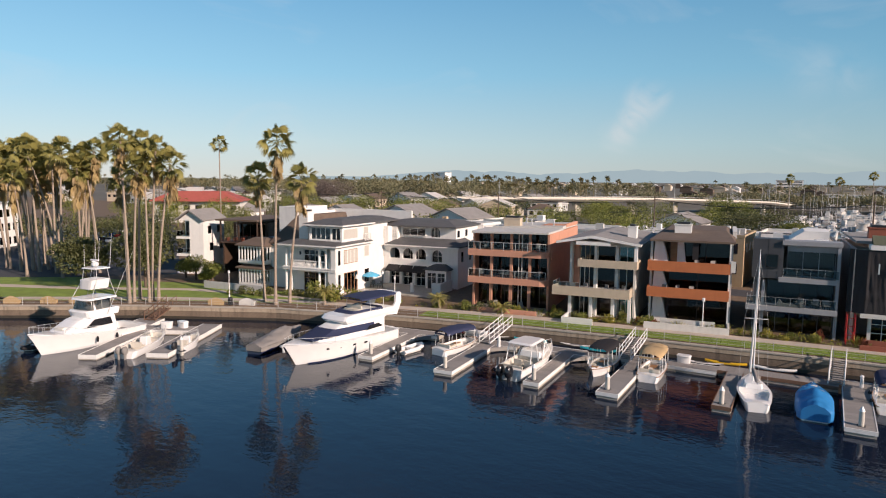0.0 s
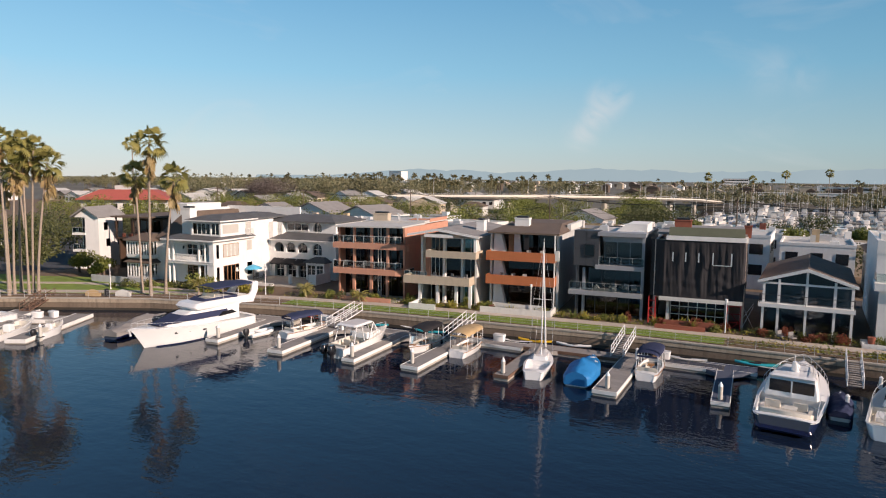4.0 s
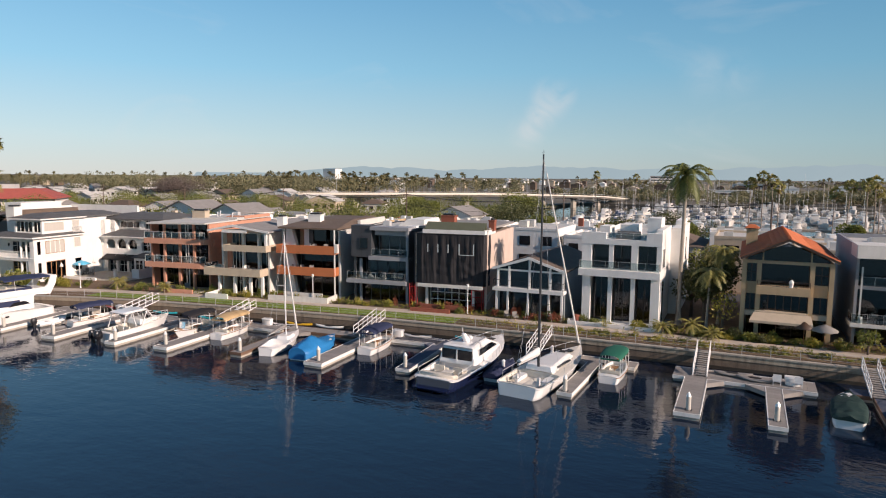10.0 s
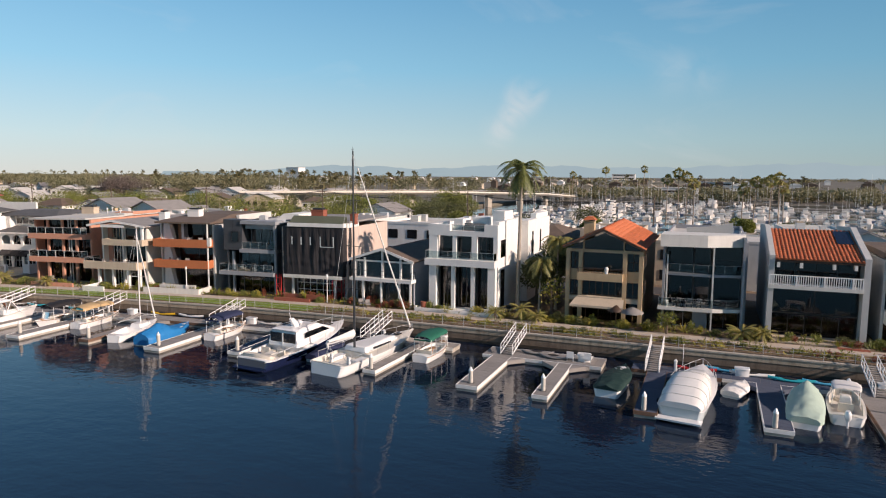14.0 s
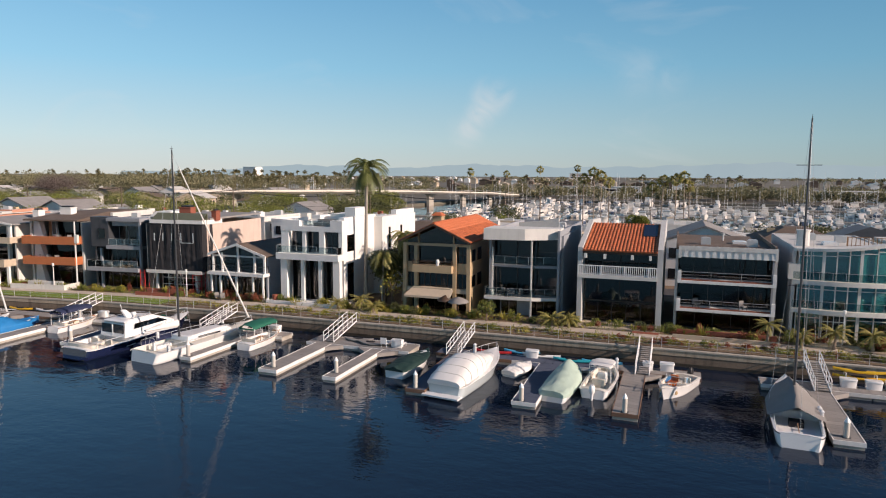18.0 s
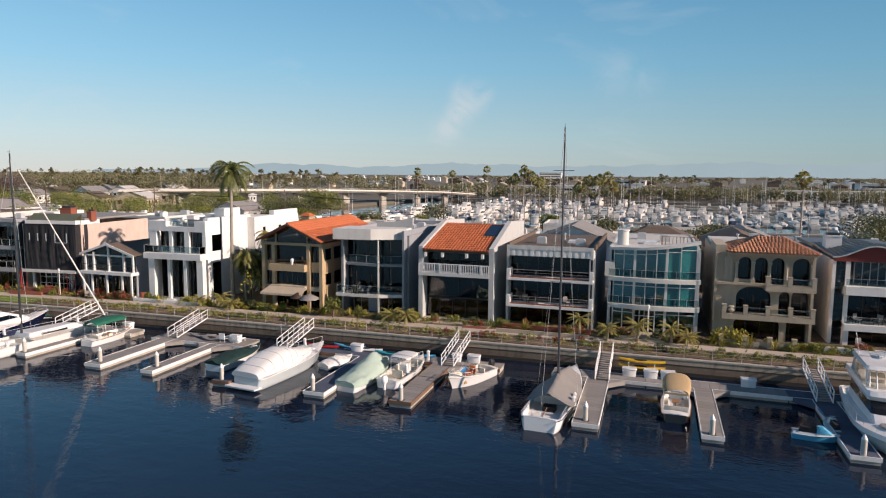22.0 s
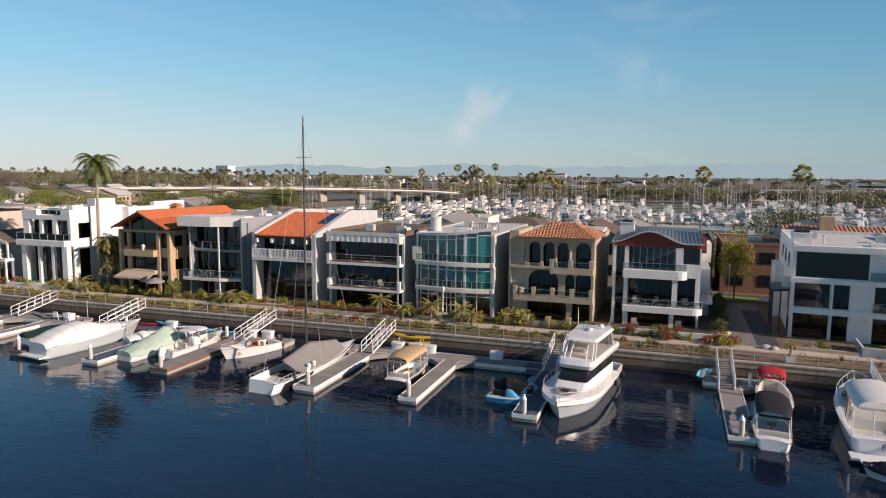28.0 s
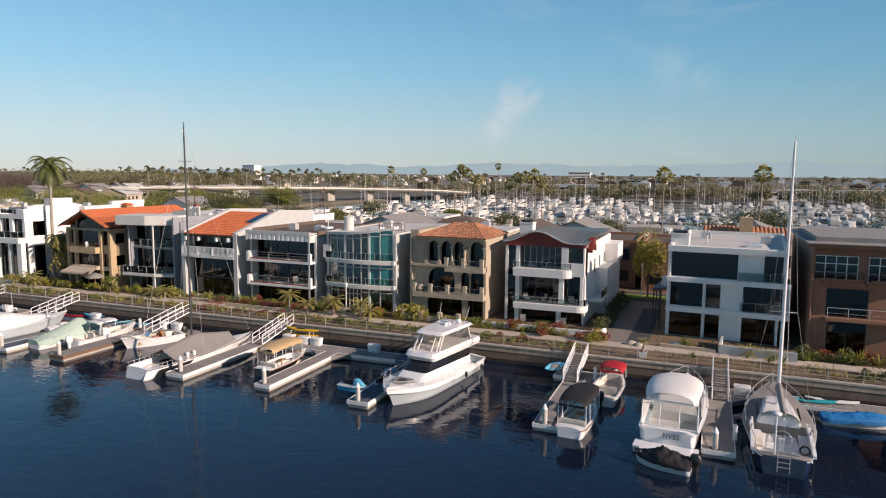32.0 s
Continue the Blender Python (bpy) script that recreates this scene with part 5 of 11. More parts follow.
for z in (5.45, 2.62):
    part("floor_edge", G().loft([[(x, cx(x) - 0.55, z), (x, cx(x) - 0.55, z + 0.42), (x, 0.9, z + 0.42), (x, 0.9, z)] for x in xs], smooth=False), OFFWHITE, P, "curved white floor edge")
    glass_rail(P, [(x, cx(x) - 0.5) for x in xs[::2]], z + 0.42, 0.85, pane=PANERAIL, step=3)
    part("edge_light", G().box(W - 0.1, W + 0.12, -0.6, -0.3, z + 0.05, z + 0.5), WHITE, P)
EDGES = (0.5, 1.5, 2.6, 3.7, 4.75, 5.75, 7.1, W - 0.3)
for z0, z1 in ((0.1, 2.62), (3.04, 5.45), (5.87, None)):
    for k in range(7):
        a, b = EDGES[k], EDGES[k + 1]
        if z0 < 1 and k in (2, 3):
            continue
        zz = z1 or top((a + b) / 2)
        hw = 0.13 if k in (2, 5) else 0.05
        w = part("window", G().box(a - hw, a + hw, cx(a) - 0.06, cx(a) + 0.1, z0, zz).box(b - 0.05, b + 0.05, cx(b) - 0.02, cx(b) + 0.1, z0, zz).add([(a, cx(a), zz - 0.5), (b, cx(b), zz - 0.5), (b, cx(b), zz - 0.42), (a, cx(a), zz - 0.42)], [(0, 1, 2, 3)]), OFFWHITE, P)
        if z0 > 1:
            part("blind", G().slab([(a + 0.002, cx(a) + 0.16), (b - 0.002, cx(b) + 0.16), (b - 0.002, cx(b) + 0.19), (a + 0.002, cx(a) + 0.19)], z0 + 0.05, zz - 0.1), CURTAIN, w)
        q = part("pane", G().slab([(a, cx(a) + 0.03), (b, cx(b) + 0.03), (b, cx(b) + 0.04), (a, cx(a) + 0.04)], z0, zz), PANETEAL, w)
        q.visible_shadow = False
window(P, 2.7, 4.75, 0, 2.55, -0.5, 4, OFFWHITE, PANE, bars=(0.75,), name="door")
columns(P, (0.1, W - 0.1), 0.1, 0, 8.7, 0.3, LGREY)
part("corner_block", G().box(-0.4, 0.6, -0.3, 0.8, 5.9, 7.4), OFFWHITE, P)
part("chimney", G().tube((1.2, 3, 8.9), (1.2, 3, 10.4), 0.6, n=14).tube((1.2, 3, 10.4), (1.2, 3, 10.55), 0.68, n=14), OFFWHITE, P)
vents(P, [(4.0, 5, "sky"), (5.5, 8, "box"), (7.5, 5, "pipe"), (3, 10, "box")], 8.9)
bar_rail(P, [(5.2, 3.2), (W - 0.4, 3.2)], 9.0, 0.9, WOOD, 0.35, 0.03)
part("door_steps", G().box(1.4, 5.4, -3.4, -0.7, -0.02, 0.3).box(1.0, 5.8, -3.8, -3.4, -0.02, 0.15), SAND, P, "pale stone entrance steps")

# Spanish style house
P = house(88.2, 78.6, 0, "sand-coloured Mediterranean house with arches and tiled hip roof")
W = 9.0


def arch_wall(P, x0, x1, z0, z1, y0, y1, arches, m, name="wall"):
    """A wall with round-headed openings: arches of (centre, half width, sill, spring height)."""
    g = G()
    xs = x0
    for c, r, s, h in arches:
        if c - r > xs:
            g.box(xs, c - r, y0, y1, z0, z1)
        if s > z0:
            g.box(c - r, c + r, y0, y1, z0, s)
        pts = [(c + r * math.cos(math.pi * i / 10), h + min(r, z1 - h - 0.08) * math.sin(math.pi * i / 10)) for i in range(11)]
        for (xa, za), (xb, zb) in zip(pts, pts[1:]):
            v = [(xa, y0, za), (xb, y0, zb), (xb, y0, z1), (xa, y0, z1), (xa, y1, za), (xb, y1, zb), (xb, y1, z1), (xa, y1, z1)]
            g.add(v, [(3, 2, 1, 0), (4, 5, 6, 7), (0, 1, 5, 4), (2, 3, 7, 6)])
        xs = c + r
    if xs < x1:
        g.box(xs, x1, y0, y1, z0, z1)
    return part(name, g, m, P)


shell(P, W, 16, (0, 2.5, 5.5, 8.8), SAND, None, front=1.2, parapet=-0.1)
arch_wall(P, 0.25, W - 0.25, 5.5, 8.8, 0.3, 0.65, [(2.75, 0.6, 6.1, 7.75), (4.25, 0.6, 5.5, 7.75), (5.75, 0.6, 5.5, 7.75), (7.85, 0.8, 5.5, 7.6)], SAND)
arch_wall(P, 0.25, W - 0.25, 2.5, 5.5, 0.3, 0.65, [(3.7, 1.6, 2.5, 4.3), (6.5, 0.5, 2.5, 4.5), (7.9, 0.8, 2.5, 4.5)], SAND)
arch_wall(P, 0.25, W - 0.25, 0.0, 2.5, 0.3, 0.65, [(4.1, 2.1, 0.0, 1.6), (7.7, 0.9, 0.0, 1.9)], SAND)
part("relief", G().box(0.8, 1.7, 0.2, 0.3, 6.0, 8.3).box(0.95, 1.25, 0.15, 0.2, 6.2, 8.0).box(1.35, 1.6, 0.15, 0.2, 6.2, 8.0), SAND, P)
for z0, z1 in ((0.0, 2.2), (2.5, 5.2), (5.5, 8.5)):
    window(P, 0.4, W - 0.4, z0, z1, 0.95, 6, BLACK, PANEDARK)
for c in (2.0, 3.5, 5.0, 6.5, 8.75):
    part("column", G().tube((c, 0.12, 6.2), (c, 0.12, 7.7), 0.13, n=10).box(c - 0.2, c + 0.2, -0.08, 0.3, 5.8, 6.2).box(c - 0.18, c + 0.18, -0.06, 0.3, 7.7, 7.85), SAND, P)
part("sill", G().box(0.2, 4.7, -0.15, 0.3, 5.55, 5.8), SAND, P)
tile_slope(P, (1.1, -0.8, 8.85), (W + 0.2, -0.8, 8.85), (6.5, 3.3, 10.1), (4.2, 3.3, 10.1), TILEOLD)
tile_slope(P, (W + 0.2, -0.8, 8.85), (W + 0.2, 7.4, 8.85), (6.5, 4.0, 10.1), (6.5, 3.3, 10.1), TILEOLD, pieces=120)
tile_slope(P, (1.1, 7.4, 8.85), (1.1, -0.8, 8.85), (4.2, 3.3, 10.1), (4.2, 4.0, 10.1), TILEOLD, pieces=120)
part("cornice", G().box(1.0, W + 0.1, -0.6, 0.3, 8.6, 8.86).box(0.0, 1.0, 0.2, 0.5, 8.6, 9.5), SAND, P)
part("roof", G().box(0.25, W - 0.25, 7.2, 15.7, 8.7, 9.0), ROOFLIGHT, P)
part("side_roof", G().box(0.0, 1.05, 0.5, 7.2, 8.7, 9.45), SAND, P)
part("balcony", G().box(4.6, W + 0.0, -1.0, 0.3, 5.2, 5.75), SAND, P, "sand-coloured balcony with piers")
part("balcony", G().box(0.75, W + 0.05, -1.0, 0.3, 2.2, 2.75), SAND, P, "sand-coloured balcony with piers")
for z, y, xs in ((5.75, -0.9, (4.75, 6.7, W - 0.2)), (2.75, -0.9, (0.95, 2.9, 4.9, 6.9, W - 0.15))):
    for x in xs:
        part("balcony_pier", G().box(x - 0.19, x + 0.19, y - 0.12, y + 0.24, z, z + 0.85).box(x - 0.23, x + 0.23, y - 0.16, y + 0.28, z + 0.85, z + 0.92), SAND, P)
    glass_rail(P, [(xs[0] + 0.2, y), (xs[-1] - 0.2, y)], z, 0.7, step=9)
part("urn", G().tube((1.6, -0.6, 2.75), (1.6, -0.6, 3.1), 0.25, 0.45, 12).tube((1.6, -0.6, 3.1), (1.6, -0.6, 3.5), 0.45, 0.25, 12), SAND, P)
for x in (0.6, 2.7, 4.9, 7.0):
    part("garden_pier", G().box(x - 0.2, x + 0.2, -3.2, -2.8, 0, 1.0).box(x - 0.24, x + 0.24, -3.24, -2.76, 1.0, 1.08), SAND, P)
part("garden_wall", G().box(0.6, 7.0, -3.1, -2.9, 0, 0.6), SAND, P)
vents(P, [(3, 10, "pipe"), (5, 12, "box"), (7, 9, "pipe")], 9.0)

# white house with an arched red fascia and metal roof
P = house(99.0, 80.4, 0, "white house with wavy metal roof, red arched fascia, curved balconies")
W = 8.5
shell(P, W, 18, (0, 2.2, 5.5, 8.4), WHITE, None, front=1.2, parapet=-0.1)
wave = lambda x: 8.55 + (1.15 * math.cos((x - 3.5) / 3.6 * math.pi / 2) ** 2 if abs(x - 3.5) < 3.6 else 0)
xs = [-0.2 + (W + 0.4) * i / 30 for i in range(31)]
part("roof", G().loft([[(x, -0.8, wave(x)), (x, -0.8, wave(x) + 0.12), (x, 9, wave(x) * 0.4 + 5.7), (x, 9, wave(x) * 0.4 + 5.55)] for x in xs], smooth=False), METALROOF, P, "wavy grey standing-seam metal roof")
part("rear_roof", G().box(0, W, 9, 17.7, 8.6, 8.9), METALROOF, P)
g = G()
for i in range(24):
    x = -0.2 + (W + 0.4) * i / 23
    g.add([(x - 0.025, -0.8, wave(x) + 0.1), (x + 0.025, -0.8, wave(x) + 0.1), (x + 0.025, 9, wave(x) * 0.4 + 5.72), (x - 0.025, 9, wave(x) * 0.4 + 5.72),
           (x - 0.025, -0.8, wave(x) + 0.2), (x + 0.025, -0.8, wave(x) + 0.2), (x + 0.025, 9, wave(x) * 0.4 + 5.8), (x - 0.025, 9, wave(x) * 0.4 + 5.8)], [(4, 5, 6, 7), (0, 1, 5, 4), (1, 2, 6, 5), (3, 0, 4, 7)])
part("roof_seams", g, METALROOF, P)
part("fascia", G().loft([[(x, -0.85, wave(x) + 0.02), (x, -0.85, wave(x) + 0.14), (x, -0.6, wave(x) + 0.14), (x, -0.6, wave(x) + 0.02)] for x in xs], smooth=False), LGREY, P)
part("tympanum", G().wedge([(W, 8.2), (W, 8.5)] + [(x, max(8.5, wave(x) - 0.02)) for x in reversed(xs) if 0 <= x <= W] + [(0, 8.2)], -0.5, 0.3), REDFASCIA, P, "dark red arched fascia")
part("tympanum", G().loft([[(W + 0.5, 1.0 + 2.6 * k / 8, 7.6 + 1.1 * math.sin(math.pi * k / 8)), (W + 0.5, 1.0 + 2.6 * k / 8, 7.9 + 1.25 * math.sin(math.pi * k / 8)), (W, 1.0 + 2.6 * k / 8, 7.9 + 1.25 * math.sin(math.pi * k / 8)), (W, 1.0 + 2.6 * k / 8, 7.6 + 1.1 * math.sin(math.pi * k / 8))] for k in range(9)], smooth=False), REDFASCIA, P, "dark red side canopy")
for z, x0, x1, dz in ((5.0, 1.05, 7.3, 0.85), (1.5, 1.1, W + 0.3, 0.62)):
    pts = [(x0, -1.2), (x1 - 0.9, -1.2)] + [(x1 - 0.9 + 0.9 * math.sin(a), -1.2 + 0.9 - 0.9 * math.cos(a)) for a in (0.4, 0.8, 1.2, 1.57)] + [(x1, 1.2), (x0, 1.2)]
    part("balcony", G().slab(pts, z, z + dz), WHITE, P, "white balcony with rounded end")
    glass_rail(P, [(x, y + 0.08) for x, y in pts[:6]], z + dz, 0.75, step=2)
part("corner_room", G().box(6.1, W, -0.7, 1.2, 5.2, 6.6).box(6.1, 6.8, -0.7, 1.2, 6.6, 8.2).box(W - 0.15, W, -0.7, 1.2, 6.6, 8.2), WHITE, P, "white corner bay")
window(P, 6.8, W - 0.15, 6.6, 8.2, -0.6, 2, BLACK, PANE)
window(P, 1.9, 6.0, 5.85, 8.2, 0.0, 6, GREY, PANE)
for z0, z1 in ((5.7, 8.2), (2.3, 5.0), (0.1, 1.5)):
    window(P, 0.25, 1.1, z0, z1, -0.3, 1, BLACK, PANE, bars=(0.2, 0.4, 0.6, 0.8))
part("left_pier", G().box(-0.05, 0.25, -0.4, 1.2, -0.1, 8.3).box(1.1, 1.5, -0.4, 1.2, 0, 8.3), WHITE, P)
window(P, 1.6, 5.9, 2.2, 5.0, 0.7, 3, BLACK, PANEDARK)
window(P, 6.4, W - 0.4, 2.2, 5.0, 0.7, 2, BLACK, PANEDARK)
window(P, 1.5, W - 0.4, 0, 1.5, 0.9, 5, BLACK, PANEDARK)
columns(P, (6.1,), -0.3, 2.1, 5.2, 0.5, WHITE)
columns(P, (8.2,), -0.3, 2.1, 5.2, 0.3, WHITE)
columns(P, (1.4, 5.9), -0.6, 0, 1.5, 0.45, WHITE)
chimney(P, 0.2, 1.7, 4.2, 5.6, 8.5, 10.2, WHITE)
for y in (5.5, 9.0, 12.5):
    side_window(P, W, y, y + 0.6, 4.8, 6.4, 1, BLACK)
part("side_wing", G().box(W, W + 1.3, 7, 18, 0, 5.2).box(W, W + 1.6, 13, 18, 5.2, 7.4), WHITE, P)
part("side_balcony", G().box(W, W + 1.4, 2.5, 6.8, 2.1, 2.4), WHITE, P)
glass_rail(P, [(W + 1.35, 2.5), (W + 1.35, 6.8)], 2.4, 0.9)
part("garden_wall", G().box(-1.2, W + 1.6, -4.6, -4.4, 0, 0.55), WHITE, P)
part("garden_wall", G().loft([[(W + 1.6 + 1.2 * math.sin(a), -3.3 - 1.2 * math.cos(a), z) for a in [1.57 * k / 6 for k in range(7)]] for z in (0.0, 0.7)], closed=False, caps=False).loft([[(W + 1.6 + r * math.sin(a), -3.3 - r * math.cos(a), 0.7) for a in [1.57 * k / 6 for k in range(7)]] for r in (1.2, 0.95)], closed=False, caps=False), WHITE, P, "curved white garden wall")

# white modern house with large dark panes
P = house(115.7, 80.1, -4, "white modern three-storey house with large dark window bands")
W = 10.4
shell(P, W, 18, (0, 2.75, 5.75, 8.75), WHITE, ROOFLIGHT, front=0.4, parapet=0.35)
part("roof_band", G().box(-0.1, W + 0.0, -0.35, 0.4, 8.4, 8.95), WHITE, P)
for z0, z1 in ((5.4, 5.85), (2.45, 2.95)):
    part("floor_band", G().box(-0.1, W + 0.4, -0.35, 0.4, z0, z1), WHITE, P)
part("base_band", G().box(-0.1, W * 0.4, -0.35, 0.4, -0.3, -0.05), WHITE, P)
part("right_return", G().box(W + 0.05, W + 0.4, -0.35, 1.5, 2.95, 5.4), LGREY, P)
for z0, z1, cuts in ((-0.05, 2.45, ((0.15, 3.3), (3.45, 4.9), ("w", 4.9, 6.8), (6.8, 9.6))), (2.95, 5.4, ((0.15, 3.3), (3.45, 4.9), ("w", 4.9, 6.8), (6.8, W - 0.25))), (5.85, 8.4, ((0.15, 6.3), ("w", 6.3, 8.4), (8.4, W - 0.25)))):
    for c in cuts:
        if c[0] == "w":
            front_fill(P, c[1], c[2], z0, z1, 0.0, 0.3, WHITE, "panel")
        else:
            window(P, c[0], c[1], z0, z1, 0.1, 2 if c[0] > 6.5 and z0 < 5 else 1, BLACK if c[0] > 6.5 and z0 < 5 else WHITE, PANEDARK, w=0.07)
columns(P, (0.05, W - 0.1), -0.05, 2.9, 8.4, 0.22, WHITE)
columns(P, (0.05, 9.8), -0.05, -0.1, 2.5, 0.22, WHITE)
columns(P, (3.375,), -0.2, -0.05, 5.45, 0.14, WHITE)
glass_rail(P, [(6.6, -0.3), (W + 0.3, -0.3)], 2.95, 0.9)
glass_rail(P, [(6.3, -0.3), (W, -0.3)], 5.85, 0.9)
chimney(P, -0.1, 1.6, 1.6, 3.0, 8.8, 9.9, WHITE)
vents(P, [(7.5, 4, "sky"), (8.5, 8, "box"), (3, 5, "pipe"), (2.5, 11, "box")], 8.75)
part("planter_wall", G().box(5.2, W + 1.0, -5.6, -5.4, 0, 0.85).box(5.2, 5.4, -5.4, -2.0, 0, 0.85), LGREY, P, "pale block garden wall")
for k in range(4):
    part("wall_course", G().box(5.2 + 0.1 * (k % 2), W + 1.0 - 0.1 * (k % 2), -5.612, -5.6, 0.03 + k * 0.21, 0.2 + k * 0.21), LGREY, P)
part("planter_wall", G().box(0.2, 5.0, -5.6, -5.3, 0, 0.35), SAND, P)
for y in (4, 8, 12):
    side_window(P, 0.0, y, y + 1.2, 6.4, 7.8, -1, BLACK)
side_window(P, 0.0, 1.6, 3.0, 2.2, 4.6, -1, BLACK)
side_window(P, 0.0, 1.2, 3.0, 0.0, 2.0, -1, BLACK)
part("side_wing", G().box(-0.9, 0.0, 10.0, 16.0, 0, 5.6), WHITE, P)
part("door_hood", G().wedge([(-1.6, 4.1), (0.0, 4.3), (0.0, 4.5), (-1.6, 4.3)], 1.2, 6.0), BLACK, P, "black side door canopy")
for x, y in ((-1.5, 1.4), (-1.5, 3.4), (-1.5, 5.6), (-0.8, 1.4)):
    part("hood_post", G().box(x - 0.06, x + 0.06, y - 0.06, y + 0.06, 0, 4.15), BLACK, P)
part("utility_box", G().box(-0.75, 0.0, 1.0, 1.9, 4.7, 5.6), LGREY, P, "pale utility box on the side wall")

# brown house with french windows
P = house(127.9, 78.2, 0, "brown stucco house with white french windows and planted balconies")
W = 14.0
shell(P, W, 16, (0, 3.3, 6.6, 9.6), BROWN, None, front=0.3, parapet=-0.1)
part("roof", G().box(-0.5, W + 0.5, -0.9, 16.2, 9.75, 9.95), ROOFGREY, P, "flat grey roof with deep eaves")
part("upper_roof", G().box(0.4, W - 0.4, 1.6, 15, 9.95, 10.35), ROOFGREY, P)
part("fascia", G().box(-0.55, W + 0.55, -1.0, -0.9, 9.6, 9.92), DARKWOOD, P, "dark timber fascia")
part("soffit", G().box(-0.4, W + 0.4, -0.9, 0.05, 9.6, 9.75), DARKWOOD, P)
for z0, z1, spans in ((6.6, 8.85, ((0.15, 3.55, 4), (4.3, 7.6, 4), (8.6, 12.6, 4))), (3.4, 5.95, ((1.25, 4.5, 2), (6.4, 9.2, 2), (10, 13, 2))), (0.1, 2.95, ((1.45, 4.5, 2), (6.4, 9.4, 2), (10, 13, 2)))):
    x = 0.1
    top = {6.6: 9.6, 3.4: 6.6, 0.1: 3.4}[z0]
    for a, b, n in spans:
        front_fill(P, x, a, z0, top, 0.05, 0.3, BROWN)
        window(P, a, b, z0, z1, 0.1, n, WHITE if z0 > 5 else BLACK, PANE if z0 > 5 else PANEDARK, bars=(0.35, 0.68) if z0 > 5 else ())
        front_fill(P, a, b, z1, top, 0.05, 0.3, BROWN)
        x = b
    front_fill(P, x, W - 0.1, z0, top, 0.05, 0.3, BROWN)
part("string_course", G().box(0.0, W, -0.06, 0.05, 6.3, 6.55).box(0.0, W, -0.06, 0.05, 3.12, 3.3), BROWN, P)
for a, b in ((0.1, 4.0), (4.2, 8.0)):
    part("balcony", G().box(a, b, -0.7, -0.06, 6.35, 6.6), BROWN, P)
    bar_rail(P, [(a + 0.05, -0.62), (b - 0.05, -0.62)], 6.6, 0.9, BLACK)
    part("flower_box", G().box(a + 0.2, b - 0.2, -0.95, -0.7, 6.62, 6.9), DARKWOOD, P, "timber flower box")
part("balcony", G().box(1.2, 9.4, -0.9, -0.06, 3.15, 3.4), BROWN, P)
cable_rail(P, [(1.3, -0.85), (9.3, -0.85)], 3.4, 0.95, STEEL, 1.6, 2)
part("downpipe", G().tube((0.05, -0.12, 0), (0.05, -0.12, 9.6), 0.06, n=6), BROWN, P)

# ---- white villa at the bend: a front wing, a recessed arcade wing and a timber-roofed neighbour ----
P = house(-66.3, 63.7, 8, "large white Mediterranean villa with two-storey columned porch and dark roof", "villa")
W, D = 8.45, 14.0
part("wall", G().box(0.0, 0.3, 2.0, D, 0, 6.6).box(0.3, W - 0.3, D - 0.3, D, 0, 9.3).box(0.3, W - 0.3, 6.0, 6.1, 0, 9.2), WHITE, P)
SW = [(0.5, 1.2, 0.4, 2.9), (0.5, 1.2, 4.0, 6.1), (2.0, 5.4, 0.15, 2.9), (2.0, 5.4, 4.1, 6.0), (7.2, 8.5, 0.9, 2.9), (7.2, 8.5, 4.6, 6.2), (1.9, 5.5, 7.4, 8.8), (7.0, 8.4, 7.1, 8.9)]
g = G()
ys = sorted({0.0, 1.6, D} | {v for s in SW for v in s[:2]})
for ya, yb in zip(ys, ys[1:]):
    zs, top = [0.0], 9.3 if ya >= 1.6 else 6.6
    for sy0, sy1, sz0, sz1 in sorted(SW, key=lambda s: s[2]):
        if sy0 <= ya and yb <= sy1:
            zs += [sz0, sz1]
    zs.append(top)
    for k in range(0, len(zs), 2):
        g.box(W - 0.3, W, ya, yb, zs[k], zs[k + 1])
part("side_wall", g, WHITE, P, "white rendered side wall with recessed windows")
for z in (0.05, 3.55, 6.75):
    part("floor_slab", G().box(0.0, W - 0.3, 0.5 if z > 1 else 0.0, D - 0.3, z - 0.3, z), WHITE, P)
part("porch_slab", G().box(-0.05, W + 0.04, -0.1, 0.5, 3.2, 3.55).box(-0.12, W + 0.08, -0.16, 0.5, 3.48, 3.6).box(-0.05, W + 0.04, -0.1, 0.5, 6.25, 6.6), WHITE, P, "white moulded porch slab")
part("pier", G().box(W - 1.2, W - 0.3, 0.0, 0.4, 0, 3.2).box(W - 0.75, W - 0.3, 0.0, 0.4, 3.55, 6.3), WHITE, P)
for x in (0.25, 1.05, W - 2.75, W - 1.7):
    for z0, z1 in ((0, 3.2), (3.55, 6.3)):
        part("column", G().tube((x, 0.28, z0 + 0.15), (x, 0.28, z1 - 0.15), 0.2, 0.16, 12).box(x - 0.27, x + 0.27, 0.02, 0.54, z0, z0 + 0.15).box(x - 0.27, x + 0.27, 0.02, 0.54, z1 - 0.15, z1), WHITE, P)
for xa, xb in ((0.55, 0.8), (1.35, W - 3.05), (W - 2.45, W - 2.0), (W - 1.4, W - 0.8)):
    g = G().box(xa, xb, 0.16, 0.4, 4.4, 4.52).box(xa, xb, 0.18, 0.38, 3.6, 3.68)
    for i in range(max(1, int((xb - xa) / 0.19))):
        x = xa + 0.1 + i * 0.19
        g.tube((x, 0.28, 3.66), (x, 0.28, 3.95), 0.045, 0.07, 6).tube((x, 0.28, 3.95), (x, 0.28, 4.4), 0.07, 0.04, 6)
    part("balustrade", g, WHITE, P, "white turned balustrade")
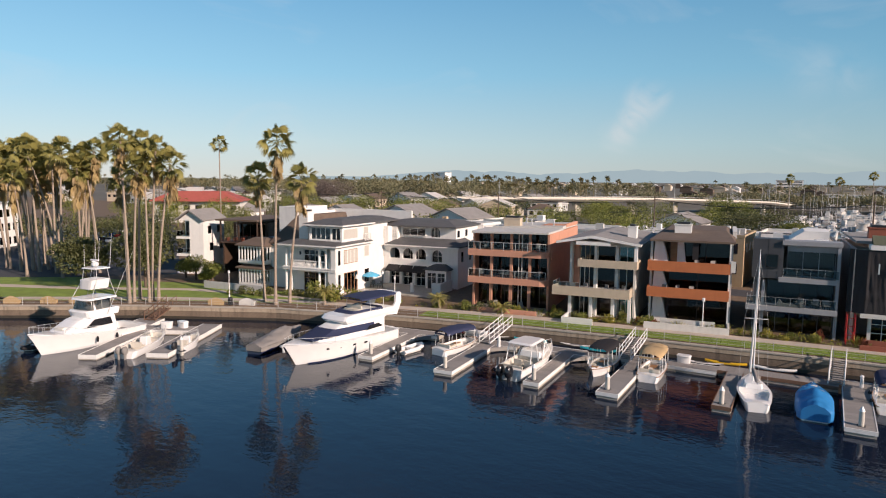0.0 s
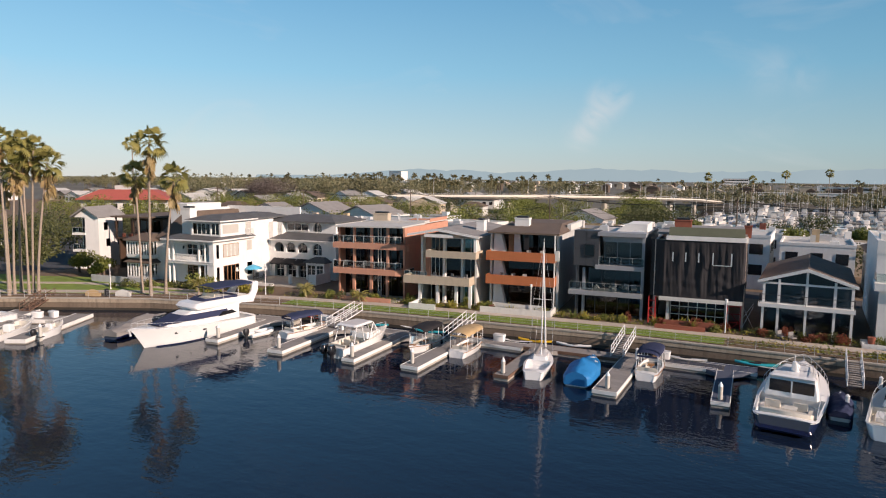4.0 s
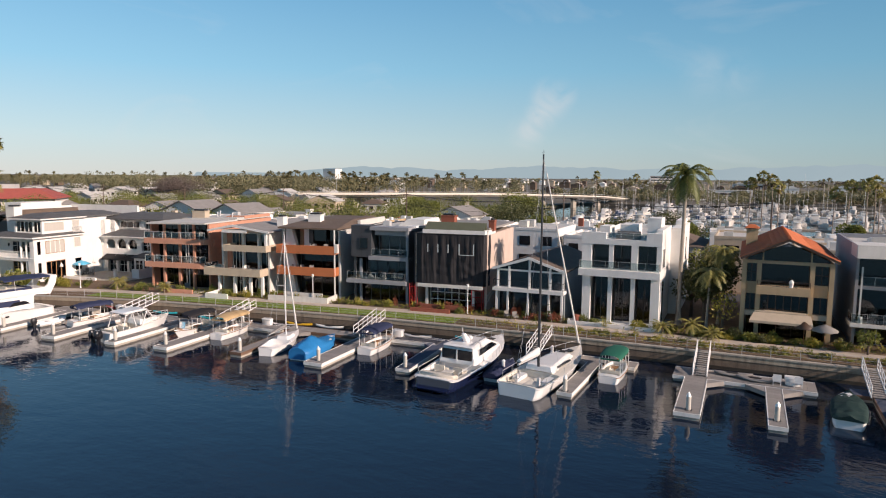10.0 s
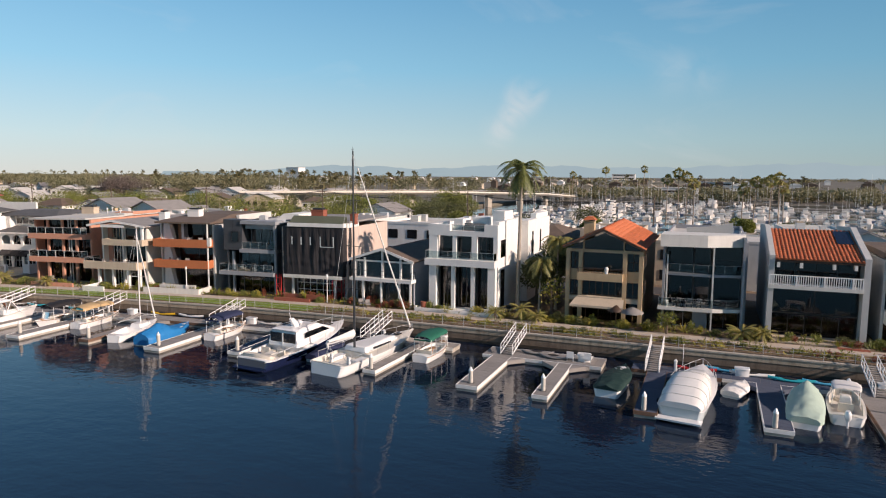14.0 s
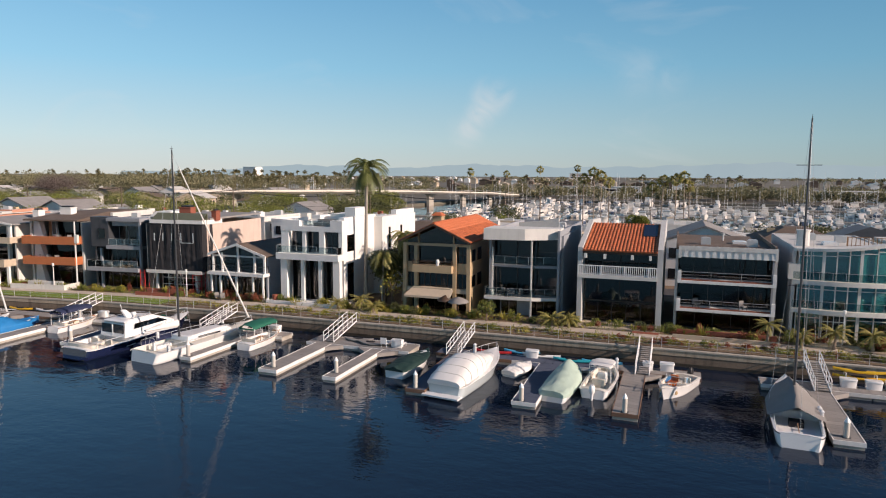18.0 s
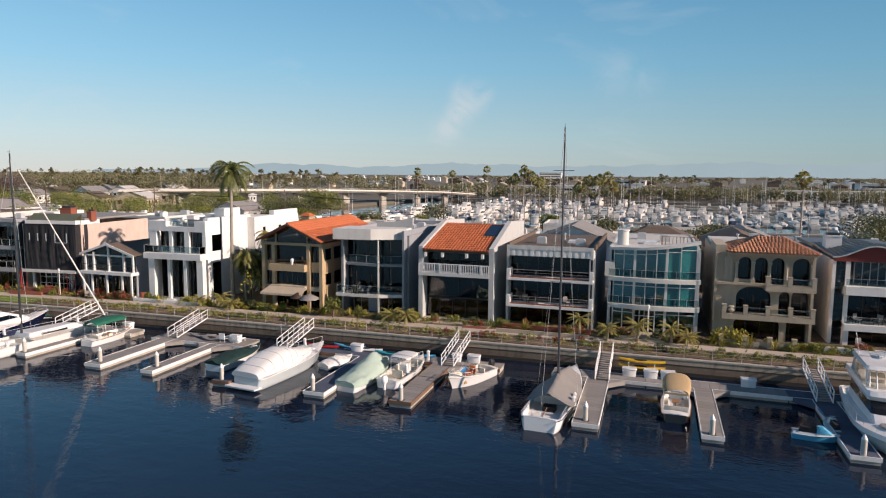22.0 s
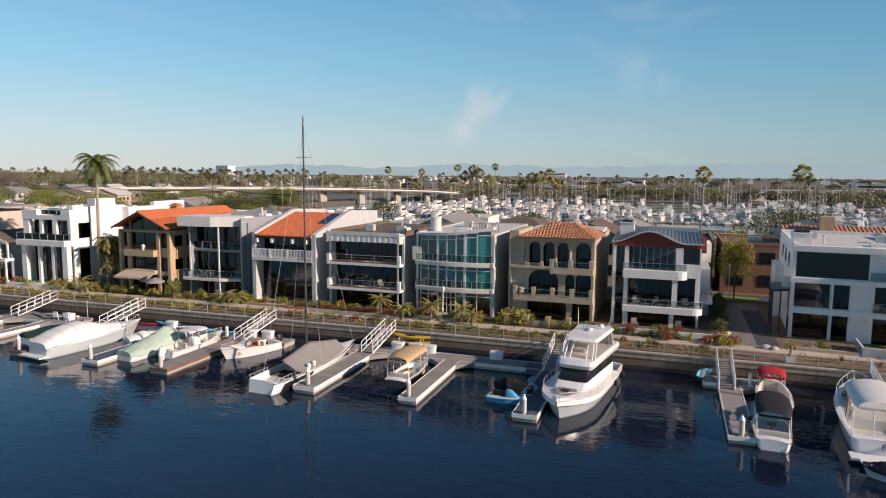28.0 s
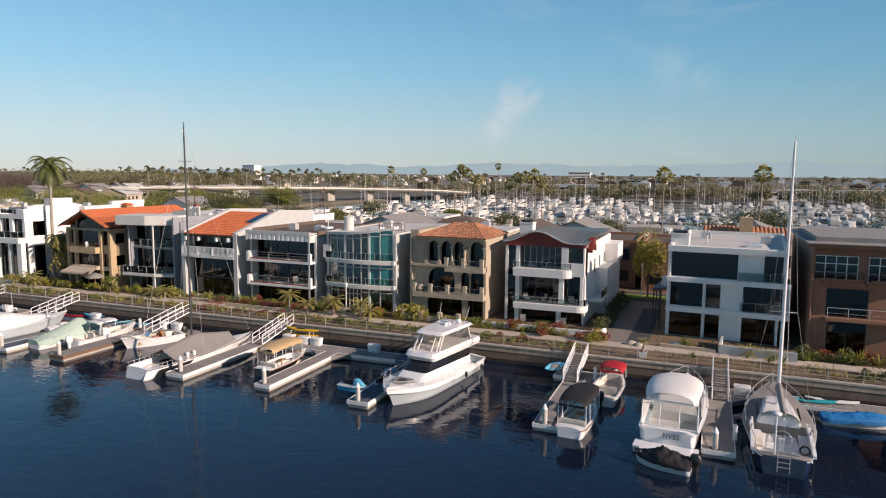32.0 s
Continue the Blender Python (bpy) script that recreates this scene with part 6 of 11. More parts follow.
for z0, z1 in ((0.1, 3.1), (3.6, 6.2)):
    front_fill(P, 0.3, 1.9, z0, z1 + 0.2, 2.0, 2.3, WHITE)
    front_fill(P, 5.6, 6.2, z0, z1 + 0.2, 2.0, 2.3, WHITE)
    front_fill(P, 7.5, W - 0.3, z0, z1 + 0.2, 2.0, 2.3, WHITE)
    window(P, 1.9, 5.6, z0, z1 - 0.4, 2.1, 4, WHITE if z0 > 1 else WOOD, PANEDARK, bars=(0.68,))
    window(P, 6.2, 7.5, z0, z1 - 0.4, 2.1, 2, WHITE, PANEDARK)
    front_fill(P, 1.9, 7.5, z1 - 0.4, z1 + 0.2, 2.0, 2.3, WHITE)
part("wall_lantern", G().box(1.3, 1.5, 1.85, 2.0, 5.1, 5.5).box(1.35, 1.45, 1.8, 1.9, 5.0, 5.1), BLACK, P)
part("porch_roof", G().loft([[(-0.5, -0.55, 6.6), (W + 0.45, -0.55, 6.6), (W + 0.45, 8.9, 6.6), (-0.5, 8.9, 6.6)], [(-0.5, -0.55, 6.8), (W + 0.45, -0.55, 6.8), (W + 0.45, 8.9, 6.8), (-0.5, 8.9, 6.8)], [(0.7, 1.6, 7.25), (W - 0.02, 1.6, 7.1), (W - 0.02, 8.6, 7.1), (0.7, 8.6, 7.25)]], smooth=False), ROOFSLATE, P, "dark shingle porch roof")
part("fascia", G().box(-0.52, W + 0.47, -0.6, -0.55, 6.52, 6.72).box(W + 0.45, W + 0.5, -0.55, 8.9, 6.52, 6.72), WHITE, P)
# top storey, set in from the lawn side
part("tower_wall", G().box(3.1, 3.4, 1.6, D, 6.75, 9.3).box(3.4, W - 0.3, 1.6, 1.9, 6.75, 7.3).box(3.4, W - 0.3, 1.6, 1.9, 8.95, 9.3).box(6.55, 6.75, 1.6, 1.9, 7.3, 8.95), WHITE, P)
window(P, 3.4, 6.55, 7.3, 8.95, 1.7, 4, WHITE, PANE)
window(P, 6.75, W - 0.3, 7.3, 8.95, 1.7, 2, WHITE, PANEDARK)
part("roof", G().loft([[(2.5, 1.0, 9.25), (W + 0.5, 1.0, 9.25), (W + 0.5, D + 3, 9.25), (2.5, D + 3, 9.25)], [(2.5, 1.0, 9.42), (W + 0.5, 1.0, 9.42), (W + 0.5, D + 3, 9.42), (2.5, D + 3, 9.42)], [(4.0, 4.0, 10.0), (W - 1.6, 4.0, 10.0), (W - 1.6, D + 1, 10.0), (4.0, D + 1, 10.0)]], smooth=False), ROOFSLATE, P, "dark grey hipped shingle roof")
part("gutter", G().box(2.45, W + 0.55, 0.94, 1.0, 9.2, 9.38).box(W + 0.5, W + 0.56, 1.0, 9.4, 9.2, 9.38), WHITE, P)
for y0, y1, z0, z1 in SW:
    big = y1 - y0 > 2
    side_window(P, W, y0, y1, z0, z1, 1, WOOD if big and z0 < 7 else WHITE, pane=CURTAIN if z0 > 3.8 and y1 - y0 > 1 else None)
    if big and z0 < 7:
        for k in (1, 2, 3):
            yk = y0 + (y1 - y0) * k / 4
            part("mullion", G().box(W - 0.1, W + 0.03, yk - 0.06, yk + 0.06, z0, z1), WHITE if z0 > 3 else WOOD, P)
bar_rail(P, [(W + 0.35, 6.9), (W + 0.35, 8.6)], 6.95, 0.95, WHITE)
chimney(P, 1.0, 2.5, 2.2, 3.6, 5.0, 10.9, WHITE)
part("parapet_wall", G().box(-5.4, 9.4, 20.0, 20.4, 0, 10.6), WHITE, P, "plain white wall of the house behind")
part("parapet_wall", G().box(-5.4, -5.0, 13.0, 20.0, 0, 10.4), WHITE, P)

# recessed wing: arcade of three arches, awnings, terrace
P = house(-61.2, 77.3, 8, "white arcaded villa wing with dark awnings over a terrace", "villa")
W, D = 13.6, 11.0
AC = (3.4, 5.55, 7.7)
part("side_wall", G().box(W - 0.3, W, 0.0, D, 0, 5.9).box(W - 1.6, W - 1.3, 2.2, D, 5.9, 8.6), WHITE, P)
part("rear_wall", G().box(0.3, W - 0.3, D - 0.3, D, 0, 8.6), WHITE, P)
part("floor_slab", G().box(0.3, W - 0.3, 0.3, D - 0.3, 2.95, 3.2).box(0.3, W - 0.3, 1.4, D - 0.3, 5.7, 5.95), WHITE, P)
arch_wall(P, 2.3, W - 0.3, 2.95, 5.95, 0, 0.3, [(c, 0.85, 3.85, 4.65) for c in AC] + [(10.3, 0.8, 3.7, 4.65)], WHITE, "arcade_wall")
arch_wall(P, 2.3, W - 0.3, 0, 2.95, 0, 0.3, [(c, 0.85, 0, 1.9) for c in AC], WHITE)
window(P, 2.5, 9.0, 0.0, 2.7, 0.5, 9, WHITE, PANEDARK, bars=(0.45,))
window(P, 9.4, 11.2, 3.6, 5.5, 0.42, 2, WHITE, PANE, bars=(0.5,))
window(P, 2.5, 9.2, 3.2, 5.7, 1.6, 5, WHITE, PANEDARK)
for c in AC:
    gg = G().box(c - 0.85, c + 0.85, 0.04, 0.24, 3.85, 3.97)
    for i in range(9):
        gg.tube((c - 0.76 + i * 0.19, 0.14, 3.2), (c - 0.76 + i * 0.19, 0.14, 3.85), 0.06, 0.04, 6)
    part("balustrade", gg, WHITE, P)
    part("awning", G().loft([[(c - 1.0, -0.02, 3.0), (c + 1.0, -0.02, 3.0), (c + 1.0, -0.02, 2.95), (c - 1.0, -0.02, 2.95)], [(c - 1.08, -1.1, 2.35), (c + 1.08, -1.1, 2.35), (c + 1.08, -1.1, 2.3), (c - 1.08, -1.1, 2.3)], [(c - 1.08, -1.1, 2.1), (c + 1.08, -1.1, 2.1), (c + 1.08, -1.06, 2.1), (c - 1.08, -1.06, 2.1)]], smooth=False), BLACKC, P, "dark awning")
part("lower_roof", G().loft([[(2.1, -0.65, 5.92), (W + 0.4, -0.65, 5.92), (W + 0.4, 6, 5.92), (2.1, 6, 5.92)], [(2.1, -0.65, 6.08), (W + 0.4, -0.65, 6.08), (W + 0.4, 6, 6.08), (2.1, 6, 6.08)], [(3.4, 2.3, 6.95), (W - 1.35, 2.3, 6.95), (W - 1.35, 5.6, 6.95), (3.4, 5.6, 6.95)]], smooth=False), ROOFSLATE, P, "dark grey lower shingle roof")
arch_wall(P, 3.2, W - 1.6, 6.75, 8.6, 2.2, 2.5, [(9.0, 0.75, 7.1, 7.8)], WHITE)
part("loggia_opening", G().box(3.5, 7.6, 2.1, 2.19, 7.15, 8.35), WHITE, P)
window(P, 3.6, 7.5, 7.2, 8.3, 2.0, 3, WHITE, PANEDARK)
window(P, 8.2, 9.8, 7.0, 8.6, 2.55, 3, WHITE, PANE)
part("roof", G().loft([[(-0.2, 1.0, 8.55), (W - 1.0, 1.5, 8.55), (W - 1.0, D + 0.4, 8.55), (-0.2, D + 0.4, 8.55)], [(-0.2, 1.0, 8.75), (W - 1.0, 1.5, 8.75), (W - 1.0, D + 0.4, 8.75), (-0.2, D + 0.4, 8.75)], [(2.5, 4.5, 9.5), (W - 3.5, 4.5, 9.5), (W - 3.5, D - 2.5, 9.5), (2.5, D - 2.5, 9.5)]], smooth=False), ROOFSLATE, P, "dark grey hipped shingle roof")
part("fascia", G().box(2.05, W + 0.42, -0.7, -0.65, 5.85, 6.02), WHITE, P)
part("bay_roof", G().loft([[(9.0, -1.9, 2.75), (12.9, -1.9, 2.75), (12.9, 0, 2.75), (9.0, 0, 2.75)], [(9.0, -1.9, 2.88), (12.9, -1.9, 2.88), (12.9, 0, 2.88), (9.0, 0, 2.88)], [(10.2, -0.7, 3.5), (11.8, -0.7, 3.5), (11.8, 0, 3.5), (10.2, 0, 3.5)]], smooth=False), ROOFSLATE, P, "dark hipped bay roof")
part("bay_wall", G().box(9.3, 9.5, -1.6, 0, 0, 2.75).box(12.3, 12.5, -1.6, 0, 0, 2.75).box(9.5, 12.3, -1.6, -1.5, 2.4, 2.75).box(10.95, 11.1, -1.6, -1.5, 0, 2.4), WHITE, P)
window(P, 9.5, 10.95, 0, 2.4, -1.55, 2, WHITE, PANE, bars=(0.75,), name="bay_window")
window(P, 11.1, 12.3, 0.9, 2.4, -1.55, 2, WHITE, PANE, bars=(0.6,), name="bay_window")
part("bay_sill_wall", G().box(11.1, 12.3, -1.6, -1.5, 0, 0.9), WHITE, P)
for y in (1.0, 4.0):
    side_window(P, W, y, y + 1.0, 3.7, 5.3, 1, WHITE)
    side_window(P, W - 1.3, y + 1.6, y + 2.6, 7.1, 8.2, 1, WHITE)
part("link_wall", G().box(-0.4, 2.3, 0.0, D, 0, 8.6).box(2.3, 3.2, 1.2, D, 5.9, 8.6), WHITE, P, "white link between the wings")
for x0, x1, z0, z1, m in ((0.8, 1.7, 7.0, 8.1, CURTAIN), (2.35, 3.1, 7.1, 8.1, CURTAIN), (0.8, 1.7, 4.3, 5.6, PANE), (0.9, 1.8, 0.9, 2.4, PANE)):
    yy = 1.1 if x0 > 2 else -0.1
    part("window_surround", G().box(x0 - 0.12, x1 + 0.12, yy + 0.04, yy + 0.1, z0 - 0.1, z1).slab([(x0 - 0.12, yy + 0.04), (x1 + 0.12, yy + 0.04), (x1 + 0.12, yy + 0.1), (x0 - 0.12, yy + 0.1)], z1, z1 + 0.08), OFFWHITE, P)
    window(P, x0, x1, z0, z1, yy, 2, WHITE, m, bars=(0.5,))
part("terrace", G().box(-2.5, 13, -8.0, 0.0, -0.05, 0.1), CONC, P, "pale concrete terrace")
part("terrace_wall", G().box(2.0, 8.0, -8.3, -8.0, -0.05, 0.42), WHITE, P)
part("garden_wall", G().box(11.9, 13.2, -5.0, -4.7, 0, 1.5).box(13.0, 13.2, -4.7, -1.0, 0, 1.5), WHITE, P)
part("gate_post", G().box(8.9, 9.3, -5.6, -5.2, 0, 1.3).box(8.85, 9.35, -5.65, -5.15, 1.3, 1.38), WHITE, P)

# brown-roofed neighbour with white louvred porches
P = house(-75.6, 64.2, 8, "house with brown shingle porch roofs and white louvred porches")
part("wall", G().box(0.6, 8.2, 3.2, 16, 0, 6.6).box(4.2, 8.2, 1.4, 3.2, 0, 6.2), WHITE, P)
part("gable_wall", G().wedge([(0.8, 6.6), (4.2, 6.6), (4.2, 11.2), (0.8, 11.2)], 8.0, 16.0), WHITE, P, "tall white wall")
part("roof", G().loft([[(4.4, 1.0, 6.2), (9.0, 1.0, 6.2), (9.0, 16, 6.2), (4.4, 16, 6.2)], [(4.4, 1.0, 6.4), (9.0, 1.0, 6.4), (9.0, 16, 6.4), (4.4, 16, 6.4)], [(6.6, 5.0, 10.2), (7.8, 5.0, 10.2), (7.8, 16, 10.2), (6.6, 16, 10.2)]], smooth=False), ROOFBROWN, P, "steep brown shingle roof")
for z in (0, 3.3):
    part("porch_roof", G().loft([[(-0.5, -0.6, z + 2.55), (4.9, -0.6, z + 2.55), (4.9, 3.2, z + 2.55), (-0.5, 3.2, z + 2.55)], [(-0.5, -0.6, z + 2.68), (4.9, -0.6, z + 2.68), (4.9, 3.2, z + 2.68), (-0.5, 3.2, z + 2.68)], [(1.2, 1.6, z + 3.6), (3.4, 1.6, z + 3.6), (3.4, 3.2, z + 3.6), (1.2, 3.2, z + 3.6)]], smooth=False), ROOFBROWN, P, "brown shingle porch roof")
    for za, zb in ((z + 0.1, z + 0.5), (z + 2.35, z + 2.54)):
        part("porch_beam", G().box(-0.1, 4.5, -0.3, -0.12, za, zb).box(4.32, 4.5, -0.12, 3.2, za, zb), WHITE, P)
    for i in range(9):
        part("porch_post", G().box(-0.1 + i * 0.54, 0.1 + i * 0.54, -0.28, -0.14, z + 0.5, z + 2.35), WHITE, P)
    for i in range(5):
        part("porch_post", G().box(4.33, 4.48, 0.5 + i * 0.6, 0.62 + i * 0.6, z + 0.5, z + 2.35), WHITE, P)
    part("porch_floor", G().box(-0.1, 4.5, -0.12, 3.2, z - 0.1, z + 0.1), OFFWHITE, P)
    window(P, 0.7, 4.1, z + 0.2, z + 2.3, 3.05, 5, WHITE, PANE)
part("garden_wall", G().box(-3, 7.4, -4.2, -4.0, 0, 1.0), LGREY, P)

# ---- the town behind: streets, back rows of houses, bridge, hills ----
rnd = random.Random(7)
band_road = G().slab([(-128, 36), (-113, 43), (-101, 56), (-92, 66), (-186, 132), (-215, 118)], ZG - 0.3, ZG + 0.015)
solid("road", band_road, ASPHALT, "grey asphalt street running inland from the quay", "road", kind="structure")
solid("road", G().box(-86, 220, 97, 103, ZG - 0.3, ZG + 0.012), ASPHALT, "asphalt back street between the rows of houses", "road", kind="structure")


def back_house(x, y, w, d, h, rot, wm, rm, style, label):
    P = thing("back_house", label, "house", "houses of the back rows", at=pose(x, y, ZG if y < 200 and x > -900 else ZG - 0.25, 0, 0, rot))
    part("wall", G().box(0, w, 0, d, -0.3, h), wm, P)
    if style == "flat":
        part("roof", G().box(0.2, w - 0.2, 0.2, d - 0.2, h, h + 0.05), rm, P)
        for a, b, c, e in ((-0.05, w + 0.05, -0.05, 0.2), (-0.05, w + 0.05, d - 0.2, d + 0.05), (-0.05, 0.2, 0.2, d - 0.2), (w - 0.2, w + 0.05, 0.2, d - 0.2)):
            part("parapet", G().box(a, b, c, e, h, h + 0.4), wm, P)
        for k in range(rnd.randint(1, 4)):
            ux, uy = rnd.uniform(1, w - 2), rnd.uniform(1, d - 2)
            part("roof_unit", G().box(ux, ux + rnd.uniform(0.6, 1.8), uy, uy + rnd.uniform(0.6, 1.4), h + 0.05, h + rnd.uniform(0.5, 1.3)), rnd.choice((STEEL, WHITE, LGREY, ROOFLIGHT)), P)
    elif style == "gable":
        part("roof", G().wedge([(-0.5, h - 0.1), (w / 2, h + w * 0.2), (w + 0.5, h - 0.1), (w + 0.5, h + 0.1), (w / 2, h + w * 0.2 + 0.2), (-0.5, h + 0.1)], -0.5, d + 0.5), rm, P)
        part("gable_wall", G().wedge([(0.05, h), (w - 0.05, h), (w / 2, h + w * 0.2 - 0.05)], 0.02, 0.2), wm, P)
    else:
        part("roof", G().loft([[(-0.5, -0.5, h), (w + 0.5, -0.5, h), (w + 0.5, d + 0.5, h), (-0.5, d + 0.5, h)], [(w * 0.35, d * 0.35, h + w * 0.18), (w * 0.65, d * 0.35, h + w * 0.18), (w * 0.65, d * 0.65, h + w * 0.18), (w * 0.35, d * 0.65, h + w * 0.18)]], smooth=False), rm, P)
    n = max(2, int(w / 3))
    fl = max(1, int(h / 3))
    for f in range(fl):
        for i in range(n):
            a = (i + 0.25) * w / n
            part("window", G().box(a, a + w / n * 0.5, -0.06, -0.01, h - 2.4 - f * 3, h - 0.9 - f * 3), BLACKGEL, P)
    if rnd.random() < 0.6:
        cx_, cy_ = rnd.uniform(1, w - 2), rnd.uniform(d * 0.3, d * 0.7)
        part("chimney", G().box(cx_, cx_ + 1.0, cy_, cy_ + 0.8, h - 0.5, h + rnd.uniform(1.2, 2.4)), rnd.choice((WHITE, BEIGE, BRICKRED, TAN)), P)
    if style != "hip":
        side = G()
        for k in range(3):
            side.box(w + 0.01, w + 0.05, d * (0.15 + 0.28 * k), d * (0.15 + 0.28 * k) + 1.2, h - 2.3, h - 1.0)
            if y < 115:
                part("window", side, BLACKGEL, P)
                side = G()
        if y >= 115:
            part("window", side, BLACKGEL, P)
    return P


LOOKS = [(WHITE, ROOFLIGHT, "flat", "white stucco house with flat pale roof"), (OFFWHITE, ROOFLIGHT, "flat", "off-white house with pale flat roof"), (BEIGE, ROOFLIGHT, "flat", "beige house with pale flat roof"), (WHITE, ROOFLIGHT, "flat", "white stucco house with flat pale roof"), (OFFWHITE, ROOFGREY, "flat", "off-white house with flat grey roof"), (BEIGE, ROOFBROWN, "gable", "beige house with brown gabled roof"),
         (WHITE, ROOFGREY, "gable", "white house with grey gabled roof"), (LGREY, ROOFLIGHT, "flat", "grey house with pale flat roof"),
         (OFFWHITE, ROOFBROWN, "hip", "off-white house with brown hipped roof"), (TAN, ROOFGREY, "flat", "tan house with grey flat roof")]
x = -82.0
while x < 215:
    w = rnd.uniform(8.5, 11.5)
    wm, rm, st, lab = rnd.choice(LOOKS)
    if 103 < x + w / 2 < 118:
        wm, rm, st, lab = BROWN, ROOFBROWN, "flat", "dark brown stucco house behind the alley"
    back_house(x, 104 + rnd.uniform(0, 2), w, 12, rnd.uniform(6.2, 7.8), 0, wm, rm, st, lab)
    x += w + rnd.uniform(0.8, 2.0)
x = -100.0
while x < 225:
    w = rnd.uniform(9, 13)
    wm, rm, st, lab = rnd.choice(LOOKS)
    back_house(x, 126 + rnd.uniform(0, 5), w, 11, rnd.uniform(4.4, 7.0), rnd.uniform(-4, 4), wm, rm, st, lab)
    x += w + rnd.uniform(1.5, 6)
x = -190.0
while x < -45:
    w = rnd.uniform(10, 15)
    wm, rm, st, lab = rnd.choice(LOOKS)
    back_house(x, 150 + rnd.uniform(-6, 30), w, 11, rnd.uniform(3.2, 5.4), rnd.uniform(-20, 20), wm, rm, st, lab)
    x += w + rnd.uniform(1, 6)
for k in range(46):
    wm, rm, st, lab = rnd.choice(LOOKS)
    xx, yy = rnd.uniform(-420, -110), rnd.uniform(200, 360)
    back_house(xx, yy, rnd.uniform(10, 16), 11, rnd.uniform(3.2, 6), rnd.uniform(-30, 30), wm, rm, st if st != "flat" else "gable", lab)

P = house(119, 106, 0, "long tan house with ridged red tile roof behind the quay houses", "house")
part("wall", G().box(0, 24, 0, 9, 0, 7.2), TAN, P)
part("roof_board", G().wedge([(-0.5, 7.1), (24.5, 7.1), (24.5, 7.2), (-0.5, 7.2)], -0.5, 9.5), DARKWOOD, P)
tile_slope(P, (-0.5, -0.6, 7.2), (24.5, -0.6, 7.2), (24.5, 4.5, 8.7), (-0.5, 4.5, 8.7), TILEOLD, pitch=0.5, row=0.7, pieces=250)
part("chimney", G().box(4.0, 5.6, 2.0, 3.4, 7, 10.2), TAN, P)
for i in range(7):
    part("window", G().box(1.2 + i * 3.3, 2.8 + i * 3.3, -0.06, -0.01, 4.4, 6.0), BLACKGEL, P)

# houses beside the street at the bend
P = house(-92.9, 66.4, 24, "white and glass modern house with balconies facing the lawn")
W, D = 7.0, 7.0
P.matrix_basis = P.matrix_basis @ Matrix.Diagonal((0.62, 1, 1.0, 1))
part("wall", G().box(3.2, W, 0, D, 0, 8.6).box(0, 3.2, 2.2, D, 0, 8.6), WHITE, P)
part("roof", G().wedge([(-0.4, 8.6), (W / 2, 10.2), (W + 0.4, 8.6), (W + 0.4, 8.8), (W / 2, 10.4), (-0.4, 8.8)], -0.6, D + 0.5), ROOFGREY, P)
part("gable_wall", G().wedge([(0.1, 8.6), (W - 0.1, 8.6), (W / 2, 10.15)], 0.0, 0.2), WHITE, P)
for z in (0.3, 3.2, 6.0):
    window(P, 0.3, 3.0, z, z + 2.3, 2.1, 2, BLACK, PANEDARK)
    part("balcony", G().box(-0.4, 3.3, -0.2, 2.2, z - 0.35, z), WHITE, P)
    glass_rail(P, [(-0.3, 2.0), (-0.3, -0.1), (3.2, -0.1)], z, 0.9)
for y, z in ((1.5, 6.4), (4.6, 6.4), (5.4, 3.6), (2, 3.6)):
    side_window(P, W, y, y + 1.1, z, z + 1.3, 1)
P = house(-87.3, 71.0, 14, "dark brown timber house with planted roof terrace")
part("wall", G().box(0, 6.6, 2.5, 13, 0, 8.2).box(0, 0.25, -0.4, 2.5, 0, 5.0).box(6.35, 6.6, -0.4, 2.5, 0, 5.0), DARKWOOD, P)
part("terrace", G().box(-0.6, 6.8, -0.6, 2.5, 5.0, 5.25), DARKWOOD, P)
part("roof", G().box(-1.0, 6.9, -1.0, 13.5, 8.6, 8.85), ROOFBROWN, P, "flat timber roof with deep eaves")
columns(P, (-0.4, 3.0, 6.5), -0.4, 5.25, 8.6, 0.2, DARKWOOD)
bar_rail(P, [(-0.5, -0.5), (6.7, -0.5)], 5.25, 0.9, BLACK, 0.2)
window(P, 0.4, 6.2, 5.4, 8.0, 2.38, 4, DARKWOOD, PANEDARK)
window(P, 0.4, 6.2, 0.2, 3.2, 2.38, 4, DARKWOOD, PANEDARK)
for x in (0.6, 2.0, 3.4):
    part("terrace_pot", G().tube((x, 0.1, 5.25), (x, 0.1, 5.85), 0.25, 0.34, 10), BRICKRED, P, "terracotta pot")
P = house(-200, 134, 40, "low building with long faded red roof")
part("wall", G().box(0, 28, 0, 16, 0, 7.5), OFFWHITE, P)
part("roof", G().loft([[(-1, -2, 7.3), (29, -2, 7.3), (29, 17, 7.3), (-1, 17, 7.3)], [(-1, -2, 7.5), (29, -2, 7.5), (29, 17, 7.5), (-1, 17, 7.5)], [(5, 4, 10.6), (22, 4, 10.6), (22, 12, 10.6), (5, 12, 10.6)]], smooth=False), mat("faded_red_roof", (0.40, 0.10, 0.075), 0.8, var=0.15, bump=0.05), P, "long faded red sheet roof")
part("roof_unit", G().box(9, 14, 7, 11, 10.5, 12.0), LGREY, P)
for i in range(7):
    part("window", G().box(2 + i * 3.8, 4 + i * 3.8, -0.06, -0.01, 4.4, 6.0), BLACKGEL, P)
P = house(-167, 52, 30, "white apartment building with balconies by the street")
part("wall", G().box(0, 18, 0, 14, 0, 9.5), WHITE, P)
part("roof", G().box(-0.3, 18.3, -0.3, 14.3, 9.5, 9.8), ROOFLIGHT, P)
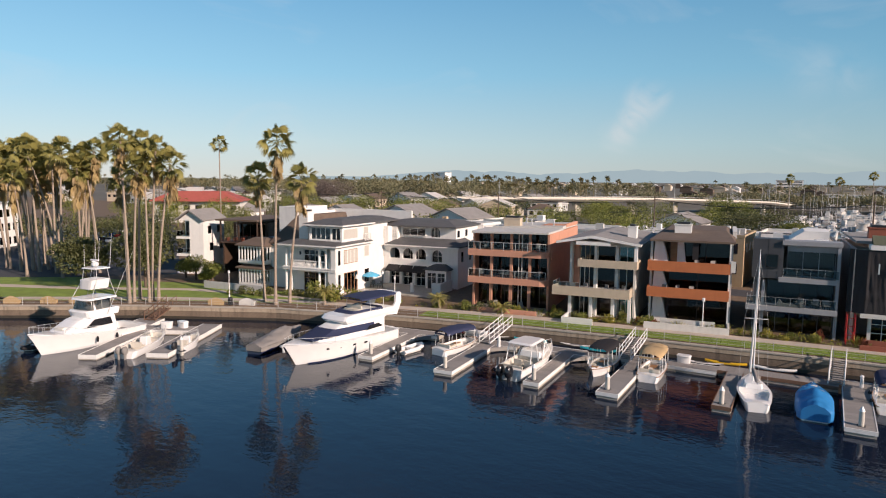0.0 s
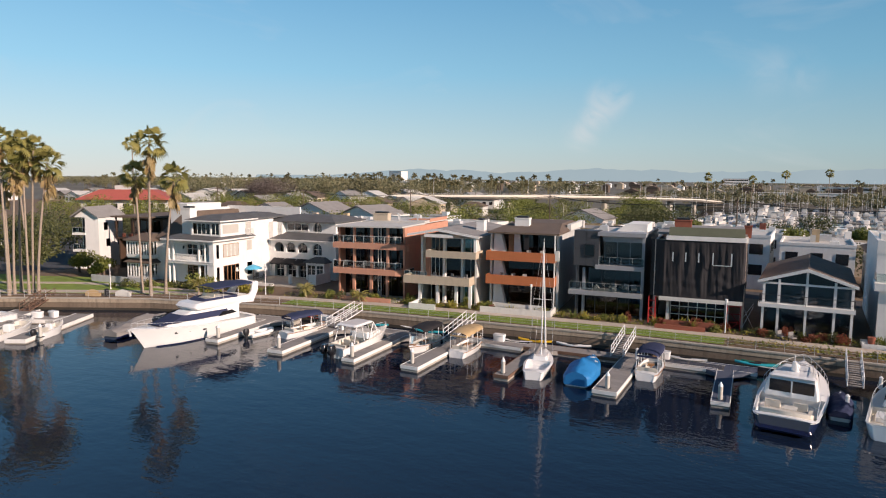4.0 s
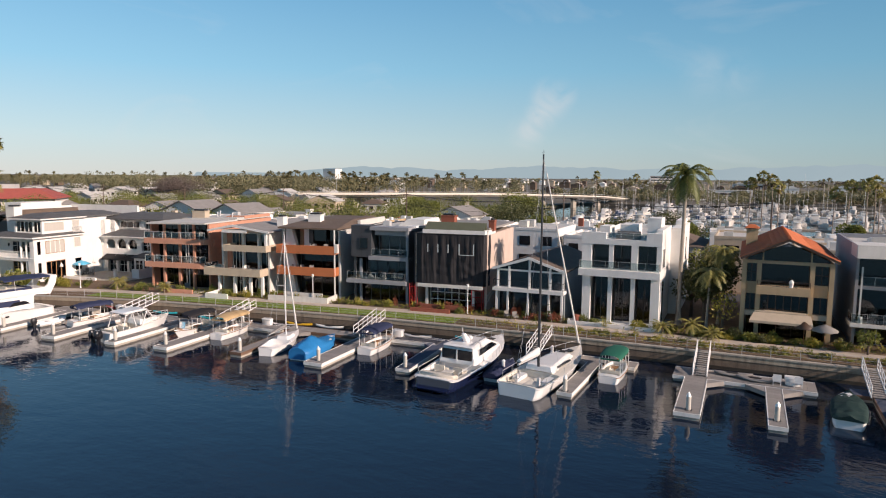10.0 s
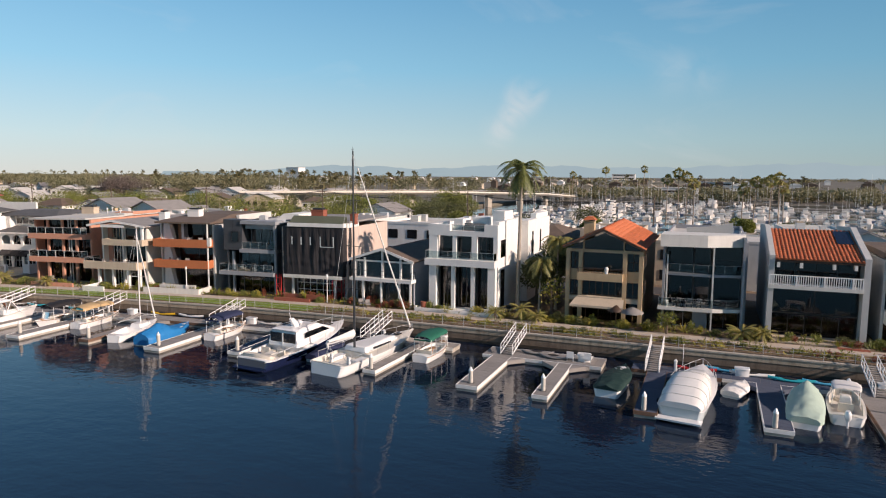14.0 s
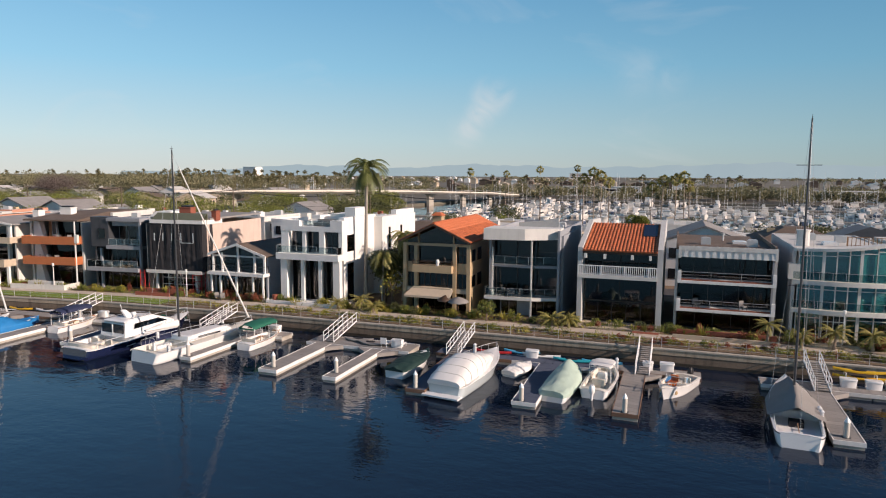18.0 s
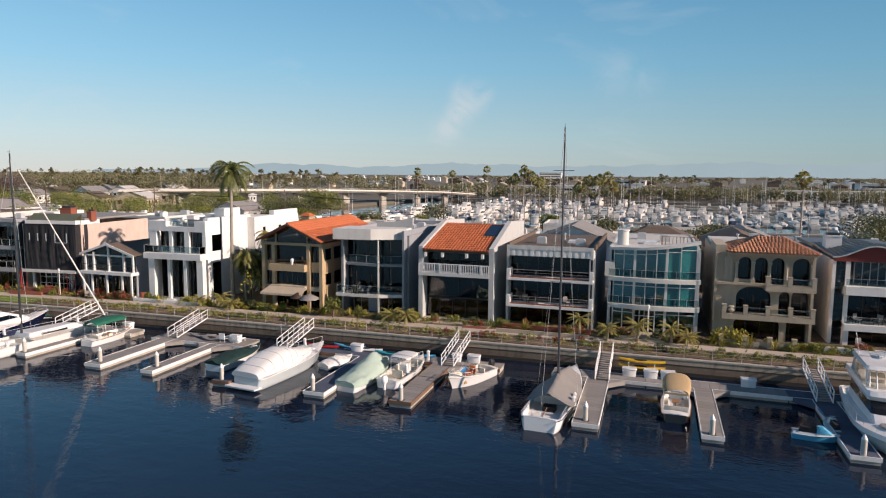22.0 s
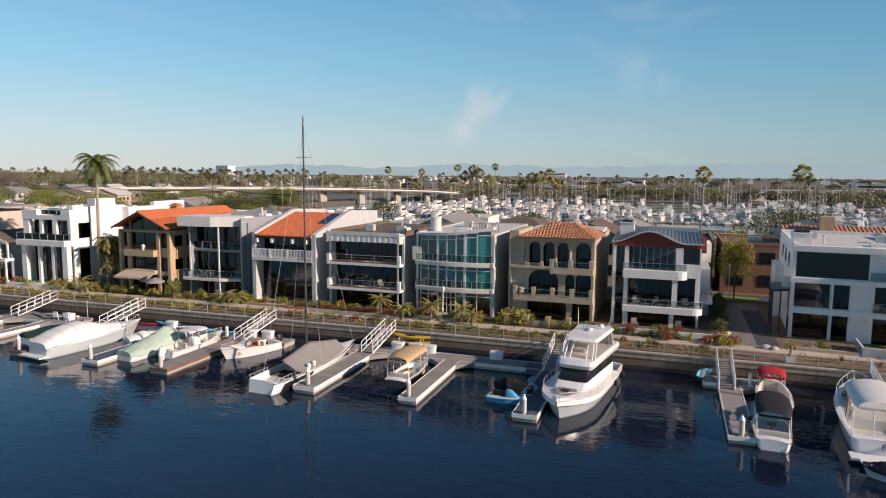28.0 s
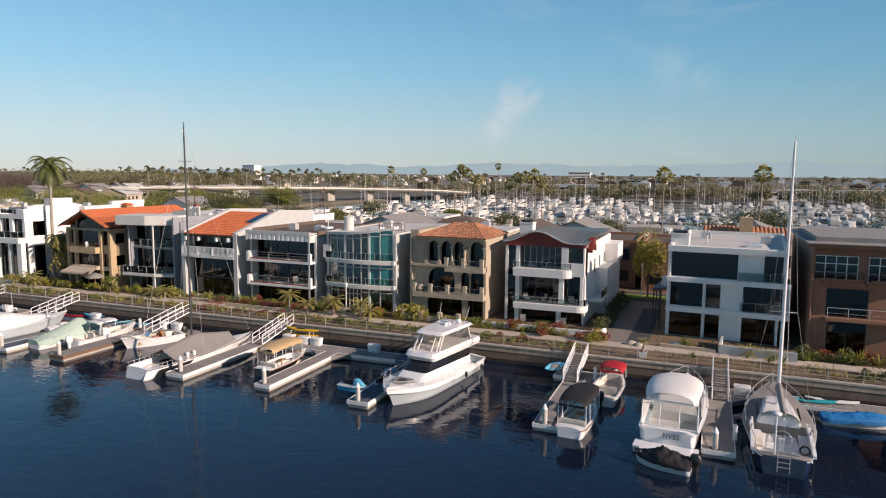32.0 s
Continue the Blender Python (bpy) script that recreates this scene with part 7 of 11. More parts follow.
part("roof_unit", G().box(5, 9, 5, 8, 9.8, 11.2), ROOFLIGHT, P)
for z in (0.6, 3.6, 6.6):
    for i in range(6):
        part("window", G().box(0.8 + i * 2.9, 2.6 + i * 2.9, -0.06, -0.01, z, z + 1.8), BLACKGEL, P)
        side_window(P, 18.0, 1.0 + i * 2.1, 2.2 + i * 2.1, z, z + 1.6, 1)

# bridge
P = thing("bridge", "long pale concrete road bridge over the marina entrance", "bridge")
BR = [(-146, 243, 9.0), (-113, 272, 9.0), (-84, 312, 8.6), (-64, 350, 7.6), (-48, 400, 6.0), (-40, 450, 3.2)]
pts = []
for i in range(len(BR) - 1):
    for k in range(5):
        pts.append(Vector(BR[i]).lerp(Vector(BR[i + 1]), k / 5))
pts.append(Vector(BR[-1]))
rings, rail = [], []
for i, p in enumerate(pts):
    d = (pts[min(i + 1, len(pts) - 1)] - pts[max(i - 1, 0)])
    nn = Vector((d.y, -d.x, 0)).normalized()
    rings.append([p + nn * 5.2 - Vector((0, 0, 1.0)), p + nn * 6.6 - Vector((0, 0, 0.1)), p + nn * 6.6 + Vector((0, 0, 0.55)), p + nn * 6.3 + Vector((0, 0, 0.55)), p + nn * 6.3, p - nn * 6.3, p - nn * 6.3 + Vector((0, 0, 0.55)), p - nn * 6.6 + Vector((0, 0, 0.55)), p - nn * 6.6 - Vector((0, 0, 0.1)), p - nn * 5.2 - Vector((0, 0, 1.0))])
    rail.append(p + nn * 6.4 + Vector((0, 0, 1.3)))
part("deck", G().loft(rings, smooth=False), BRIDGE, P)
part("railing", G().pipe(rail, 0.08, 4), STEEL, P)
for i in range(3, len(pts) - 3, 3):
    p = pts[i]
    part("pier", G().box(p.x - 0.8, p.x + 0.8, p.y - 3.5, p.y + 3.5, -1, p.z - 1.0).box(p.x - 1.0, p.x + 1.0, p.y - 5.0, p.y + 5.0, p.z - 1.8, p.z - 1.0), CONC, P)
for i in range(2, len(pts) - 2, 5):
    p = pts[i]
    part("lamp_post", G().tube(p, p + Vector((0, 0, 8)), 0.1, 0.06, 6).tube(p + Vector((0, 0, 8)), p + Vector((1.6, 0, 8.3)), 0.05, n=5), STEEL, P)

# far buildings
for x, y, w, d, h, m, lab in [(-566, 860, 24, 16, 25, WHITE, "distant white apartment tower block"), (-120, 1200, 40, 16, 18, WHITE, "distant pale white low building"), (150, 470, 150, 14, 6.5, OFFWHITE, "long low white building beyond the marina"), (60, 500, 70, 14, 5.5, BEIGE, "long low beige building beyond the marina"),
                              (330, 560, 110, 20, 7.5, LGREY, "grey warehouse beyond the marina"), (-20, 520, 60, 14, 7, WHITE, "white low waterfront marina building"), (700, 1500, 60, 40, 26, LGREY, "distant power station block"), (560, 1450, 40, 30, 22, OFFWHITE, "distant power station block"), (20, 840, 50, 16, 9, OFFWHITE, "distant pale low flat building"),
                              (-420, 760, 46, 16, 9, WHITE, "distant pale white low building"), (-330, 620, 30, 14, 8, OFFWHITE, "distant pale low flat building"), (260, 700, 60, 18, 9, WHITE, "distant pale low flat building"), (430, 620, 70, 18, 9, LGREY, "grey warehouse beyond the marina")]:
    P = thing("far_building", lab, "building", "far buildings", at=pose(x, y, ZG - 0.2, 0, 0, rnd.uniform(-8, 8)))
    part("wall", G().box(0, w, 0, d, 0, h), m, P)
    part("roof", G().box(-0.4, w + 0.4, -0.4, d + 0.4, h, h + 0.4), ROOFLIGHT, P)
    n = int(w / 6)
    for f in range(max(1, int(h / 5)) if h < 20 else 0):
        part("window_band", G().box(2, w - 2, -0.1, -0.02, h - 3.2 - f * 4.5, h - 1.6 - f * 4.5), BLACKGEL, P)
for x, y in ((640, 1480), (680, 1490), (760, 1500)):
    P = thing("chimney_stack", "distant power station chimney stack", "chimney", "chimney stacks", at=pose(x, y, ZG - 0.2))
    part("shaft", G().tube((0, 0, 0), (0, 0, 62), 3.6, 2.6, 12), LGREY, P)
    part("rim", G().tube((0, 0, 62), (0, 0, 63.5), 3.0, 3.0, 12), OFFWHITE, P)

# hills: a self-lit backdrop, distance haze put into its glow colour
HILL = bpy.data.materials.new("hills_haze_glow")
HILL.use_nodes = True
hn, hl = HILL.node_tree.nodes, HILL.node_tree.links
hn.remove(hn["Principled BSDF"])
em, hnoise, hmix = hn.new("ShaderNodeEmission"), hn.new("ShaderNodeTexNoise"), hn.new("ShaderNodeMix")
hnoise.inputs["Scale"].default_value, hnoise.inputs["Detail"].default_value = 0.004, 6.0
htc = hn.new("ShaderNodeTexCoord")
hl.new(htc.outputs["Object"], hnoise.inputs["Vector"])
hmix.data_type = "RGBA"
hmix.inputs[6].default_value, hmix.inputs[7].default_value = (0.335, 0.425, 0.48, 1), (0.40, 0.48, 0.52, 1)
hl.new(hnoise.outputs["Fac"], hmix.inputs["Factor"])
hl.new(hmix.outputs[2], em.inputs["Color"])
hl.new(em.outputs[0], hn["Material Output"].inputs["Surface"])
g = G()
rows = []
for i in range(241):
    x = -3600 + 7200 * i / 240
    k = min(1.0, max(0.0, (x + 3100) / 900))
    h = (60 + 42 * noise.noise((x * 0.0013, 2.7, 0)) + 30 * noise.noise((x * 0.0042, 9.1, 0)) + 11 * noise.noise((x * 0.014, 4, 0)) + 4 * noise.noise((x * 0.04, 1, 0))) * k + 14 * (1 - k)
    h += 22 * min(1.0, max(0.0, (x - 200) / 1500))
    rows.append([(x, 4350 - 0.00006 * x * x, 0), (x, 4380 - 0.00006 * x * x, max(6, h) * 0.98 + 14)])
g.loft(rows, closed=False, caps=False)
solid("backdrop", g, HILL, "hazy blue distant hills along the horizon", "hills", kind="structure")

# utility poles and sagging wires behind the houses
prev = None
for i in range(8):
    px, py = -232 + 39 * i, 158 - 3.2 * i
    P = thing("utility_pole", "wooden utility pole with crossarm and wires", "utility pole", "utility poles", at=pose(px, py, ZG - 0.1))
    part("pole", G().tube((0, 0, 0), (0, 0, 12.5), 0.17, 0.11, 8), BARK, P)
    part("crossarm", G().box(-0.08, 0.08, -1.2, 1.2, 11.6, 11.8), BARK, P)
    if i < 7:
        g = G()
        for oy, oz in ((-1.1, 11.9), (0.0, 11.9), (1.1, 11.9), (0.0, 9.6)):
            pts = [(39 * k / 10, oy - 3.2 * k / 10, oz - 1.3 * 4 * (k / 10) * (1 - k / 10)) for k in range(11)]
            g.pipe(pts, 0.035, 4)
        part("wire", g, BLACK, P, "sagging overhead wires")

# ---- docks ----
DOCK_Z = 0.5


def planks(P, x0, x1, y0, y1, z, m, along, pw=0.72):
    """Deck boards laid across a float, each one a piece on shared meshes."""
    L = (y1 - y0) if along == "y" else (x1 - x0)
    n = max(1, round(L / pw))
    w = L / n
    g = G()
    if along == "y":
        g.box(0, x1 - x0, 0.008, w - 0.012, 0, 0.035)
    else:
        g.box(0.008, w - 0.012, 0, y1 - y0, 0, 0.035)
    me = g.mesh("deck_board", m)
    for i in range(n):
        part("deck_board", me, m, P, at=pose(x0 + (0 if along == "y" else i * w), y0 + (i * w if along == "y" else 0), z))


def dock(fx, fy, w, y1, rot=0.0, deck=None, main=None, edge=None, label="", mw=1.9):
    """A finger float from its outer end (fx, fy) inland to y1, and a cross float main=(x0, x1) at its inner end."""
    deck, edge = deck or DECKING, edge or DOCKEDGE
    P = thing("dock", label or "floating dock with grey decking and white edge boards", "dock", "docks along the quay", at=pose(fx, fy, 0, 0, 0, rot))
    L = y1 - fy
    part("float", G().box(0.06, w - 0.06, 0.06, L, -0.3, DOCK_Z - 0.12), CONC, P)
    part("edge_board", G().box(0, 0.06, 0, L, 0.22, DOCK_Z + 0.02), edge, P)
    part("edge_board", G().box(w - 0.06, w, 0, L, 0.22, DOCK_Z + 0.02), edge, P)
    part("edge_board", G().box(0.06, w - 0.06, 0, 0.06, 0.22, DOCK_Z + 0.02), edge, P)
    planks(P, 0.06, w - 0.06, 0.06, L, DOCK_Z - 0.04, deck, "y")
    if main:
        a, b = main[0] - fx, main[1] - fx
        part("float", G().box(a + 0.06, b - 0.06, L, L + mw, -0.3, DOCK_Z - 0.12), CONC, P)
        part("edge_board", G().box(a, b, L + mw, L + mw + 0.06, 0.22, DOCK_Z + 0.02), edge, P)
        for c, d in ((a, -0.06), (w + 0.06, b)):
            if d - c > 0.1:
                part("edge_board", G().box(c, d, L - 0.06, L, 0.22, DOCK_Z + 0.02), edge, P)
        planks(P, a, b, L, L + mw, DOCK_Z - 0.04, deck, "x")
        # corner gussets between finger and cross float
        for sx, ok in ((-1, a < -1.5), (1, b > w + 1.5)):
            if ok:
                c = 0 if sx < 0 else w
                tri = [(c, L - 1.4), (c + sx * 1.4, L), (c, L)]
                part("gusset", G().slab(tri if sx > 0 else tri[::-1], 0.12, DOCK_Z), deck, P)
    return P


def pile(x, y, h=1.55, cap=True):
    P = thing("dock_pile", "round pale concrete dock pile with a white cone cap", "pile", "dock piles", at=pose(x, y, 0))
    part("shaft", G().tube((0, 0, -2), (0, 0, h), 0.18, n=12), PILE, P)
    part("pile_cap", G().tube((0, 0, h), (0, 0, h + 0.34), 0.2, 0.03, n=12), GEL, P)
    part("collar", G().box(-0.27, 0.27, -0.27, 0.27, 0.4, 0.5), BLACK, P)
    return P


def gangway(x, y0, y1, w=1.1, tilt=0.0, m=None, deck=None, slats=False):
    """A ramp with rails from the quay (x, y1) down to the float (x, y0)."""
    m, deck = m or GEL, deck or DECKING
    P = thing("gangway", "white railed gangway ramp leading down to a floating dock", "gangway", "gangways", at=pose(x, y0, 0, 0, 0, tilt))
    L, z0, z1 = y1 - y0, DOCK_Z + 0.06, ZG - 0.02
    sl = (z1 - z0) / L
    for i in range(round(L / 0.4)):
        a = i * 0.4
        part("tread", G().box(-w / 2 + 0.05, w / 2 - 0.05, a + 0.02, a + 0.38, z0 + sl * (a + 0.2) - 0.03, z0 + sl * (a + 0.2) + 0.02), deck, P)
    for s in (-1, 1):
        c = s * w / 2
        for k, r in ((0.0, 0.07), (0.5, 0.035), (0.95, 0.045)):
            part("rail", G().tube((c, 0, z0 + k), (c, L, z1 + k), r, n=6), m, P)
        n = 5
        post = G().tube((0, 0, 0), (0, 0, 0.95), 0.045, n=6).mesh("post", m)
        for i in range(n + 1):
            part("post", post, m, P, at=pose(c, L * i / n, z0 + sl * L * i / n))
        if slats:
            for k in range(1, 8):
                part("slat", G().tube((c, 0, z0 + 0.12 * k), (c, L, z1 + 0.12 * k), 0.02, n=4), m, P)
    return P


FINGERS = [  # x, y of the outer end, width, y of the inner end, cross float, deck, edge, turn
    (-39.6, 47.4, 1.6, 57.6, (-42.0, -36.0), DECKING, None, 8), (-31.1, 47.6, 1.8, 58.2, (-33.2, -27.0), DECKING, None, 7), (-23.0, 48.9, 1.4, 59.4, (-27, -18.4), DECKING, None, 5),
    (-17.0, 49.8, 1.8, 60.6, (-17.8, -9.3), DECKING, None, 3), (-8.6, 51.6, 1.4, 61.8, (-9.4, 0), DECKING, RUSTWOOD, 3), (0.0, 52.0, 2.0, 62.8, (0.0, 9), DECKING, None, 2),
    (8.7, 54.0, 1.4, 63.6, (4, 12), DOCKBLUE, None, 4), (23.6, 54.1, 1.3, 64.0, (22, 28), DECKING, None, -2), (32.7, 53.5, 1.9, 63.2, (31.7, 43), DECKING, None, 0), (39.1, 53.5, 1.3, 63.2, None, DECKING, None, 0),
    (46.9, 53.1, 1.7, 64.0, (45.5, 53), DOCKBLUE, RUSTWOOD, 0), (55.6, 53.2, 1.9, 64.0, (53, 62), DOCKBLUE, None, 0), (63.0, 53.4, 1.9, 64.2, (62, 69.4), DECKING, RUSTWOOD, 0),
    (77.1, 53.4, 1.9, 64.6, (74, 82), DECKING, None, 0), (85.8, 54.0, 1.5, 64.6, (82, 93), DECKING, None, 0), (94.6, 53.6, 1.8, 64.6, (93, 97), DOCKBLUE, None, 0),
    (108.6, 54.6, 1.7, 66.0, (107.5, 112), DECKING, None, 0), (119.4, 54.6, 2.0, 66.0, (118.5, 134), DECKING, None, 0)]
for fx, fy, w, y1, main, dk, edge, turn in FINGERS:
    D = dock(fx, fy, w, y1, turn, dk, main, edge, mw=2.9 if fx == 32.7 else 1.9)
    if not main:
        for c, sx in ((0, -1), (w, 1)):
            corner = [(c, y1 - fy - 1.6), (c + sx * 1.6, y1 - fy), (c, y1 - fy)]
            part("gusset", G().slab(corner if sx > 0 else corner[::-1], 0.12, DOCK_Z - 0.004), dk, D)
for x, y in [(-8.0, 52.4), (9.3, 54.8), (1.0, 53.0), (33.7, 54.4), (39.7, 54.9), (56.3, 53.6), (78.0, 54.2), (86.5, 54.4), (63.9, 53.8), (120.2, 55.0), (109.4, 54.9), (95.4, 53.9)]:
    pile(x, y)

# ---- boat building kit (local frame: x from stern 0 to bow L, y to port, z over the water) ----
def boat(x, y, heading, label, category="motorboat", name="boat"):
    return thing(name, label, category, "boats at the docks", at=pose(x, y, 0, 0, 0, heading))


def hull_shape(L, beam, f0, f1, full=0.42, tr=0.9, power=2.2):
    def at(t):
        b = beam / 2 * (tr + (1 - tr) * min(1.0, t / 0.35)) if t < full else beam / 2 * max(0.012, 1 - ((t - full) / (1 - full)) ** power)
        return b, f0 + (f1 - f0) * t ** 1.7
    return at


def hull(P, L, beam, f0, f1, m, deck_m=None, cock=None, floor=0.25, full=0.42, tr=0.9, power=2.2, draft=0.45, flare=0.72, rake=0.09, gun=0.16, stripe=None, n=18, camber=0.05):
    """Hull and deck as two shells; cock = (t0, t1): the cockpit, sunk to the floor height."""
    at0 = hull_shape(L, beam, f0, f1, full, tr, power)

    def at(t):
        b, s = at0(t)
        return b * (0.80 + 0.20 * min(1.0, max(0.0, t) / 0.045) ** 0.5), s
    ts = sorted(set([i / n for i in range(n + 1)] + [0.006, 0.018, 0.045, 0.97]))
    if cock:
        ts = sorted(set(ts + [cock[0], cock[0] + 1e-3, cock[1], cock[1] + 1e-3]))
    outer, deck = [], []
    for t in ts:
        b, s = at(t)
        k = max(0.0, (t - 0.6) / 0.4)
        aft = max(0.0, 1 - t / 0.045) * min(0.3, L * 0.022)
        cb = b * (flare + (1 - flare) * 0.6 * (1 - t))
        kz = -draft * (1 - 0.75 * k ** 2)
        side = []
        for v in (1.0, 0.72, 0.45, 0.2, 0.0):
            side.append((L * t - L * rake * k * (1 - v) ** 0.9 + aft * (1 - v) * -0.4 + aft * v * 0.6, cb + (b - cb) * v ** (0.7 + 0.9 * t), 0.04 + (s - 0.04) * v))
        cx = L * t - L * rake * k
        side.append((cx, cb * 0.72, kz * 0.6))
        outer.append(side + [(cx - L * rake * k * 0.4, 0, kz)] + [(p[0], -p[1], p[2]) for p in reversed(side)])
        x = side[0][0]
        gi = max(0.005, b - gun) if b > gun else b * 0.5
        inside = cock and cock[0] < t <= cock[1]
        fz = floor if inside else s + 0.03 + camber
        fi = gi - 0.03 if inside else gi * 0.45
        deck.append([(x, b, s), (x, gi, s + 0.03), (x, max(fi, 0.003), fz), (x, -max(fi, 0.003), fz), (x, -gi, s + 0.03), (x, -b, s)])
    g = G().loft(outer, closed=False, caps=False)
    g.add(outer[0], [tuple(range(len(outer[0]) - 1, -1, -1))])
    h = part("hull", g, m, P)
    g = G().loft(deck, closed=False, caps=False, smooth=False)
    g.add(deck[0], [tuple(range(6))])
    part("deck", g, deck_m or GEL, P)
    for s in (1, -1):
        part("rub_rail", G().pipe([(L * t, s * (at(t)[0] + 0.01), at(t)[1] - 0.02) for t in ts[::2] + [1.0]], 0.035, 5), stripe or GEL, P)
    return at


def rrect(x0, x1, hw, z, c=0.25, nose=0.0):
    """A plan ring with cut corners; nose narrows the front."""
    f = hw * (1 - nose)
    return [(x0 + c, -hw, z), (x1 - c, -f, z), (x1 - c * 0.3, -f * 0.86, z), (x1, -f * 0.5, z), (x1, f * 0.5, z), (x1 - c * 0.3, f * 0.86, z), (x1 - c, f, z), (x0 + c, hw, z), (x0, hw - c * 0.6, z), (x0, -hw + c * 0.6, z)]


def cab(P, levels, m, name="cabin", label="", c=0.25, nose=0.15, smooth=False):
    """A superstructure lofted through levels of (x0, x1, half width, z)."""
    return part(name, G().loft([rrect(a, b, w, z, c, nose) for a, b, w, z in levels], smooth=smooth), m, P, label)


def canopy(P, x0, x1, hw, z, m, crown=0.22, drop=0.18, name="canopy", label="", posts=None, n=8, base=0.7, sag=0.06):
    rings = []
    for i in range(9):
        t = i / 8
        x = x0 + (x1 - x0) * t
        e = 1 - 0.18 * abs(2 * t - 1) ** 3
        zc = z + crown * (1 - 0.6 * abs(2 * t - 1) ** 2.5) - sag * (i % 2)
        top = [(x, hw * e * math.cos(math.pi * k / n), zc - crown + crown * math.sin(math.pi * k / n)) for k in range(n + 1)]
        rings.append([(x, hw * e, zc - crown - drop)] + top + [(x, -hw * e, zc - crown - drop)])
    g = G().loft(rings, closed=False, caps=False)
    for r in (rings[0], rings[-1]):
        g.add([r[0], r[1], r[-2], r[-1]], [(0, 1, 2, 3)])
    ob = part(name, g, m, P, label)
    if posts is not None:
        for px in posts:
            for s in (1, -1):
                part("canopy_post", G().tube((px, s * hw * 0.9, base), (px, s * hw * 0.86, z - crown * 0.6), 0.03, n=6), GEL, P)
    return ob


def outboard(P, x, y, m=BLACK, z=0.55, s=1.0):
    def ring(a, b, w, h, c):
        return [(px, y + py, pz) for px, py, pz in rrect(x + a * s, x + b * s, w * s, z + h * s, c * s)]
    g = G().loft([ring(-0.40, 0.12, 0.16, 0.0, 0.12), ring(-0.52, 0.16, 0.21, 0.22, 0.14), ring(-0.50, 0.14, 0.2, 0.5, 0.14), ring(-0.38, 0.06, 0.13, 0.68, 0.1)])
    ob = part("outboard_motor", g, m, P, "outboard motor cowl")
    part("motor_leg", G().loft([ring(-0.3, 0.02, 0.09, 0.0, 0.05), ring(-0.3, -0.05, 0.06, -0.95, 0.04)]), m, ob)
    return ob


def wheel(P, x, y, z, r=0.45):
    """A steering wheel: a rim and three spokes."""
    g = G().pipe([(x, y + r * math.cos(2 * math.pi * k / 16), z + r * math.sin(2 * math.pi * k / 16)) for k in range(17)], 0.022, 5)
    for k in range(3):
        a = 2.09 * k + 0.5
        g.tube((x, y, z), (x, y + r * math.cos(a), z + r * math.sin(a)), 0.014, n=4)
    return part("wheel", g, STEEL, P)


def seat(P, x0, x1, y0, y1, z, m=VINYL, back=None):
    ob = part("seat", G().loft([rrect(x0, x1, (y1 - y0) / 2, z, 0.06), rrect(x0, x1, (y1 - y0) / 2, z + 0.32, 0.1)]), m, P)
    ob.location = (0, (y0 + y1) / 2, 0)
    if back is not None:
        q = part("seat_back", G().box(back - 0.08, back + 0.08, y0, y1, z + 0.2, z + 0.75), m, P)
    return ob


def pulpit(P, at, L, t0=0.55, h=0.6, m=STEEL):
    g = G()
    pts = {1: [], -1: []}
    k = 7
    for s in (1, -1):
        for i in range(k + 1):
            t = t0 + (0.985 - t0) * i / k
            b, z = at(t)
            p = (L * t, s * max(0.03, b - 0.08), z)
            g.tube(p, (p[0], p[1], p[2] + h), 0.018, n=5)
            pts[s].append((p[0], p[1], p[2] + h))
        g.pipe(pts[s], 0.022, 5)
    g.tube(pts[1][-1], pts[-1][-1], 0.022, n=5)
    part("bow_rail", g, m, P)


def fenders(P, spots):
    for x, y, z in spots:
        part("fender", G().ball((x, y, z), 0.14, 0.14, 0.36, 8, 6), BLACKC, P)


def windscreen(P, x, hw, z, h=0.5, rake=0.35, depth=0.8):
    """A wrapped windscreen: three panes in a slim frame."""
    a, b = [(x - depth, hw, z), (x, hw * 0.7, z), (x, -hw * 0.7, z), (x - depth, -hw, z)], [(x - depth - rake * 0.4, hw * 0.95, z + h), (x - rake, hw * 0.66, z + h), (x - rake, -hw * 0.66, z + h), (x - depth - rake * 0.4, -hw * 0.95, z + h)]
    fr = part("windscreen", G().pipe(b, 0.025, 5).pipe(a, 0.02, 5).tube(a[1], b[1], 0.02, n=5).tube(a[2], b[2], 0.02, n=5), STEEL, P)
    q = part("windscreen_pane", G().loft([a, b], closed=False, caps=False), CLEARVINYL, fr)
    q.visible_shadow = False


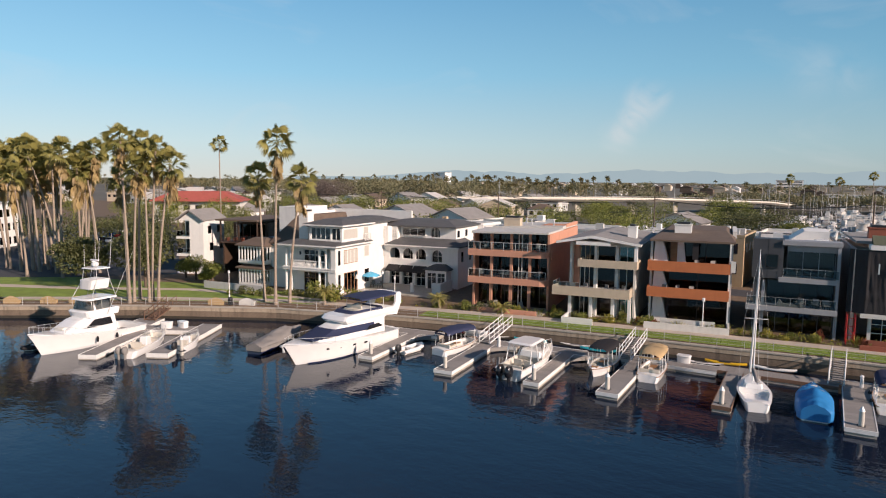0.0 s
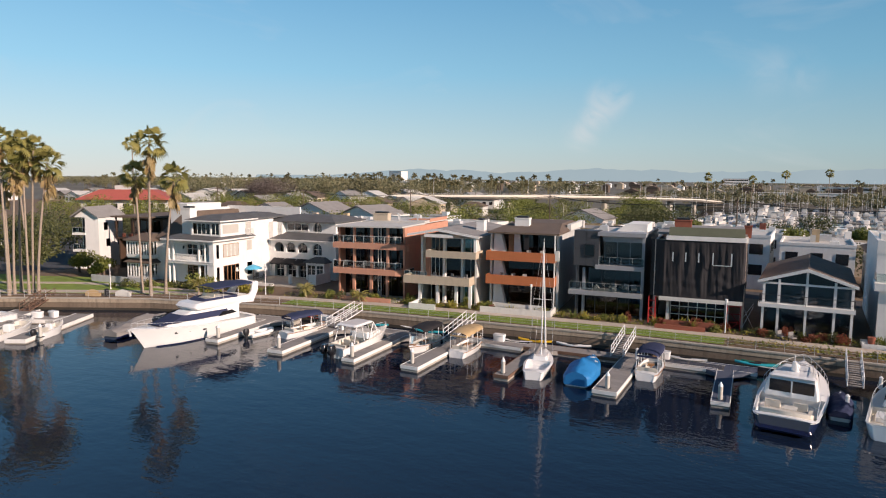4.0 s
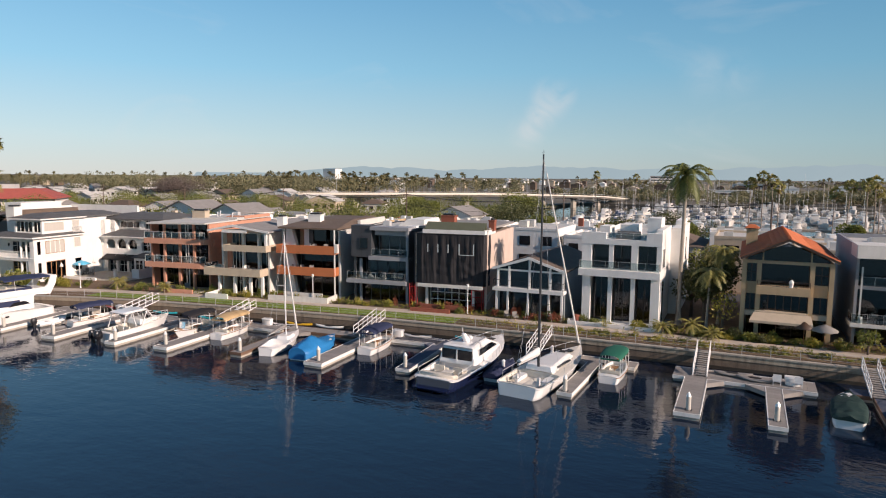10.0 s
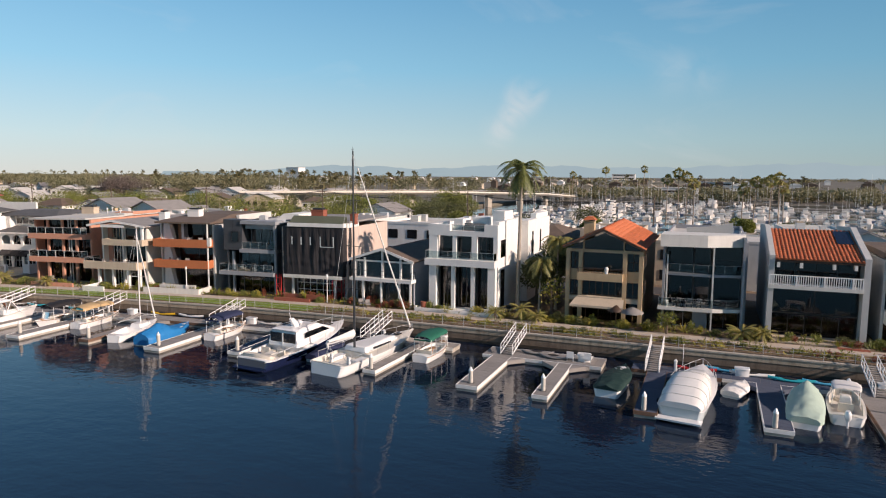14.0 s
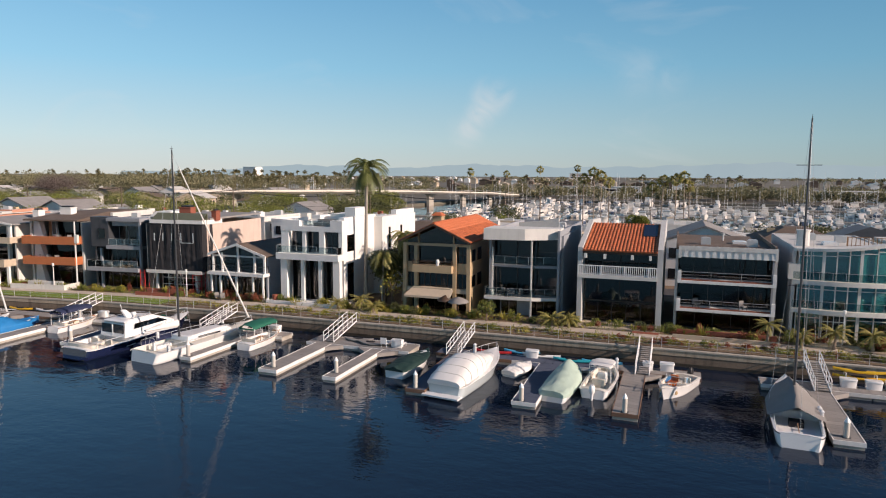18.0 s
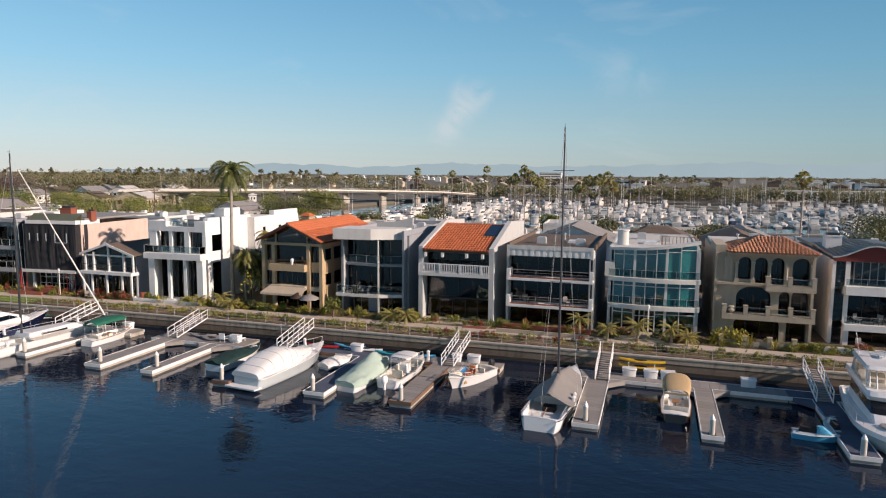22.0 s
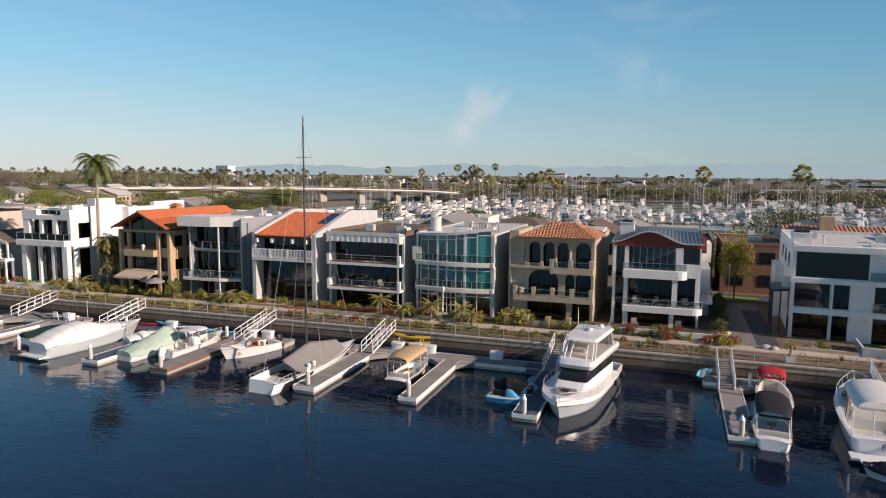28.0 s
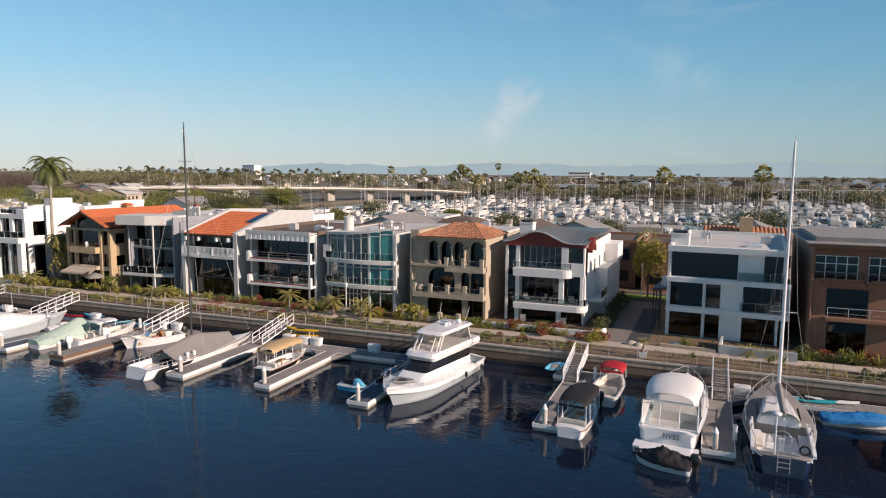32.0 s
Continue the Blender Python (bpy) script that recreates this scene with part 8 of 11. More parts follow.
def duffy(x, y, heading, top, hull_m, label, L=6.4, beam=2.2):
    """A small electric harbour boat with a fringed canopy."""
    P = boat(x, y, heading, label, "electric boat")
    at = hull(P, L, beam, 0.62, 0.85, hull_m, GEL, (0.12, 0.78), 0.22, tr=0.86, stripe=WOOD)
    canopy(P, 0.5, L * 0.76, beam * 0.47, 2.3, top, 0.28, 0.16, posts=(0.7, L * 0.28, L * 0.5, L * 0.72))
    seat(P, 0.9, 1.5, -0.85, 0.85, 0.22, VINYL, 0.95)
    seat(P, 1.6, L * 0.66, 0.55, 0.9, 0.22)
    seat(P, 1.6, L * 0.66, -0.9, -0.55, 0.22)
    part("table", G().box(2.4, 3.2, -0.28, 0.28, 0.75, 0.79).tube((2.8, 0, 0.22), (2.8, 0, 0.75), 0.05), WOOD, P)
    windscreen(P, L * 0.77, beam * 0.44, 0.8, 0.75, 0.2, 0.3)
    part("foredeck_trim", G().box(L * 0.84, L * 0.9, -0.3, 0.3, 0.86, 0.93), WOOD, P)
    fenders(P, [(1.5, beam / 2 + 0.1, 0.4), (L * 0.6, beam / 2 + 0.1, 0.45)])
    return P


def open_boat(x, y, heading, label, L=7.0, beam=2.4, hull_m=None, top=None, engines=1, console=True, motor=BLACK, roof_z=2.45):
    P = boat(x, y, heading, label, "motorboat")
    at = hull(P, L, beam, 0.7, 1.1, hull_m or GEL, GELWARM, (0.08, 0.8), 0.3)
    if console:
        cab(P, [(L * 0.42, L * 0.56, 0.42, 0.3), (L * 0.43, L * 0.55, 0.38, 1.15), (L * 0.44, L * 0.5, 0.3, 1.3)], GEL, "console", c=0.1)
        windscreen(P, L * 0.55, 0.42, 1.2, 0.4, 0.15, 0.3)
        seat(P, L * 0.28, L * 0.38, -0.5, 0.5, 0.3, VINYL, L * 0.28)
        seat(P, L * 0.66, L * 0.76, -0.55, 0.55, 0.3)
    if top:
        canopy(P, L * 0.3, L * 0.62, beam * 0.4, roof_z, top, 0.1, 0.06, posts=(L * 0.34, L * 0.58), name="hardtop")
    for k in range(engines):
        outboard(P, -0.15, (k - (engines - 1) / 2) * 0.62, motor)
    pulpit(P, at, L, 0.68, 0.35)
    return P


def covered(x, y, heading, m, label, L=6.5, beam=2.4, hull_m=None, peak=0.62, h=0.8, over=0.35, f=0.65, cat="covered boat"):
    """A boat under a fitted cover: the cloth rises to a ridge, hangs over the sides and ripples."""
    P = boat(x, y, heading, label, cat)
    at = hull(P, L, beam, f, f * 1.4, hull_m or GEL, GEL)
    rings = []
    n, kk = 40, 16
    for i in range(n + 1):
        t = -0.015 + 1.0 * i / n
        b, s = at(max(0, min(0.99, t)))
        b += 0.05
        rise = (h * (1 - (1 - max(t, 0) / peak) * min(1.0, peak * 1.4)) if t < peak else h * math.exp(-((t - peak) / 0.24) ** 2)) + 0.12
        ring = []
        for k in range(kk + 1):
            a = math.pi * k / kk
            yy = b * math.cos(a)
            w = 0.11 * noise.noise((t * 9, a * 2.5, x)) + 0.06 * noise.noise((t * 30, a * 1.2, y)) - 0.07 * max(0.0, 0.35 - abs(noise.noise((t * 14 + a, a * 2.2 - t * 5, x)))) / 0.35
            zz = s + rise * (0.55 * math.sin(a) ** 0.8 + 0.45 * (1 - abs(math.cos(a)))) + w * math.sin(a) ** 0.6
            yy *= 1 + 0.05 * noise.noise((t * 26, 3.3, y)) * math.sin(a)
            ring.append((L * t, yy, zz))
        hang = s - over * (0.8 + 0.3 * noise.noise((t * 7, 0.3, y)))
        ring = [(L * t, b + 0.03 * noise.noise((t * 15, 1, 1)), max(0.12, hang))] + ring + [(L * t, -b - 0.03 * noise.noise((t * 15, 2, 1)), max(0.12, hang))]
        rings.append(ring)
    g = G().loft(rings, closed=False, caps=False)
    g.add(rings[0], [tuple(range(len(rings[0]) - 1, -1, -1))])
    part("cover", g, m, P, "rippled fitted cover")
    return P


def mast(P, x, z0, z1, r=0.09, spread=(0.45, 0.72), stays=True, bow=None, stern=None, beam=1.6, m=None):
    m = m or STEEL
    mo = part("mast", G().tube((x, 0, z0), (x, 0, z1), r, r * 0.55, 10), m, P)
    for k in spread:
        z = z0 + (z1 - z0) * k
        part("spreader", G().tube((x, -0.85, z + 0.05), (x, 0.85, z + 0.05), 0.03, n=6), m, mo)
    if stays:
        g = G()
        for s in (1, -1):
            g.pipe([(x - 0.15, s * beam, z0), (x, s * 0.85, z0 + (z1 - z0) * spread[0] + 0.05), (x, s * 0.05, z1 - 0.4)], 0.011, 4)
        if bow:
            g.tube((bow[0], 0, bow[1]), (x, 0, z1 - 0.3), 0.012, n=4)
        if stern:
            g.tube((stern[0], 0, stern[1]), (x, 0, z1 - 0.1), 0.012, n=4)
        part("rigging", g, STEEL, mo, "thin steel stays")
    part("masthead", G().tube((x, 0, z1), (x, 0, z1 + 0.35), 0.015, n=5).box(x - 0.2, x + 0.1, -0.02, 0.02, z1 + 0.1, z1 + 0.14), m, mo)
    return mo


def dinghy(x, y, heading, label, m=None, L=3.0, beam=1.4, motor=True, inside=None):
    P = boat(x, y, heading, label, "dinghy")
    m = m or GEL
    g = G()
    r = 0.2
    pts = [(0, beam / 2 - r, 0.3), (L * 0.6, beam / 2 - r, 0.32), (L * 0.85, beam * 0.28, 0.4), (L - 0.1, 0, 0.48), (L * 0.85, -beam * 0.28, 0.4), (L * 0.6, -beam / 2 + r, 0.32), (0, -beam / 2 + r, 0.3)]
    for a, b in zip(pts, pts[1:]):
        g.tube(a, b, r, n=8)
    for p in pts[1:-1]:
        g.ball(p, r, r, r, 8, 5)
    part("tube", g, m, P)
    part("floor", G().box(0.05, L * 0.75, -beam / 2 + r, beam / 2 - r, 0.05, 0.2), inside or GREYGEL, P)
    part("bench", G().box(L * 0.35, L * 0.45, -beam / 2 + 0.2, beam / 2 - 0.2, 0.4, 0.46), GEL, P)
    if motor:
        outboard(P, -0.05, 0, BLACK, 0.4)
    return P


def jet_ski(x, y, heading, m, label):
    P = boat(x, y, heading, label, "jet ski", "jet_ski")
    at = hull(P, 2.9, 1.15, 0.42, 0.55, m, GREYGEL, power=1.8)
    part("saddle", G().loft([rrect(0.4, 1.7, 0.22, 0.5, 0.08), rrect(0.5, 1.6, 0.17, 0.85, 0.08)]), BLACKC, P)
    part("cowl", G().loft([rrect(1.5, 2.5, 0.35, 0.55, 0.15, 0.4), rrect(1.5, 1.9, 0.2, 1.0, 0.1)]), m, P)
    part("handlebar", G().tube((1.55, -0.35, 1.02), (1.55, 0.35, 1.02), 0.03, n=6), BLACK, P)
    return P


def kayak(x, y, z, heading, m, label, L=3.6, beam=0.66, roll=0, cat="kayak", flat=False):
    rings = []
    for i in range(13):
        t = i / 12
        b = beam / 2 * max(0.03, 1 - abs(2 * t - 1) ** 2.4)
        up = 0.12 * abs(2 * t - 1) ** 2
        hgt = 0.07 if flat else 0.26
        rings.append([((t - 0.5) * L, b * math.cos(2 * math.pi * k / 8), up + hgt / 2 + hgt / 2 * math.sin(2 * math.pi * k / 8)) for k in range(8)])
    P = thing("paddle_board" if flat else "kayak", label, cat, "kayaks and boards", at=pose(x, y, z, roll, 0, heading))
    part("hull", G().loft(rings), m, P)
    if flat:
        part("deck_pad", G().box(-0.8, 0.5, -0.2, 0.2, 0.075, 0.085), GREYC, P)
    else:
        part("cockpit_rim", G().loft([[(0.55 * math.cos(2 * math.pi * k / 12) - 0.1, 0.22 * math.sin(2 * math.pi * k / 12), zz) for k in range(12)] for zz in (0.25, 0.3)]), BLACKC, P)
    return P


def dock_box(x, y, z=DOCK_Z, rot=0, w=1.2, d=0.65, h=0.62, m=None):
    P = thing("dock_box", "white fibreglass storage box on the dock", "dock box", "dock boxes", at=pose(x, y, z, 0, 0, rot))
    part("box", G().loft([rrect(-w / 2 + 0.05, w / 2 - 0.05, d / 2 - 0.04, 0, 0.05), rrect(-w / 2, w / 2, d / 2, h, 0.06)]), m or GEL, P)
    part("lid", G().loft([rrect(-w / 2 - 0.03, w / 2 + 0.03, d / 2 + 0.03, h, 0.06), rrect(-w / 2, w / 2, d / 2, h + 0.12, 0.08)]), m or GEL, P)
    return P


def power_post(x, y, z=DOCK_Z):
    P = thing("power_pedestal", "small white dock power pedestal", "power pedestal", "power pedestals", at=pose(x, y, z))
    part("post", G().loft([rrect(-0.14, 0.14, 0.14, 0, 0.04), rrect(-0.12, 0.12, 0.12, 0.9, 0.04)]), GEL, P)
    part("cap", G().loft([rrect(-0.16, 0.16, 0.16, 0.9, 0.05), rrect(-0.05, 0.05, 0.05, 1.05, 0.02)]), GEL, P)
    return P

# ---- the boats ----
# sport-fishing yacht with a tuna tower
P = boat(-67.9, 42.7, -80, "white sport-fishing yacht with flybridge and tall tower", "yacht")
P.matrix_basis = P.matrix_basis @ Matrix.Diagonal((0.76, 0.92, 0.93, 1))
L = 16.5
at = hull(P, L, 5.0, 1.15, 2.45, GEL, GEL, (0.06, 0.3), 0.5, flare=0.66, rake=0.1, power=2.4, stripe=GEL)
cab(P, [(5.2, 13.4, 2.0, 1.4), (5.2, 12.6, 1.95, 2.1), (5.3, 10.4, 1.8, 3.0), (5.4, 9.6, 1.7, 3.15)], GEL, "deckhouse", nose=0.35)
for s in (1, -1):
    part("side_window", G().add([(6.0, s * 2.0, 2.15), (9.9, s * 1.78, 2.2), (8.6, s * 1.74, 2.95), (6.2, s * 1.86, 2.95)], [(0, 1, 2, 3) if s < 0 else (3, 2, 1, 0)]), BLACKGEL, P, "black side window")
cab(P, [(4.6, 9.3, 1.75, 3.15), (4.4, 9.6, 1.8, 3.75), (4.6, 9.4, 1.7, 3.9)], GEL, "flybridge")
part("flybridge_glass", G().loft([rrect(5.4, 8.9, 1.5, 3.9, 0.2), rrect(5.6, 8.4, 1.4, 5.0, 0.2)], caps=False), CLEARVINYL, P, "clear flybridge enclosure")
for px, py in ((5.6, 1.4), (8.5, 1.3), (5.6, -1.4), (8.5, -1.3), (7, 1.4), (7, -1.4)):
    part("enclosure_post", G().tube((px, py, 3.9), (px, py * 0.95, 5.0), 0.04, n=6), GEL, P)
cab(P, [(4.6, 9.2, 1.75, 5.0), (4.8, 9.0, 1.65, 5.18)], GEL, "hardtop")
cab(P, [(5.4, 8.2, 1.1, 6.1), (5.2, 8.0, 1.25, 7.1), (5.4, 7.8, 1.15, 7.15)], WHITEC, "tower_console", "white canvas tower console")
cab(P, [(5.2, 7.6, 1.4, 8.3), (5.3, 7.5, 1.3, 8.42)], GEL, "tower_top")
for px, py in ((4.9, 1.6), (8.7, 1.5), (4.9, -1.6), (8.7, -1.5)):
    part("tower_leg", G().pipe([(px, py, 5.1), (6.4 + (px - 6.8) * 0.5, py * 0.75, 7.1), (6.4 + (px - 6.8) * 0.45, py * 0.65, 8.35)], 0.035, 5), STEEL, P)
part("radar_dome", G().ball((6.4, 0, 8.75), 0.45, 0.45, 0.3, 12, 6), GEL, P)
part("radar_arm", G().box(5.9, 6.9, -0.08, 0.08, 9.05, 9.15).box(6.3, 6.5, -0.6, 0.6, 9.15, 9.3), GEL, P)
for px, py, z in ((5.2, 1.1, 12.2), (5.2, -1.1, 11.4), (7.0, 1.0, 11.8), (7.2, -0.9, 11.0)):
    part("antenna", G().tube((px, py, 8.3), (px - 0.3, py * 1.2, z), 0.03, 0.012, 5), GEL, P)
for s in (1, -1):
    part("outrigger", G().tube((6.6, s * 1.8, 3.3), (3.2, s * 3.0, 10.2), 0.035, 0.015, 5), STEEL, P)
pulpit(P, at, L, 0.5, 0.75)
seat(P, 11.3, 12.4, -0.7, 0.7, 2.15, GELWARM)
fenders(P, [(6, 2.6, 0.8), (9, 2.5, 0.9)])

dinghy(-69.5, 33.4, -60, "small black inflatable tender afloat beside the yacht", BLACKC, 2.8, 1.3)
open_boat(-58.3, 35.3, 118, "white centre-console fishing boat with black tower cover and twin outboards", 8.2, 2.5, GEL, None, 2, True, GREYC, 2.3)
P = open_boat(-55.8, 39.2, 116, "small white open skiff tied to the dock", 4.6, 1.8, GEL, None, 1, True)
covered(-49.4, 43.4, 104, GREYC, "boat under a wrinkled grey-brown cover", 8.8, 2.3, NAVYGEL, 0.55, 0.75, 0.45, 0.75)
jet_ski(-47.4, 46.2, 100, NAVYGEL, "dark blue jet ski on a floating lift")

# flybridge motor yacht
P = boat(-42.9, 56.2, -92, "large white flybridge motor yacht with navy window covers", "yacht")
P.matrix_basis = P.matrix_basis @ Matrix.Diagonal((0.81, 0.96, 0.8, 1))
L = 18.2
at = hull(P, L, 5.0, 1.7, 2.75, GEL, GEL, (0.05, 0.2), 0.9, flare=0.7, rake=0.1, power=2.5, stripe=GEL)
part("boot_stripe", G().loft([[(L * t * (1 - 0.09 * max(0, (t - 0.6) / 0.4)), s * (hull_shape(L, 5.0, 1.7, 2.75, power=2.5)(t)[0] * 0.8), z) for z in (0.02, 0.16)] for s in (1,) for t in [i / 10 for i in range(10)]], closed=False, caps=False), NAVYGEL, P)
cab(P, [(3.2, 14.6, 2.15, 2.0), (3.2, 13.9, 2.1, 2.7), (3.0, 10.4, 1.95, 3.75), (2.6, 9.8, 1.95, 3.9)], GEL, "deckhouse", nose=0.4, smooth=False)
part("window_cover", G().loft([rrect(5.0, 14.0, 2.14, 2.72, 0.3, 0.36), rrect(5.2, 11.6, 2.03, 3.5, 0.3, 0.34)], caps=False), NAVYC, P, "navy canvas windscreen cover")
part("window_cover", G().box(12.6, 14.9, -1.1, 1.1, 2.62, 2.74), NAVYC, P, "navy canvas hatch cover")
for s in (1, -1):
    part("side_window", G().add([(3.8, s * 2.15, 2.75), (6.9, s * 2.18, 2.7), (6.2, s * 2.12, 3.2), (4.6, s * 2.1, 3.25)], [(0, 1, 2, 3) if s < 0 else (3, 2, 1, 0)]), BLACKGEL, P, "dark side window")
    for k in range(4):
        part("porthole", G().box(7.2 + k * 1.9, 7.7 + k * 1.9, s * (2.42 - 0.13 * k ** 1.5) - 0.03, s * (2.42 - 0.13 * k ** 1.5) + 0.03, 1.25 + 0.07 * k, 1.45 + 0.07 * k), BLACKGEL, P)
cab(P, [(0.8, 10.0, 1.95, 3.9), (0.8, 10.4, 2.05, 4.3), (1.0, 9.9, 1.95, 4.75), (1.2, 8.8, 1.8, 4.85)], GEL, "flybridge")
part("fly_screen", G().loft([rrect(3.0, 8.9, 1.82, 4.75, 0.3, 0.25), rrect(3.2, 8.0, 1.75, 5.15, 0.3, 0.25)], caps=False), NAVYC, P, "navy flybridge wind screen")
seat(P, 6.4, 7.1, -1.0, 1.0, 4.8, VINYL, 6.4)
seat(P, 3.6, 5.4, -1.5, -0.9, 4.8)
for s in (1, -1):
    part("radar_arch", G().loft([[(0.6, s * 1.95, 3.7), (2.6, s * 1.95, 3.9), (2.6, s * 1.75, 3.9), (0.6, s * 1.75, 3.7)], [(-0.3, s * 1.9, 5.2), (0.9, s * 1.9, 5.2), (0.9, s * 1.7, 5.2), (-0.3, s * 1.7, 5.2)], [(-0.8, s * 1.6, 6.3), (0.2, s * 1.6, 6.3), (0.2, s * 1.4, 6.3), (-0.8, s * 1.4, 6.3)]], smooth=False), GEL, P)
part("radar_arch", G().box(-0.8, 0.2, -1.5, 1.5, 6.22, 6.45), GEL, P)
canopy(P, 0.2, 7.0, 1.9, 6.5, NAVYC, 0.2, 0.1, name="bimini", label="navy bimini top", posts=(3.0, 5.6), base=4.8)
part("swim_platform", G().box(-1.0, 0.1, -2.0, 2.0, 0.35, 0.5), GELWARM, P)
pulpit(P, at, L, 0.45, 0.7)
part("anchor", G().box(L - 0.3, L + 0.35, -0.12, 0.12, 2.55, 2.75).tube((L + 0.1, 0, 2.6), (L - 0.1, 0, 1.9), 0.07, 0.16, 6), STEEL, P)
fenders(P, [(4.0, -2.6, 0.9), (7.5, -2.6, 0.9), (10.5, -2.45, 1.0)])
dinghy(-37.5, 51.3, 84, "small white rigid tender beside the dock", GEL, 3.4, 1.6, True, GELWARM)
duffy(-34.3, 53.2, 80, NAVYC, GEL, "white electric boat with navy blue canopy")
P = boat(-25.0, 49.9, 88, "white cabin fishing boat with hardtop and twin black outboards", "motorboat")
L = 9.0
at = hull(P, L, 2.9, 0.9, 1.45, GEL, GELWARM, (0.08, 0.5), 0.35, power=2.3)
cab(P, [(4.3, 7.6, 1.15, 1.1), (4.4, 6.9, 1.05, 1.6), (4.5, 6.0, 0.95, 1.7)], GEL, "cuddy_cabin", nose=0.4)
part("cockpit_liner", G().box(1.0, 4.2, -1.2, 1.2, 0.36, 0.40), BLACKC, P, "dark cockpit floor mat")
seat(P, 1.0, 1.6, -1.0, 1.0, 0.35, VINYL, 1.0)
seat(P, 3.0, 3.6, -0.9, -0.1, 0.35, VINYL, 3.0)
seat(P, 3.0, 3.6, 0.1, 0.9, 0.35, VINYL, 3.0)
cab(P, [(2.2, 5.3, 1.2, 2.62), (2.1, 5.5, 1.25, 2.72), (2.4, 5.1, 1.1, 2.84)], GEL, "hardtop", "white hardtop roof")
windscreen(P, 6.1, 1.15, 1.65, 0.95, 0.7, 1.6)
for sd in (1, -1):
    for xa, xb in ((2.0, 2.5), (3.6, 3.3), (6.3, 5.2), (4.4, 5.2)):
        part("hardtop_strut", G().tube((xa, sd * 1.22, 1.1), (xb, sd * 1.12, 2.66), 0.05, n=6), GEL, P)
for sd in (0.42, -0.42):
    outboard(P, -0.2, sd, BLACKGEL, 0.45, 1.35)
pulpit(P, at, L, 0.55, 0.45)
P = duffy(-19.2, 60.6, -88, BLACKC, GEL, "white boat with black canopy and raked bow", 6.2, 2.2)
duffy(-14.6, 56.0, 94, TANC, GEL, "white electric boat with tan canopy")

# small day sailer
P = boat(-5.6, 53.3, 102, "small white sloop with bare mast and furled jib", "sailboat", "sailboat")
at = hull(P, 7.6, 2.5, 0.7, 0.9, GEL, GEL, (0.1, 0.48), 0.3, tr=0.7, full=0.35)
cab(P, [(3.6, 5.9, 0.75, 0.75), (3.7, 5.5, 0.65, 1.15)], GEL, "cabin")
mast(P, 4.6, 0.9, 11.6, 0.07, (0.5,), True, (7.4, 0.95), (0.1, 0.7), 1.1, GEL)
part("furled_jib", G().tube((7.2, 0, 1.2), (4.7, 0, 10.6), 0.1, 0.05, 8), WHITEC, P)
part("boom", G().tube((4.5, 0, 1.9), (0.9, 0, 1.95), 0.05, n=8), STEEL, P)
part("sail_cover", G().loft([[(4.5 - 3.4 * k / 8, 0.16 * math.cos(a), 2.06 + 0.02 * (k % 2) + 0.2 * (1 - k / 10) * math.sin(a)) for a in [2 * math.pi * j / 8 for j in range(8)]] for k in range(9)]), GREYC, P, "grey furled mainsail")
covered(-1.8, 53.5, 95, BLUEC, "boat shrouded in a bright blue tarpaulin", 7.2, 2.5, GEL, 0.32, 1.05, 0.75, 0.7)
duffy(2.9, 58.0, 92, NAVYC, GEL, "white electric boat with navy canopy", 6.2, 2.2)

# navy express cruiser
P = boat(13.8, 51.2, 86, "navy-hulled express cruiser with cream cockpit and white cabin top", "motor cruiser")
L = 14.4
at = hull(P, L, 4.7, 0.95, 1.8, NAVYGEL, GEL, (0.05, 0.36), 0.5, power=2.3, stripe=GEL, tr=0.86)
part("swim_platform", G().loft([rrect(-0.75, 0.5, 1.75, 0.22, 0.5), rrect(-0.8, 0.5, 1.8, 0.34, 0.5)]), NAVYGEL, P)
cab(P, [(4.3, 12.0, 1.85, 1.25), (4.4, 11.2, 1.8, 1.85), (4.6, 9.2, 1.62, 2.55), (4.5, 8.7, 1.6, 2.75), (4.8, 8.2, 1.4, 2.84)], GEL, "cabin", nose=0.4)
for s in (1, -1):
    part("cabin_window", G().add([(5.4, s * 1.83, 1.95), (10.0, s * 1.4, 1.95), (8.9, s * 1.32, 2.4), (5.6, s * 1.72, 2.45)], [(0, 1, 2, 3) if s < 0 else (3, 2, 1, 0)]), PANEBOAT, P)
    part("grab_rail", G().pipe([(0.9, s * 1.95, 1.0), (1.0, s * 1.95, 1.5), (3.6, s * 1.95, 1.6), (4.4, s * 1.9, 1.7)], 0.03, 5), STEEL, P)
part("aft_window", G().box(4.36, 4.40, -1.5, 1.5, 1.4, 2.5), BLACKGEL, P, "dark cabin entrance screen")
part("window_post", G().box(4.30, 4.36, -0.05, 0.05, 1.3, 2.5), GEL, P)
part("stern_lounge", G().loft([rrect(0.7, 1.7, 1.7, 0.5, 0.3), rrect(0.6, 1.6, 1.75, 1.15, 0.35), rrect(0.65, 1.0, 1.6, 1.3, 0.1)]), VINYL, P, "cream padded stern lounge")
seat(P, 1.7, 3.4, -1.9, -1.3, 0.5, VINYL)
seat(P, 3.2, 4.1, 0.6, 1.6, 0.5, VINYL, 3.2)
seat(P, 3.2, 4.1, -1.2, -0.3, 0.5, VINYL, 3.2)
part("cockpit_table", G().box(2.0, 2.9, -0.6, 0.3, 1.0, 1.06).tube((2.5, -0.1, 0.5), (2.5, -0.1, 1.0), 0.07), GELWARM, P)
